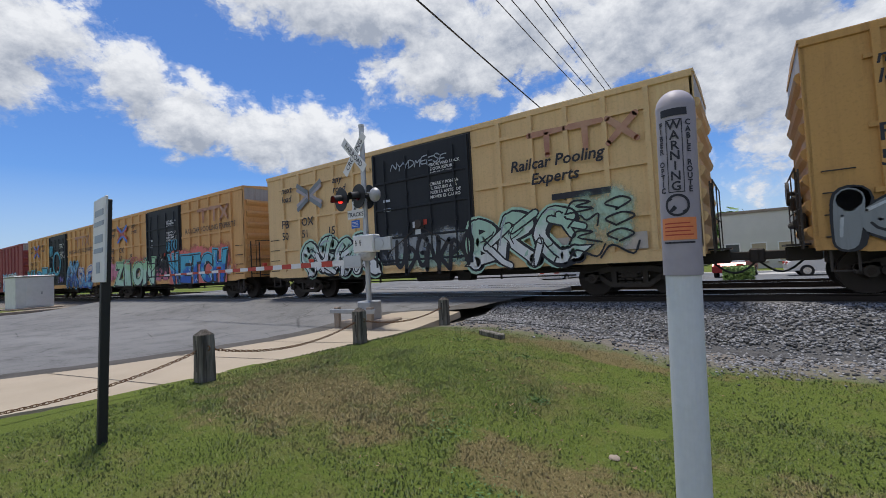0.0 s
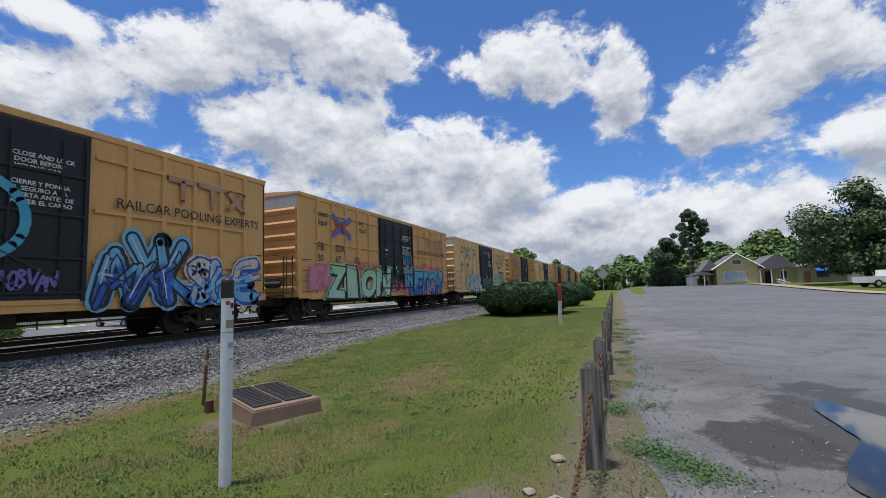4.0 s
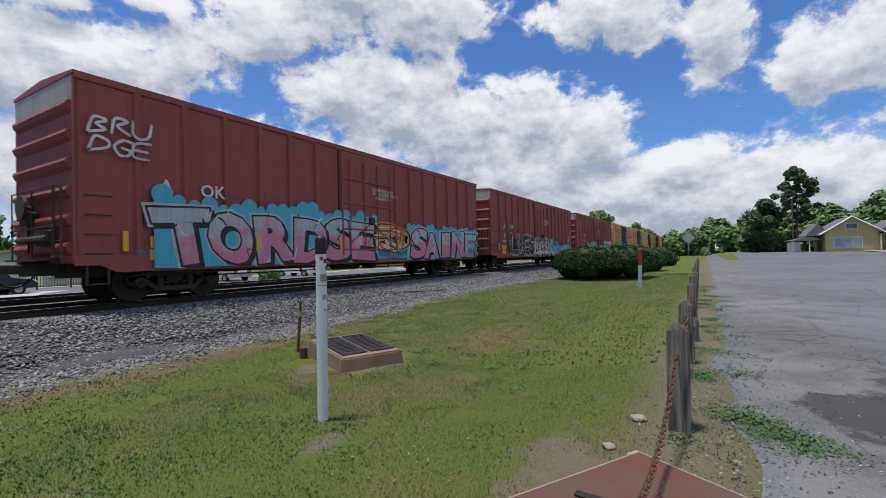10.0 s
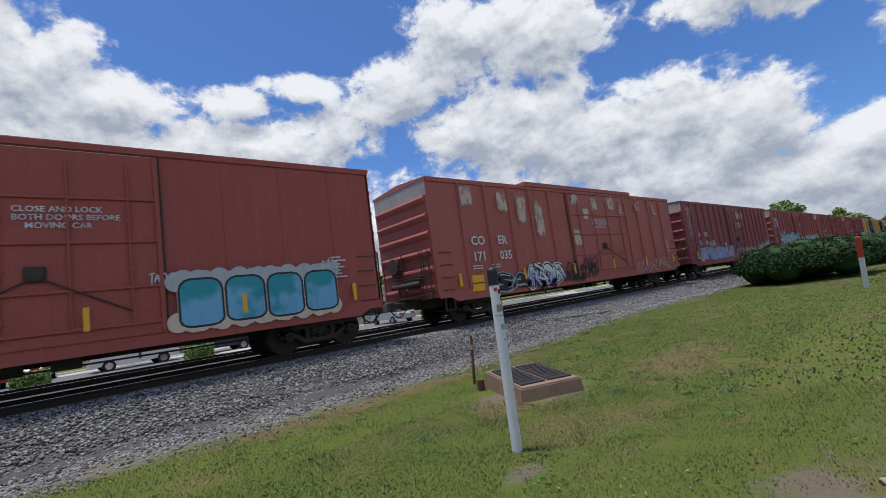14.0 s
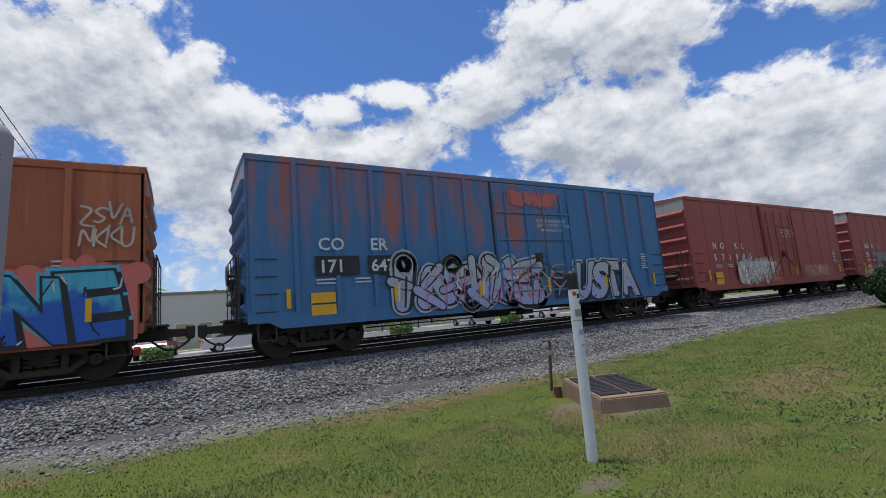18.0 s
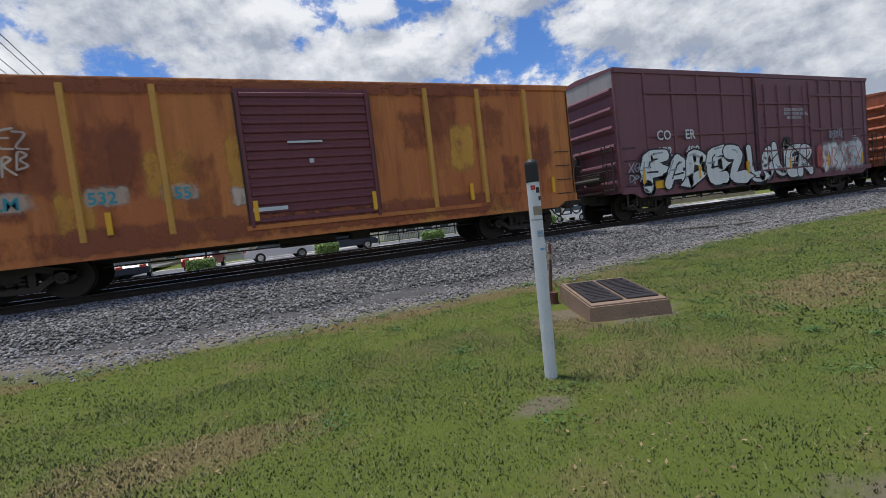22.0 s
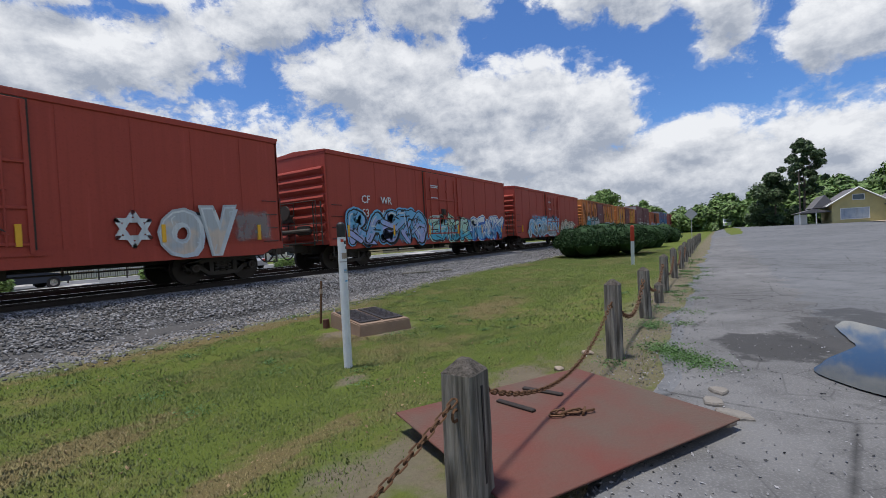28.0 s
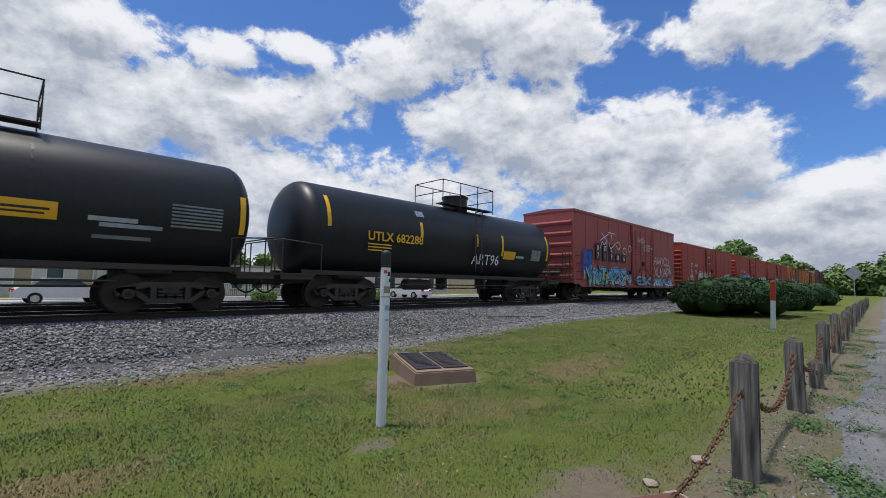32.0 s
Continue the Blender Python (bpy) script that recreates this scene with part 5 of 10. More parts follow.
def graffiti(car, L, xa, xb, za, zb, word, fill, edge, back=None, trim=None, seed=1, fat=0.17, y=None, cloud=0.5):
    """Sprayed piece: a cloud behind, fat leaning letters that overlap one another, a cast shade, keyline, inner lines and highlights."""
    rng = random.Random(seed)
    y = -SIDE - 0.112 if y is None else y
    za = max(za, 0.86)
    x0, x1 = xa - L / 2, xb - L / 2
    n = len(word)
    w, h = (x1 - x0) / n, zb - za
    second = trim or fill
    if back:
        bm = B()
        m = n * 7
        top = []
        for i in range(m + 1):
            cx = x0 - 0.2 + (x1 - x0 + 0.4) * i / m
            top.append((cx, zb + h * (0.04 + 0.22 * noise.noise(Vector((cx * 1.1, seed, 0))))))
            if i % 2:
                r = h * rng.uniform(0.08, 0.2)
                disc(bm, cx, min(top[-1][1], zb + 0.22 * h - r * 0.4), r, y - i * 0.00002, 14)
        for p, q in zip(top, top[1:]):
            shard(bm, [(p[0], za - 0.06), (q[0], za - 0.06), q, p], y - 0.0012)
        tagged(part("graffiti_backing", bm, spray(back, back, za, zb), car), kind="stuff")
    if fat >= 0.195:
        block_piece(car, x0, x1, za, zb, word, fill, edge, second, seed, y, bool(trim and trim != fill))
        return
    r = min(0.205 * w, 0.17 * h) * fat / 0.17
    r = min(r, 0.25 * w)
    g = 0.022 + 0.022 * h
    letters = []
    for i, ch in enumerate(word):
        cx, cz = x0 + w * (i + 0.5), (za + zb) / 2 + rng.uniform(-0.03, 0.05) * h
        tilt, kx, kz = rng.uniform(-0.25, 0.25), rng.uniform(1.12, 1.32), rng.uniform(0.96, 1.1)
        lines = []
        for gl in GLYPH[ch]:
            pts = []
            for px, pz in gl:
                u = (px - 0.5 + rng.uniform(-0.07, 0.07)) * (w * kx - 1.7 * r)
                v = (pz - 0.5 + rng.uniform(-0.04, 0.04)) * (h * kz - 2 * r)
                pts.append((cx + u + tilt * v * 0.6, min(zb + 0.12, max(za + r, cz + v))))
            lines.append(smooth_line(pts))
        letters.append(lines)
    key, out, fil, lin, hi = B(), B(), B(), B(), B()
    for i, lines in enumerate(letters):
        d = y - 0.003 - i * 0.0008
        for k, p in enumerate(lines):
            ph = rng.uniform(0, 6.28)
            if trim and trim != fill:
                fat_stroke(key, p, r + 2.3 * g, y - 0.0018 - k * 0.0001, ph)
            fat_stroke(out, p, r + g, d - k * 0.00008, ph)
            fat_stroke(out, p, r + 0.9 * g, d - 0.0002, ph, 0.07 * min(w, 1), -0.05 * h if p[0][1] > za + 0.3 else 0.0)
            fat_stroke(fil, p, r, d - 0.0004 - k * 0.00005, ph)
            # pointed tail on some strokes
            if rng.random() < 0.45:
                e, f = Vector(p[-1]), Vector(p[-3])
                t = (e - f).normalized() if (e - f).length > 1e-5 else Vector((1, 0))
                s = Vector((-t.y, t.x)) * r * 0.9
                tip = e + t * r * 2.4 + Vector((rng.uniform(-1, 1), rng.uniform(0, 1))) * r * 0.6
                tip.y = min(zb + 0.2, max(za, tip.y))
                shard(out, [tuple(e - s * 1.35), tuple(tip + t * g * 2), tuple(e + s * 1.35)], d - 0.0003)
                shard(fil, [tuple(e - s), tuple(tip), tuple(e + s)], d - 0.0005)
            m = len(p)
            a = rng.randrange(0, max(1, m // 3))
            fat_stroke(hi, p[a:a + max(3, m // 4)], max(0.012, r * 0.13), y - 0.0105, 0.0, -0.42 * r, 0.42 * r)
            if rng.random() < 0.7:
                a = rng.randrange(0, max(1, m - 4))
                fat_stroke(lin, p[a:a + 4], max(0.012, r * 0.12), y - 0.0103, 0.0, 0.3 * r, -0.3 * r)
            if rng.random() < 0.15:
                q = rng.choice(p)
                disc(lin, q[0] + 0.2 * r, q[1] - 0.2 * r, r * rng.uniform(0.15, 0.3), y - 0.0101, 9)
    wild = B()
    if trim:
        # bars and arrows that lock the letters together, and loose cuts of the second colour
        for i in range(n * 2):
            cx, cz = x0 + (x1 - x0) * rng.random(), za + h * rng.uniform(0.15, 0.85)
            a, l = rng.choice((0.4, 0.8, 2.3, 2.7, 1.4)) + rng.uniform(-0.2, 0.2), rng.uniform(0.25, 0.5) * min(w, h)
            p = [(cx + l * q * math.cos(a), min(zb, max(za + 0.05, cz + l * q * math.sin(a)))) for q in (-1, -0.3, 0.4, 1)]
            fat_stroke(out, p, r * 0.42 + g * 0.8, y - 0.0086 - i * 0.00002, 0.0)
            fat_stroke(fil, p, r * 0.42, y - 0.0091 - i * 0.00002, 0.0)
        for i in range(n * 3):
            q = rng.choice(rng.choice(rng.choice(letters)))
            a, l = rng.uniform(0, 6.28), r * rng.uniform(0.5, 1.1)
            shard(wild, [(q[0] + l * k * math.cos(a + b), max(za - 0.03, q[1] + l * k * math.sin(a + b))) for b, k in ((0, 1), (1.2, 0.4), (2.6, 0.9), (4.1, 0.35))], y - 0.0098 - i * 0.00001)
        for i in range(n * 3):
            q = rng.choice(rng.choice(rng.choice(letters)))
            p = [q]
            for _ in range(2):
                p.append((p[-1][0] + rng.uniform(-0.22, 0.22) * w, min(zb, max(za, p[-1][1] + rng.uniform(-0.2, 0.2) * h))))
            fat_stroke(lin, smooth_line(p), rng.uniform(0.012, 0.022), y - 0.0103 - i * 0.00001, 0.0)
    for nm, bm, mt in (("graffiti_cut", wild, M[second]), ("graffiti_keyline", key, spray(second, second, za, zb)), ("graffiti_outline", out, M[edge]), ("graffiti_fill", fil, spray(fill, second, za, zb)), ("graffiti_line", lin, M[edge]), ("graffiti_highlight", hi, M["g_white" if fill != "g_white" else "g_silver"])):
        if bm.faces:
            tagged(part(nm, bm, mt, car), kind="stuff")
        else:
            bm.free()


def scrawl(car, L, xa, xb, za, zb, mat, seed, w=0.025, n=9):
    """A hand-sprayed tag: rows of thin, leaning, joined letters."""
    rng = random.Random(seed)
    bm = B()
    x0, x1 = xa - L / 2, xb - L / 2
    rows = max(1, round((zb - za) / max(0.42, (x1 - x0) / 4)))
    per = max(2, round(n / rows))
    hh, ww = (zb - za) / rows, (x1 - x0) / per
    k = 0
    for r in range(rows):
        for c in range(per):
            up = rng.uniform(-0.12, 0.12) * hh
            for gl in GLYPH[rng.choice("ASOERNZKTUDWYLHVMBCPXG")]:
                pts = [(x0 + ww * (c + 0.05 + 0.95 * px + 0.18 * pz) + rng.uniform(-0.07, 0.07) * ww, zb - hh * (r + 0.92 - 0.84 * pz) + up + rng.uniform(-0.06, 0.06) * hh) for px, pz in gl]
                strip(bm, smooth_line(pts), w, -SIDE - 0.126 - k * 0.0001, rng)
                k += 1
    tagged(part("graffiti_tag", bm, M[mat], car), kind="stuff")


def wheelset(bm_unused=None):
    bm = B()
    for s in (-0.755, 0.755):
        sg = 1 if s > 0 else -1
        cyl(bm, (0, s - 0.065, 0), (0, s + 0.065, 0), 0.457, seg=28)
        cyl(bm, (0, s - sg * 0.09, 0), (0, s - sg * 0.062, 0), 0.485, seg=28)
        cyl(bm, (0, s + sg * 0.06, 0), (0, s + sg * 0.12, 0), 0.17, 0.12, seg=14)
    cyl(bm, (0, -1.22, 0), (0, 1.22, 0), 0.072, seg=10)
    for sg in (-1, 1):
        for i in range(3):
            a = i * math.tau / 3
            cyl(bm, (0.045 * math.cos(a), sg * 1.215, 0.045 * math.sin(a)), (0.045 * math.cos(a), sg * 1.245, 0.045 * math.sin(a)), 0.015, seg=6)
    return bm


def sideframe():
    """Cast truck side: top chord, tension bar, two columns and a pedestal jaw over each bearing."""
    bm = B()
    prism(bm, [(-1.14, 0.04), (-1.1, 0.13), (-0.55, 0.27), (0.55, 0.27), (1.1, 0.13), (1.14, 0.04), (1.0, 0.0), (0.5, 0.14), (-0.5, 0.14), (-1.0, 0.0)], -0.08, 0.08)
    prism(bm, [(-0.78, -0.02), (-0.7, 0.06), (-0.42, -0.14), (0.42, -0.14), (0.7, 0.06), (0.78, -0.02), (0.46, -0.25), (-0.46, -0.25)], -0.08, 0.08)
    for q in (-1, 1):
        box(bm, q * 0.37 - 0.06, -0.075, -0.2, q * 0.37 + 0.06, 0.075, 0.2)
        prism(bm, [(q * 0.74, 0.16), (q * 0.72, -0.06), (q * 0.78, -0.08), (q * 0.82, 0.06), (q * 0.97, 0.06), (q * 1.0, -0.08), (q * 1.1, -0.06), (q * 1.12, 0.12)], -0.08, 0.08)
    return bm


def springs():
    bm = B()
    for i in range(3):
        for z in range(4):
            cyl(bm, (-0.2 + 0.2 * i, 0, -0.16 + z * 0.085), (-0.2 + 0.2 * i, 0, -0.11 + z * 0.085), 0.085, seg=8)
    return bm


SHARED = {}


def shared(key, maker, mat, smooth=False):
    if key not in SHARED:
        bm = maker()
        me = bpy.data.meshes.new(key)
        bm.to_mesh(me)
        bm.free()
        for m in mat if isinstance(mat, (list, tuple)) else (mat,):
            me.materials.append(m)
        SHARED[key] = me
    return SHARED[key]


def put(key, maker, mat, parent, m, name=None):
    o = new(name or key, shared(key, maker, mat))
    o.parent = parent
    o.matrix_basis = m
    return o


WHEELS = []


def running_gear(car, centers, spin=True):
    for c in centers:
        tr = new("truck")
        tr.parent = car
        tr.matrix_basis = pose(c, 0, 0)
        tr.empty_display_size = 0.1
        for s in (-1, 1):
            put("sideframe", sideframe, M["iron"], tr, pose(0, s * 1.0, 0.47))
            tagged(put("spring_group", springs, M["iron"], tr, pose(0, s * 1.0, 0.47)), kind="stuff")
            for w in (-0.89, 0.89):
                put("bearing_cap", lambda: cap_mesh(), [M["iron"], M["galv"]], tr, pose(w, s * 1.1, 0.457, 0, 0, 0 if s < 0 else 180))
        put("bolster", lambda: bolster_mesh(), M["iron"], tr, pose(0, 0, 0.55))
        for w in (-0.89, 0.89):
            ws = put("wheelset", wheelset, M["wheel"], tr, pose(w, 0, 0.457))
            if spin:
                WHEELS.append((ws, w))


def cap_mesh():
    bm = B()
    cyl(bm, (0, -0.1, 0), (0, 0.02, 0), 0.12, seg=12)
    return bm


def bolster_mesh():
    bm = B()
    box(bm, -0.2, -1.05, -0.12, 0.2, 1.05, 0.14, 0.03)
    box(bm, -0.4, -0.35, 0.0, 0.4, 0.35, 0.2, 0.03)
    return bm


def coupler_mesh():
    bm = B()
    box(bm, -0.2, -0.16, -0.16, 0.45, 0.16, 0.16, 0.03)
    box(bm, 0.4, -0.09, -0.1, 0.85, 0.09, 0.1, 0.02)
    box(bm, 0.82, -0.17, -0.17, 1.02, 0.13, 0.17, 0.04)
    return bm


def hose_mesh():
    bm = B()
    p = None
    for i in range(9):
        k = i / 8
        q = (0.05 + k * 0.95, -0.28 * (1 - k), -0.08 - 0.32 * math.sin(k * math.pi))
        if p:
            cyl(bm, p, q, 0.025, seg=6)
        p = q
    return bm


def rung_ladder(h, n, w=0.42):
    bm = B()
    for x in (-w / 2, w / 2):
        box(bm, x - 0.02, -0.015, 0, x + 0.02, 0.015, h)
    for i in range(n):
        z = h * (i + 0.5) / n
        cyl(bm, (-w / 2, -0.02, z), (w / 2, -0.02, z), 0.012, seg=6)
    return bm


def end_wall(L, H, bottom, flip, n=8, top_panel=True):
    """A ribbed steel end: horizontal corrugations between corner posts."""
    bm = B()
    x = L / 2
    box(bm, x - 0.06, -SIDE + 0.03, bottom, x - 0.01, SIDE - 0.03, H - 0.05)
    for s in (-1, 1):
        box(bm, x - 0.08, s * (SIDE - 0.05) - 0.05, bottom, x + 0.01, s * (SIDE - 0.05) + 0.05, H - 0.05, 0.01)
    if flip:
        bmesh.ops.rotate(bm, verts=bm.verts, cent=(0, 0, 0), matrix=Matrix.Rotation(math.pi, 3, "Z"))
    return bm


def prism_y(bm, x, z, h, d):
    pts = [(x, z - h), (x + d * 0.7, z - h * 0.5), (x + d, z), (x + d * 0.8, z + h * 0.35), (x, z + h * 0.6)]
    a = [bm.verts.new((p[0], -SIDE + 0.12, p[1])) for p in pts]
    b = [bm.verts.new((p[0], SIDE - 0.12, p[1])) for p in pts]
    fs = [bm.faces.new(a), bm.faces.new(b[::-1])]
    for i in range(len(pts)):
        fs.append(bm.faces.new((a[i], b[i], b[(i + 1) % len(pts)], a[(i + 1) % len(pts)])))
    bmesh.ops.recalc_face_normals(bm, faces=fs)


def boxcar(s_front, s_rear, H, body, label, door=(6.3, 3.5), doormat=None, style="posts", posts=14, endmat=None, toppanel=None, roofmat=None, sill=0.74, doorstyle="plug", ends=8, bars=0, postmat=None):
    """A boxcar on its rails: x along the train, the near side at negative y, z from the rail head."""
    L = s_front - s_rear
    car = thing("boxcar", pose((s_front + s_rear) / 2, TRACK_Y, RAIL_TOP), label, "boxcar", "cars of the freight train")
    car["s_mid"] = (s_front + s_rear) / 2
    P = PT[body]
    half = L / 2
    bm = B()
    box(bm, -half + 0.02, -SIDE, 0.98, half - 0.02, SIDE, H - 0.06)
    part("body", bm, P, car)
    # roof: low pitch with seam caps
    bm = B()
    prism_x(bm, [(-SIDE - 0.04, H - 0.07), (-SIDE - 0.04, H), (0, H + 0.12), (SIDE + 0.04, H), (SIDE + 0.04, H - 0.07)], -half - 0.03, half + 0.03)
    for i in range(int(L / 1.2)):
        x = -half + 0.8 + i * 1.2
        prism_x(bm, [(-SIDE + 0.1, H), (-SIDE + 0.1, H + 0.022), (0, H + 0.15), (SIDE - 0.1, H + 0.022), (SIDE - 0.1, H), (0, H + 0.11)], x - 0.04, x + 0.04)
    part("roof", bm, PT[roofmat or "roofmetal"], car)
    bm = B()
    box(bm, -half, -SIDE - 0.045, H - 0.16, half, -SIDE + 0.01, H - 0.005, 0.012)
    part("top_chord", bm, P, car)
    # side sill, deeper between the trucks
    bm = B()
    a = 0.75
    prism(bm, [(-half, 1.12), (-half, 0.9), (-half + a - 0.3, 0.9), (-half + a, sill), (half - a, sill), (half - a + 0.3, 0.9), (half, 0.9), (half, 1.12)], -SIDE - 0.05, -SIDE + 0.02)
    part("side_sill", bm, P, car)
    bm = B()
    prism(bm, [(-half, 1.12), (-half, 0.86), (half, 0.86), (half, 1.12)], SIDE - 0.02, SIDE + 0.05)
    part("side_sill", bm, P, car)
    bm = B()
    box(bm, -half + 0.3, -0.3, 0.62, half - 0.3, 0.3, 1.0)
    for x in span(-half + 3.2, half - 3.2, 1.5):
        box(bm, x - 0.05, -SIDE + 0.05, 0.78, x + 0.05, SIDE - 0.05, 1.0)
    part("underframe", bm, M["iron"], car)
    bm = B()
    cyl(bm, (-0.9, -0.5, 0.66), (0.5, -0.5, 0.66), 0.16, seg=10)
    box(bm, 0.9, -0.8, 0.5, 1.4, -0.4, 0.85, 0.02)
    cyl(bm, (-half + 3.2, -0.65, 0.55), (half - 3.2, -0.65, 0.55), 0.02, seg=6)
    cyl(bm, (-half + 3.2, -1.3, 0.72), (-0.9, -1.3, 0.72), 0.018, seg=6)
    for x in (-2.6, 2.4):
        box(bm, x - 0.02, -0.68, 0.5, x + 0.02, -0.62, 0.95)
    part("brake_gear", bm, M["iron"], car)
    for flip in (0, 1):
        part("end_wall", end_wall(L, H, 0.95, flip, ends), PT[endmat or body], car)

        def rib():
            bm = B()
            prism_y(bm, 0, 0, 0.19, 0.13)
            return bm
        for i in range(ends):
            put("end_rib_" + body, rib, PT[endmat or body], car, pose((-1 if flip else 1) * (half - 0.02), 0, 1.3 + (H - 2.0) * i / (ends - 1), 0, 0, 180 * flip), "end_rib")
        if toppanel:
            bm = B()
            x = (-1 if flip else 1) * (half + 0.0)
            sgn = -1 if flip else 1
            x0, x1 = sorted((x + sgn * 0.0, x + sgn * 0.012))
            prism_x(bm, [(-SIDE + 0.06, H - 0.62), (-SIDE + 0.06, H - 0.02), (0, H + 0.09), (SIDE - 0.06, H - 0.02), (SIDE - 0.06, H - 0.62)], x0, x1)
            part("end_top_panel", bm, PT[toppanel], car)
    # door
    dx0 = -half + door[0]
    dx1 = dx0 + door[1]
    if style == "posts":
        xs = [-half + 0.1 + (dx0 - 0.1 + half) * i / round((dx0 + half) / (L / posts)) for i in range(1, round((dx0 + half) / (L / posts)))]
        k = round((half - dx1) / (L / posts))
        xs += [dx1 + (half - dx1 - 0.05) * i / k for i in range(1, k)]
        key = f"post_{postmat or body}_{H:.2f}"

        def mk():
            bm = B()
            prism_z(bm, [(-0.085, 0.01), (-0.055, -0.085), (0.055, -0.085), (0.085, 0.01)], 1.1, H - 0.15)
            return bm
        for x in xs:
            put(key, mk, PT[postmat or body], car, pose(x, -SIDE, 0), "side_post")
    if style == "grid":
        xs = [-half + 0.08 + (dx0 - 0.1 + half) * i / 6 for i in range(1, 6)] + [dx1 + (half - dx1) * i / 6 for i in range(1, 6)]
        key = f"gridpost_{body}"

        def mk2():
            bm = B()
            prism_z(bm, [(-0.075, 0.01), (-0.06, -0.085), (0.06, -0.085), (0.075, 0.01)], 1.1, H - 0.15)
            return bm
        for x in xs:
            put(key, mk2, P, car, pose(x, -SIDE, 0), "side_post")
        for z in (H - 0.62, H - 1.9, H - 3.1):
            for xa, xb in ((-half + 0.9, dx0 - 0.15), (dx1 + 0.15, half - 0.9)):
                bm = B()
                box(bm, xa, -SIDE - 0.075, z - 0.045, xb, -SIDE + 0.01, z + 0.045)
                part("side_rail", bm, P, car)
    if style == "panels":
        # shallow pockets: short posts between two long ledges, plain above
        for z in (H - 0.8, 2.78):
            for xa, xb in ((-half + 1.25, dx0 - 0.15), (dx1 + 0.15, half - 0.6)):
                bm = B()
                box(bm, xa, -SIDE - 0.06, z - 0.035, xb, -SIDE + 0.01, z + 0.035)
                part("side_rail", bm, P, car)

        def mk4():
            bm = B()
            prism_z(bm, [(-0.06, 0.01), (-0.045, -0.045), (0.045, -0.045), (0.06, 0.01)], 1.1, H - 0.15)
            return bm
        for k in range(1, 6):
            for xa, xb in ((-half, dx0), (dx1, half)):
                put(f"pocket_post_{body}", mk4, P, car, pose(xa + (xb - xa) * k / 5.4, -SIDE, 0), "side_post")
    if style == "smooth":
        for x in span(-half + 1.3, half - 1.3, 1.45):
            if dx0 - 0.3 < x < dx1 + 0.3:
                continue

            def mk3():
                bm = B()
                box(bm, -0.05, -0.012, 1.1, 0.05, 0.01, H - 0.15)
                return bm
            put(f"seam_{body}_{H:.2f}", mk3, P, car, pose(x, -SIDE, 0), "panel_seam")
    dm = PT[doormat or body]
    # dark iron plate stands in for the shade in the gap around the door
    bm = B()
    box(bm, dx0 - 0.045, -SIDE - 0.03, 0.99, dx1 + 0.045, -SIDE + 0.01, H - 0.16)
    part("door_gap", bm, M["iron"], car)
    d = part("door", door_mesh(dx0, dx1, H, doorstyle), dm, car, label="corrugated sliding door" if doorstyle == "slats" else "tall plug door with locking bars")
    door_ribs(d, dx0, dx1, H, doorstyle, dm)
    # door tracks, above and below
    bm = B()
    box(bm, dx0 - 0.1, -SIDE - 0.09, 1.0, min(half - 0.2, dx1 + (door[1] if doorstyle == "slats" else 0.2)), -SIDE + 0.01, 1.1)
    part("door_track", bm, P, car)
    if doorstyle == "plug":
        n = 4
        for i in range(n):
            x = dx0 + (dx1 - dx0) * (0.14 + 0.72 * i / (n - 1))
            bm = B()
            cyl(bm, (x, -SIDE - 0.115, 1.2), (x, -SIDE - 0.115, H - 0.45), 0.022, seg=6)
            for z in (1.5, 2.4, 3.4):
                box(bm, x - 0.05, -SIDE - 0.13, z - 0.05, x + 0.05, -SIDE - 0.08, z + 0.05)
            part("locking_bar", bm, dm, d)
        xm = (dx0 + dx1) / 2
        bm = B()
        box(bm, xm - 0.16, -SIDE - 0.15, 2.2, xm + 0.16, -SIDE - 0.07, 2.5, 0.02)
        cyl(bm, (xm, -SIDE - 0.19, 2.36), (xm, -SIDE - 0.15, 2.36), 0.13, seg=14)
        for q in (-1, 1):
            cyl(bm, (xm, -SIDE - 0.135, 2.3), (xm + q * (dx1 - dx0) * 0.36, -SIDE - 0.12, 1.5), 0.018, seg=6)
        part("lock_gear", bm, M["iron"], d, "dark iron locking gear")
    # ladders and grab irons
    def lad():
        return rung_ladder(1.6, 5)

    def grab():
        bm = B()
        cyl(bm, (-0.24, -0.06, 0), (0.24, -0.06, 0), 0.013, seg=6)
        for q in (-0.24, 0.24):
            cyl(bm, (q, -0.06, 0), (q, 0, 0), 0.013, seg=6)
        return bm
    for x in (-half + 0.42, half - 0.42):
        for i in range(4):
            put("grab_iron", grab, M["iron"], car, pose(x, -SIDE, 1.15 + i * 0.42))

        def stirrup():
            bm = B()
            for s in (-0.2, 0.2):
                box(bm, s - 0.02, -0.02, -0.42, s + 0.02, 0.02, 0.1)
            box(bm, -0.2, -0.02, -0.42, 0.2, 0.02, -0.39)
            return bm
        put("sill_step", stirrup, M["iron"], car, pose(x, -SIDE + 0.03, 0.9))
    for s in (-1, 1):
        put("end_ladder", lad, M["iron"], car, pose(s * (half + 0.16), -SIDE + 0.4, 0.95, 0, 0, 90 * s))
        put("coupler", coupler_mesh, M["iron"], car, pose(s * (half - 0.05), 0, 0.85, 0, 0, 0 if s > 0 else 180))
        put("air_hose", hose_mesh, M["black"], car, pose(s * (half - 0.05), 0, 0.85, 0, 0, 0 if s > 0 else 180))
    bm = B()
    cyl(bm, (-half - 0.28, 0.45, 2.25), (-half - 0.22, 0.45, 2.25), 0.28, seg=16)
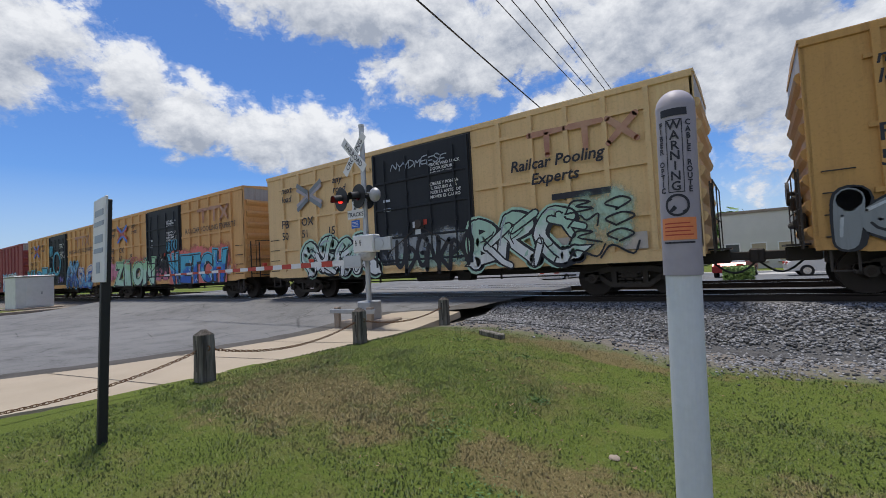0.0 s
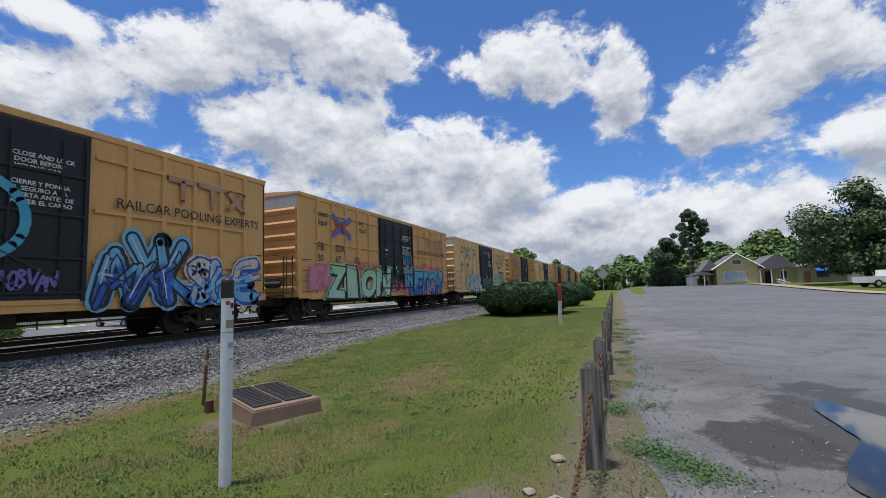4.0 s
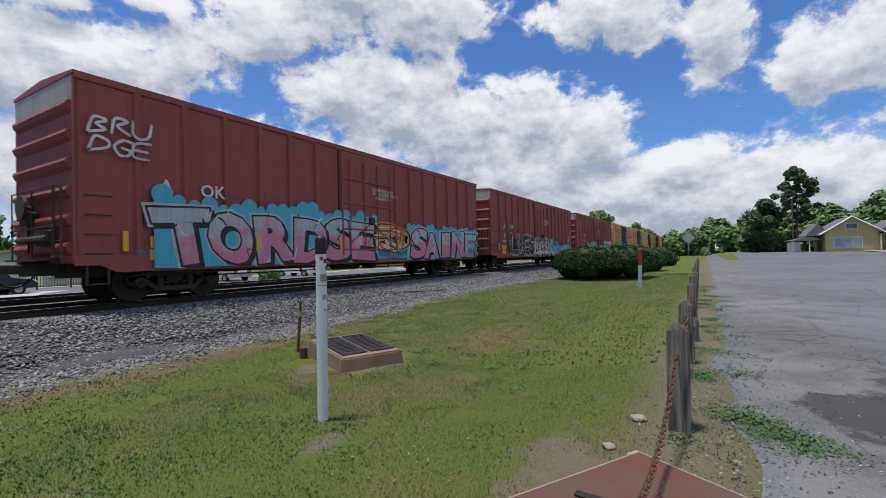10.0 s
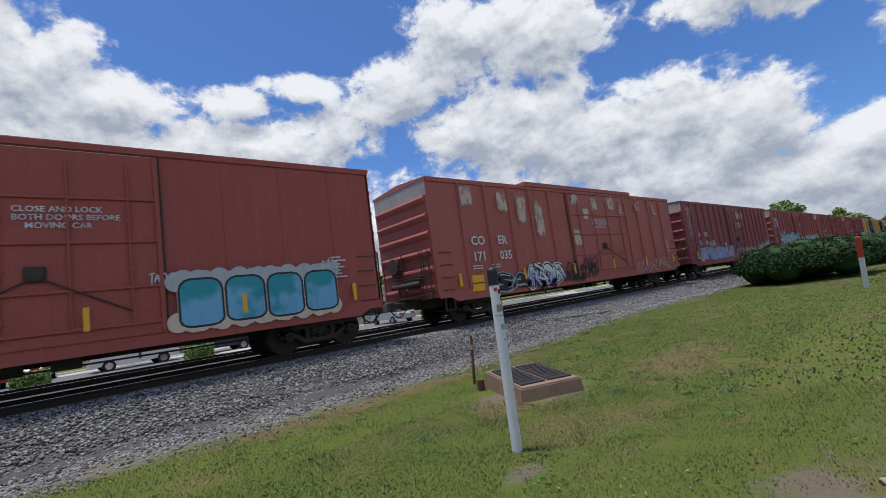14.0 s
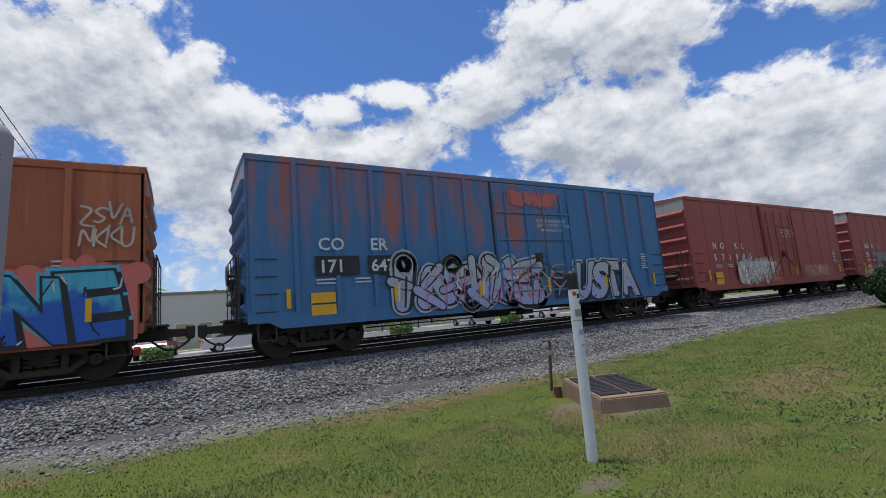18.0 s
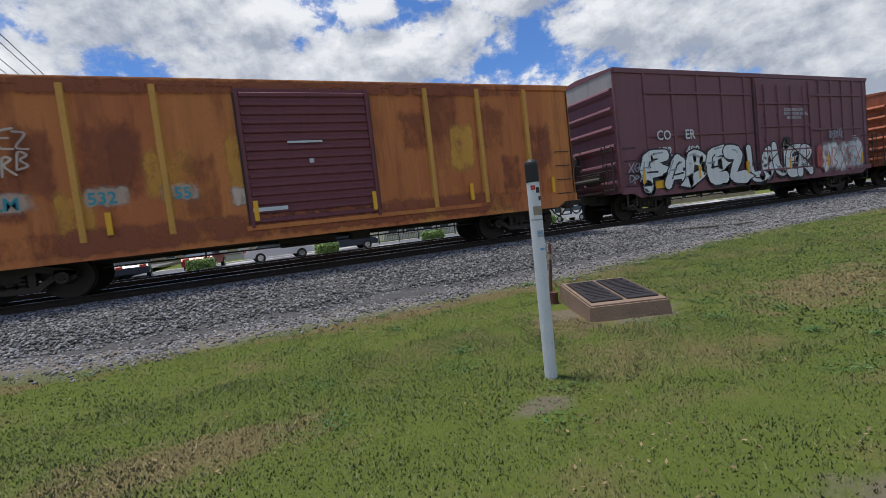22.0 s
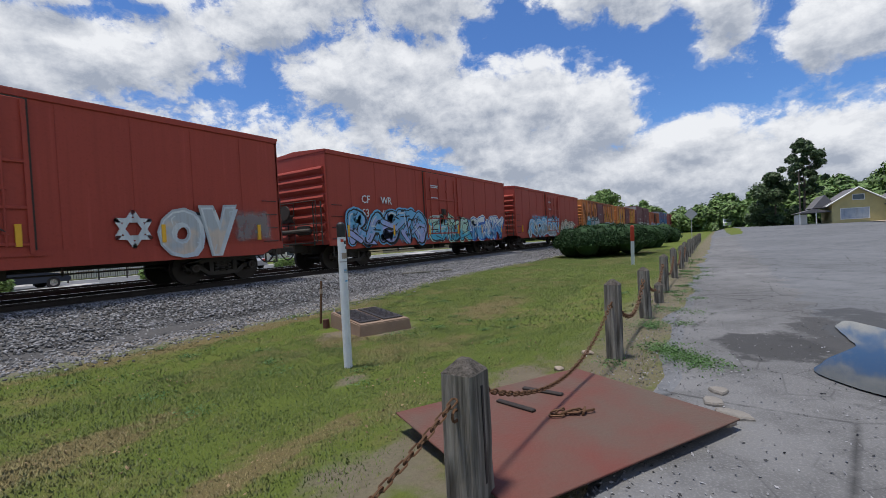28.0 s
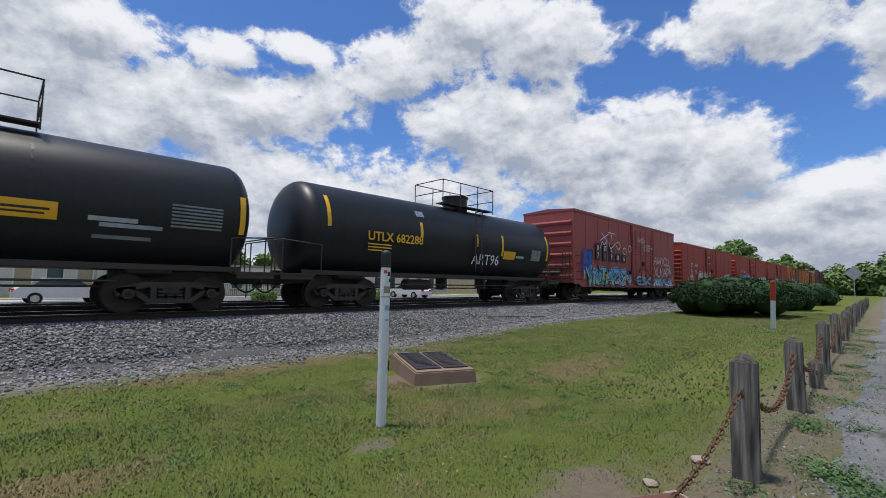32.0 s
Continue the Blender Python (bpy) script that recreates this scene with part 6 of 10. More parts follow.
    cyl(bm, (-half - 0.24, 0.45, 2.25), (-half - 0.02, 0.45, 2.25), 0.05, seg=8)
    part("brake_wheel", bm, M["iron"], car)
    bm = B()
    box(bm, -half - 0.22, 0.2, 1.85, -half - 0.02, 0.7, 2.15, 0.03)
    box(bm, -half - 0.2, -0.75, 1.35, -half - 0.02, -0.1, 1.7, 0.03)
    cyl(bm, (-half - 0.2, -0.9, 1.5), (-half - 0.2, 0.75, 1.5), 0.08, seg=10)
    cyl(bm, (-half - 0.12, 0.45, 1.2), (-half - 0.12, 0.45, 1.9), 0.02, seg=6)
    part("brake_housing", bm, M["iron"], car)
    for s in (-1, 1):
        bm = B()
        box(bm, min(s * half, s * (half + 0.42)), -0.9, 1.02, max(s * half, s * (half + 0.42)), 0.9, 1.06)
        part("crossover_step", bm, M["iron"], car)
        bm = B()
        for z in (1.75, 2.6):
            cyl(bm, (s * (half + 0.2), -1.2, z), (s * (half + 0.2), 1.2, z), 0.016, seg=6)
        for q in (-1.2, 0, 1.2):
            cyl(bm, (s * (half + 0.2), q, 1.05), (s * (half + 0.2), q, 2.6), 0.016, seg=6)
        part("end_handrail", bm, M["iron"], car)
    tc = half - (1.72 if L < 17 else 2.35)
    running_gear(car, (-tc, tc))
    # yellow reflector strips along the sill
    def strip_y():
        bm = B()
        box(bm, -0.05, -0.05, 0, 0.05, 0, 0.46)
        return bm
    for k in range(6 if bars else 0):
        x = -half + 0.9 + k * (L - 1.8) / 5
        put("reflector", strip_y, M["yellow"], car, pose(x, -SIDE - 0.08, 1.2))
    return car, L


def prism_x(bm, pts, x0, x1):
    a = [bm.verts.new((x0, y, z)) for y, z in pts]
    b = [bm.verts.new((x1, y, z)) for y, z in pts]
    fs = [bm.faces.new(a), bm.faces.new(b[::-1])]
    for i in range(len(pts)):
        fs.append(bm.faces.new((a[i], b[i], b[(i + 1) % len(pts)], a[(i + 1) % len(pts)])))
    bmesh.ops.recalc_face_normals(bm, faces=fs)


def prism_z(bm, pts, z0, z1):
    a = [bm.verts.new((x, y, z0)) for x, y in pts]
    b = [bm.verts.new((x, y, z1)) for x, y in pts]
    fs = [bm.faces.new(a), bm.faces.new(b[::-1])]
    for i in range(len(pts)):
        fs.append(bm.faces.new((a[i], b[i], b[(i + 1) % len(pts)], a[(i + 1) % len(pts)])))
    bmesh.ops.recalc_face_normals(bm, faces=fs)


def door_mesh(x0, x1, H, style):
    bm = B()
    y = -SIDE
    top = H - 0.2
    box(bm, x0, y - (0.075 if style == "plug" else 0.05), 1.02, x1, y + 0.01, top, 0.012)
    return bm


def door_ribs(door, x0, x1, H, style, mat):
    """Raised ribs, rails and edge strips on a door."""
    y = -SIDE
    top = H - 0.2
    if style == "slats":
        for i in range(15):
            z = 1.2 + (top - 1.35) * i / 14
            bm = B()
            box(bm, x0 + 0.08, y - 0.095, z - 0.055, x1 - 0.08, y - 0.045, z + 0.055, 0.02)
            part("door_slat", bm, mat, door)
        edges, d = (x0, x1 - 0.08), 0.11
    else:
        for z in (1.25, 2.0, 2.95, 3.85):
            if z < top - 0.4:
                bm = B()
                box(bm, x0 + 0.04, y - 0.125, z - 0.035, x1 - 0.04, y - 0.07, z + 0.035, 0.01)
                part("door_rail", bm, mat, door)
        edges, d = (x0 + 0.02, x1 - 0.1), 0.13
    for x in edges:
        bm = B()
        box(bm, x, y - d, 1.05, x + 0.08, y - 0.045, top - 0.02)
        part("door_stile", bm, mat, door)


def plate(car, x, z, w, h, mat, y=None, name="placard", label=""):
    bm = B()
    yy = -SIDE - 0.066 if y is None else y
    box(bm, x - w / 2, yy - 0.006, z - h / 2, x + w / 2, yy, z + h / 2)
    return part(name, bm, M[mat], car, label)


def data_block(car, x, z, rows, w, mat, h=0.045, gap=0.10, seed=2):
    """Small stencilled lines too fine to read, as bars."""
    rng = random.Random(seed)
    bm = B()
    for i in range(rows):
        ww = w * rng.uniform(0.55, 1.0)
        box(bm, x, -SIDE - 0.07, z - i * gap, x + ww, -SIDE - 0.064, z - i * gap + h)
    tagged(part("stencil", bm, M[mat], car), kind="stuff")


TY = -SIDE - 0.089
TRAIN = []


def tan_car(sf, sr, number, body, door_text, gset, label):
    car, L = boxcar(sf, sr, 5.06, body, label, door=(6.15, 3.85), doormat="blackdoor", style="grid", toppanel="roofmetal", ends=7, roofmat=body, sill=0.84)
    h = -L / 2
    # crossed double stripes as plain shapes
    faint = body == "tan_light"
    for mat, off, lift in (("pinkgrey" if faint else "red", -0.06, 0.0), ("g_grey" if faint else "blue", 0.10, 0.002)):
        for sx in (-1, 1):
            for sz in (-1, 1):
                bm = B()
                a = (h + 2.75 + sx * 0.06, 3.97 + sz * (0.05 + off * 0.7))
                b = (h + 2.75 + sx * 0.72, 3.97 + sz * (0.40 + off))
                d = Vector((b[0] - a[0], b[1] - a[1])).normalized() * 0.085
                q = [(a[0] - d.y, a[1] + d.x), (a[0] + d.y, a[1] - d.x), (b[0] + d.y, b[1] - d.x), (b[0] - d.y, b[1] + d.x)]
                bm.faces.new([bm.verts.new((u, -SIDE - 0.0885 - lift - 0.0005 * (sx + sz), w)) for u, w in q])
                part("emblem_stripe", bm, M[mat], car)
    lettering("next\nload", 0.36, M["ink"], car, h + 1.05, -SIDE - 0.089, 4.25, bold=0.006, shear=0.2)
    lettering("any\nroad", 0.36, M["ink"], car, h + 4.1, -SIDE - 0.089, 4.25, bold=0.006, shear=0.2)
    lettering("FB", 0.46, M["ink"], car, h + 1.0, -SIDE - 0.089, 2.84, bold=0.006)
    lettering("OX", 0.46, M["ink"], car, h + 2.25, -SIDE - 0.089, 2.84, bold=0.006)
    for i, t in enumerate(number.split()):
        lettering(t, 0.42, M["ink"], car, h + (1.0, 2.25, 3.75)[i], -SIDE - 0.089, 2.38, bold=0.005)
    for z, txt in ((4.1, door_text), (3.5, "CIERRE Y PONGA\nEL SEGURO A LA\nPUERTA ANTES DE\nMOVER EL CARRO")):
        lettering(txt, 0.135, M["white"], car, h + 8.55, -SIDE - 0.105, z, bold=0.002)
    for x, z, w, hh, mt in ((6.75, 3.25, 0.3, 0.08, "g_white"), (6.75, 2.95, 0.3, 0.1, "g_white"), (7.9, 2.35, 0.2, 0.2, "g_white"), (8.3, 2.4, 0.14, 0.16, "red"), (8.0, 2.1, 0.22, 0.2, "g_white")):
        plate(car, h + x, z, w, hh, mt, -SIDE - 0.101)
    bm = B()
    for a, b in (((11.9, 4.35), (12.9, 4.35)), ((12.4, 4.35), (12.4, 3.75)), ((13.0, 4.35), (13.8, 4.35)), ((13.4, 4.35), (13.4, 3.75)), ((13.95, 4.35), (14.6, 3.75)), ((14.6, 4.35), (13.95, 3.75))):
        p = [(h + a[0], a[1]), (h + (a[0] + b[0]) / 2, (a[1] + b[1]) / 2), (h + b[0], b[1])]
        strip(bm, p, 0.07, -SIDE - 0.089 - 0.0005 * len(bm.faces) / 10, random.Random(2))
    part("emblem", bm, M["faded_red"], car, "faded red emblem")
    if body == "tan_light":
        lettering("Railcar Pooling\n     Experts", 0.42, M["ink"], car, h + 11.3, -SIDE - 0.090, 3.45, bold=0.008, shear=0.2)
        plate(car, h + 13.2, 2.62, 1.5, 0.16, "ink", -SIDE - 0.090)
    else:
        lettering("RAILCAR POOLING EXPERTS", 0.36, M["ink"], car, h + 10.6, -SIDE - 0.090, 3.3, bold=0.002)
    for x in (4.9, 12.6, 14.4):
        plate(car, h + x, 1.35, 0.55, 0.4, "g_cream", name="placard")
    for g in gset:
        graffiti(car, L, *g[:4], g[4], *g[5:9], seed=g[9], fat=g[10] if len(g) > 10 else 0.17)
    TRAIN.append(car)
    return car


CLOSE = "CLOSE AND LOCK\n DOOR BEFORE\n MOVING CAR"
carA = tan_car(0.8, -15.0, "50 51 15", "tan_light", CLOSE, [
    (2.3, 6.1, 0.75, 2.25, "OSOR", "g_white", "g_black", None, "g_mint", 3), (10.0, 12.9, 0.85, 2.4, "BRC", "g_white", "g_black", None, "g_mint", 4, 0.14)],
    "pale tan boxcar with a black door and white graffiti")
wash(carA, 15.8, 6.2, 10.2, 0.85, 2.3, "g_silver", 0.75, 1.4)
wash(carA, 15.8, 6.6, 10.6, 0.85, 1.6, "g_mint", 0.6, 1.1, -SIDE - 0.1095)
wash(carA, 15.8, 12.7, 14.6, 0.9, 2.9, "g_mint", 0.9, 0.9)
scrawl(carA, 15.8, 12.8, 14.4, 0.95, 2.5, "g_black", 61, 0.025, 6)
scrawl(carA, 15.8, 7.0, 10.0, 0.9, 2.0, "g_black", 63, 0.07, 7)
scrawl(carA, 15.8, 7.0, 9.2, 4.15, 4.45, "g_silver", 62, 0.018, 9)
carB = tan_car(-16.85, -32.6, "50 67 75", "tan", CLOSE, [
    (1.6, 6.9, 0.8, 2.3, "ZION", "g_mint", "g_black", None, "g_green", 7, 0.22), (9.0, 14.2, 0.75, 2.25, "WETCH", "g_blue", "g_black", "g_coral", "g_cyan", 8, 0.2)],
    "tan boxcar with a black door, green and blue graffiti")
wash(carB, 15.75, 0.1, 2.6, 0.85, 2.5, "g_pink", 0.9, 0.8)
wash(carB, 15.75, 6.4, 9.0, 0.85, 1.9, "g_pink", 0.7, 1.5)
wash(carB, 15.75, 8.6, 15.6, 0.85, 2.9, "g_coral", 0.85, 0.8)
scrawl(carB, 15.75, 3.0, 6.0, 2.1, 2.5, "g_coral", 64, 0.03, 8)
scrawl(carB, 15.75, 8.6, 9.7, 2.5, 3.1, "g_cyan", 65, 0.03, 5)
scrawl(carB, 15.75, 7.2, 8.6, 1.3, 2.2, "g_black", 66, 0.05, 6)
carC = tan_car(-34.4, -50.0, "50 66 04", "tan", CLOSE, [
    (0.6, 6.6, 0.75, 2.4, "VASEK", "g_purple", "g_black", None, "g_cyan", 9, 0.2), (10.2, 12.6, 0.8, 2.6, "AXK", "g_blue", "g_black", None, "g_sky", 10, 0.13), (12.6, 15.0, 0.8, 2.2, "SLE", "g_sky", "g_blue", None, "g_cream", 11, 0.15)],
    "tan boxcar with a black door, purple and blue graffiti")
scrawl(carC, 15.6, 8.2, 9.4, 1.3, 1.75, "g_purple", 67, 0.03, 7)
scrawl(carC, 15.6, 6.4, 7.2, 1.5, 2.2, "g_cyan", 68, 0.05, 4)
scrawl(carC, 15.6, 6.3, 7.0, 3.4, 4.1, "g_cyan", 69, 0.08, 2)
bm = B()
for i in range(26):
    a0, a1 = i / 26 * math.tau, (i + 1.15) / 26 * math.tau
    strip(bm, [(0.2 + 0.82 * math.cos(a0), 2.75 + 0.82 * math.sin(a0)), (0.2 + 0.82 * math.cos((a0 + a1) / 2), 2.75 + 0.82 * math.sin((a0 + a1) / 2)), (0.2 + 0.82 * math.cos(a1), 2.75 + 0.82 * math.sin(a1))], 0.09, -SIDE - 0.135 - i * 0.0002, random.Random(1))
part("graffiti_ring", bm, M["g_cyan"], carC)
carZ = tan_car(18.45, 2.65, "50 55 20", "tan_dark", CLOSE, [(0.5, 4.5, 0.8, 2.0, "KINK", "g_grey", "g_black", None, None, 12), (9.9, 14.0, 0.8, 1.9, "TREND", "g_sky", "g_black", None, "g_white", 13)],
               "dirty tan boxcar with a black door and sprayed tags")


def maroon_car(sf, sr, number, body, gset, label, tags=(), mark=("A", "OK"), door=(7.8, 3.3), posts=17, H=5.02, toppanel="roofmetal", doormat=None, style="posts"):
    car, L = boxcar(sf, sr, H, body, label, door=door, style=style, posts=posts, ends=6, doormat=doormat, toppanel=toppanel, roofmat=body, bars=1)
    h = -L / 2
    if mark[0] == "spaced":
        for i, t in enumerate(mark[1]):
            lettering(t, 0.42, M["g_white"], car, h + 1.5 + (i + (i > 1)) * 0.62, TY, 2.62, bold=0.006)
        for i, t in enumerate(number):
            lettering(t, 0.42, M["g_white"], car, h + 1.5 + i * 0.62, TY, 2.08, bold=0.006)
    elif mark[0] == "pairs":
        for i, (t, q) in enumerate(zip(mark[1].split(), (number[:2], number[2:4], number[4:]))):
            lettering(t, 0.46, M["g_white"], car, h + 1.5 + i * 1.15, TY, 2.62, bold=0.008)
            lettering(q, 0.46, M["g_white"], car, h + 1.5 + i * 1.15, TY, 2.05, bold=0.008)
    elif mark[0] == "plates":
        # staggered black squares with one or two stencilled characters each
        for i, t in enumerate(("5", "0\n7", "K\n1", "L\n9", "0", "6")):
            x, z = h + 1.7 + i * 0.88, 2.55
            tall = 1.0 if len(t) > 1 else 0.55
            plate(car, x, z + (tall - 0.55) / 2, 0.55, tall, "g_black", -SIDE - 0.086)
            lettering(t, 0.44, M["g_white"], car, x - 0.14, -SIDE - 0.095, z - 0.16 + (0.46 if tall > 0.6 else 0), bold=0.008)
    else:
        two = number[2:4] if mark[0] == "A" else number[3:]
        lettering(mark[0], 0.46, M["g_white"], car, h + 1.65, TY - 0.006, 2.62, bold=0.008)
        lettering(mark[1], 0.46, M["g_white"], car, h + 2.65 + (0.4 if mark[0] != "A" else 0), TY - 0.006, 2.62, bold=0.008)
        lettering(number[:2] if mark[0] == "A" else number[:3], 0.46, M["g_white"], car, h + 1.65, TY - 0.006, 2.05, bold=0.008)
        lettering(two, 0.46, M["g_white"], car, h + 2.65 + (0.4 if mark[0] != "A" else 0), TY - 0.006, 2.05, bold=0.008)
        if mark[0] == "A":
            lettering(number[4:], 0.46, M["g_white"], car, h + 4.0, TY - 0.006, 2.05, bold=0.008)
    data_block(car, h + 1.6, 1.85, 2, 0.5, "g_white", 0.04, 0.09)
    data_block(car, h + 2.6, 1.85, 2, 0.5, "g_white", 0.04, 0.09, 5)
    plate(car, h + 1.75, 1.42, 0.62, 0.26, "yellow")
    plate(car, h + 1.75, 1.12, 0.62, 0.26, "yellow")
    lettering("CLOSE AND LOCK\nBOTH DOORS BEFORE\n    MOVING CAR", 0.16, M["g_white"], car, h + door[0] + 1.75, -SIDE - 0.11, 3.55, bold=0.002)
    data_block(car, L / 2 - 1.5, 2.4, 7, 0.45, "g_white", 0.035, 0.09, 8)
    for g in gset:
        graffiti(car, L, *g[:4], g[4], *g[5:9], seed=g[9], fat=g[10] if len(g) > 10 else 0.17)
    for tg in tags:
        scrawl(car, L, *tg)
    TRAIN.append(car)
    return car


carD = maroon_car(-51.95, -71.1, "111031", "maroon", [(4.0, 9.0, 0.75, 2.1, "MATSO", "g_sky", "g_black", None, "g_mint", 21, 0.15), (13.2, 17.4, 0.75, 2.2, "WHTE", "g_purple", "g_black", "g_sky", "g_white", 22, 0.15)],
                  "maroon ribbed boxcar with teal and white graffiti along the sill", [(0.1, 1.6, 3.2, 4.3, "g_lilac", 16, 0.025, 7), (10.6, 12.0, 1.2, 1.9, "g_white", 17, 0.018, 7)])
wash(carD, 19.15, 1.4, 10.4, 0.8, 1.55, "g_sky", 0.85, 0.7)
wash(carD, 19.15, 9.2, 13.0, 0.9, 1.9, "g_black", 0.6, 1.6)
carE = maroon_car(-73.2, -91.65, "111073", "maroon", [(2.8, 7.4, 0.7, 2.3, "LVES", "g_black", "g_cream", None, None, 23, 0.12), (7.6, 12.0, 0.7, 2.1, "RASK", "g_white", "g_black", None, "g_mint", 24, 0.16), (12.1, 17.9, 0.7, 1.75, "DOMSEA", "g_white", "g_black", None, "g_cyan", 25, 0.15)],
                  "maroon ribbed boxcar covered low with white, mint and black graffiti", [(11.0, 13.5, 1.0, 2.0, "g_cyan", 18, 0.06, 6)])
wash(carE, 18.45, 2.0, 7.8, 0.8, 2.2, "g_black", 0.8, 1.0)
wash(carE, 18.45, 9.0, 13.4, 0.8, 1.9, "g_teal", 0.7, 1.3)
carF = maroon_car(-93.65, -112.55, "111054", "maroon", [(1.7, 9.6, 0.75, 2.35, "TORDSE", "g_pink", "g_black", "g_cyan", "g_silver", 26, 0.2), (12.0, 18.2, 0.8, 2.15, "SAINE", "g_pink", "g_black", "g_cyan", "g_silver", 27, 0.2), (9.7, 11.9, 1.15, 2.2, "ED", "g_cream", "g_black", None, "g_orange", 54, 0.16)],
                  "maroon ribbed boxcar with large pink and blue graffiti", [(0.2, 1.4, 3.3, 4.2, "g_white", 3, 0.03, 6), (17.4, 18.6, 1.0, 1.8, "g_cyan", 19, 0.06, 3)])
wash(carF, 18.9, 0.3, 18.6, 0.8, 1.35, "g_cyan", 0.9, 0.9)
wash(carF, 18.9, 9.4, 12.4, 0.85, 1.9, "g_teal", 0.7, 1.4, -SIDE - 0.1095)
carG = maroon_car(-114.6, -133.15, "111052", "maroon2", [(14.6, 17.6, 0.85, 1.95, "ARSE", "g_cream", "g_black", None, "g_silver", 28, 0.15)],
                  "dark maroon ribbed boxcar with scattered silver tags", [(0.1, 0.9, 2.6, 4.7, "g_white", 5, 0.018, 9), (9.9, 11.4, 3.9, 4.5, "g_white", 6, 0.02, 8), (13.2, 14.6, 0.9, 1.7, "g_grey", 20, 0.03, 6)])
wash(carG, 18.55, 0.2, 9.4, 0.8, 2.1, "g_lilac", 0.75, 1.1)
wash(carG, 18.55, 7.4, 14.6, 0.8, 1.9, "g_silver", 0.5, 2.2)
wash(carG, 18.55, 8.2, 13.6, 0.8, 1.5, "g_black", 0.6, 1.3, -SIDE - 0.1095)
lettering("HOME\nSHOP", 0.42, M["g_silver"], carG, -9.27 + 3.2, -SIDE - 0.125, 1.95, bold=0.008)
lettering("7", 0.95, M["g_silver"], carG, -9.27 + 6.2, -SIDE - 0.125, 1.45, bold=0.03)
carH = maroon_car(-135.2, -154.1, "171035", "oxide", [(4.6, 6.9, 0.62, 1.75, "MOB", "g_lilac", "g_black", None, "g_white", 30, 0.14), (2.6, 4.5, 0.7, 1.55, "SA", "g_black", "g_silver", None, None, 31, 0.17)],
                  "chalky oxide-red boxcar with peeling paint and twin doors", [(7.1, 9.6, 0.85, 1.75, "g_black", 24, 0.035, 9), (13.4, 17.4, 0.85, 1.5, "g_cream", 7, 0.02, 12)], mark=("CO", "ER"), door=(8.0, 5.2), posts=13)
for x, z0, z1 in ((1.3, 3.9, 4.9), (3.2, 3.7, 4.8), (4.3, 3.2, 4.8), (5.4, 2.6, 4.6), (8.2, 4.2, 4.9), (9.8, 3.9, 4.9), (11.4, 4.0, 4.9), (8.0, 2.2, 3.4), (9.0, 3.5, 4.3), (12.3, 3.8, 4.6), (14.2, 4.0, 4.8), (16.2, 3.8, 4.7)):
    wash(carH, 18.9, x, x + 0.75, z0, z1, "g_rose" if x > 12 else "g_cream", 0.8, 2.6)
wash(carH, 18.9, 2.4, 9.8, 0.8, 1.5, "g_black", 0.6, 1.2)
bm = B()
box(bm, -4.3, -SIDE - 0.09, 5.0, 4.6, SIDE + 0.05, 5.17)
part("raised_roof", bm, PT["oxide"], carH)
carI = maroon_car(-156.35, -172.75, "571983", "oxide2", [], "oxide-red boxcar with a blue bubble-letter graffiti panel", [(1.9, 3.6, 1.0, 1.5, "g_silver", 25, 0.02, 8), (4.8, 6.0, 1.2, 1.7, "g_silver", 26, 0.02, 8), (10.7, 11.2, 2.0, 2.25, "g_white", 27, 0.014, 5), (14.6, 15.1, 2.1, 2.4, "g_white", 28, 0.014, 5)], mark=("pairs", "NO K L"), door=(6.9, 4.1), style="smooth")
wash(carI, 16.4, 2.4, 6.9, 0.8, 2.7, "g_grey", 0.75, 0.7)
wash(carI, 16.4, 3.4, 6.6, 0.85, 1.9, "g_black", 0.8, 1.0, -SIDE - 0.1095)
wash(carI, 16.4, 0.4, 2.4, 0.8, 1.5, "g_cream", 0.5, 2.0)
plate(carI, -8.2 + 6.3, 1.95, 0.75, 0.5, "g_grey", -SIDE - 0.1)


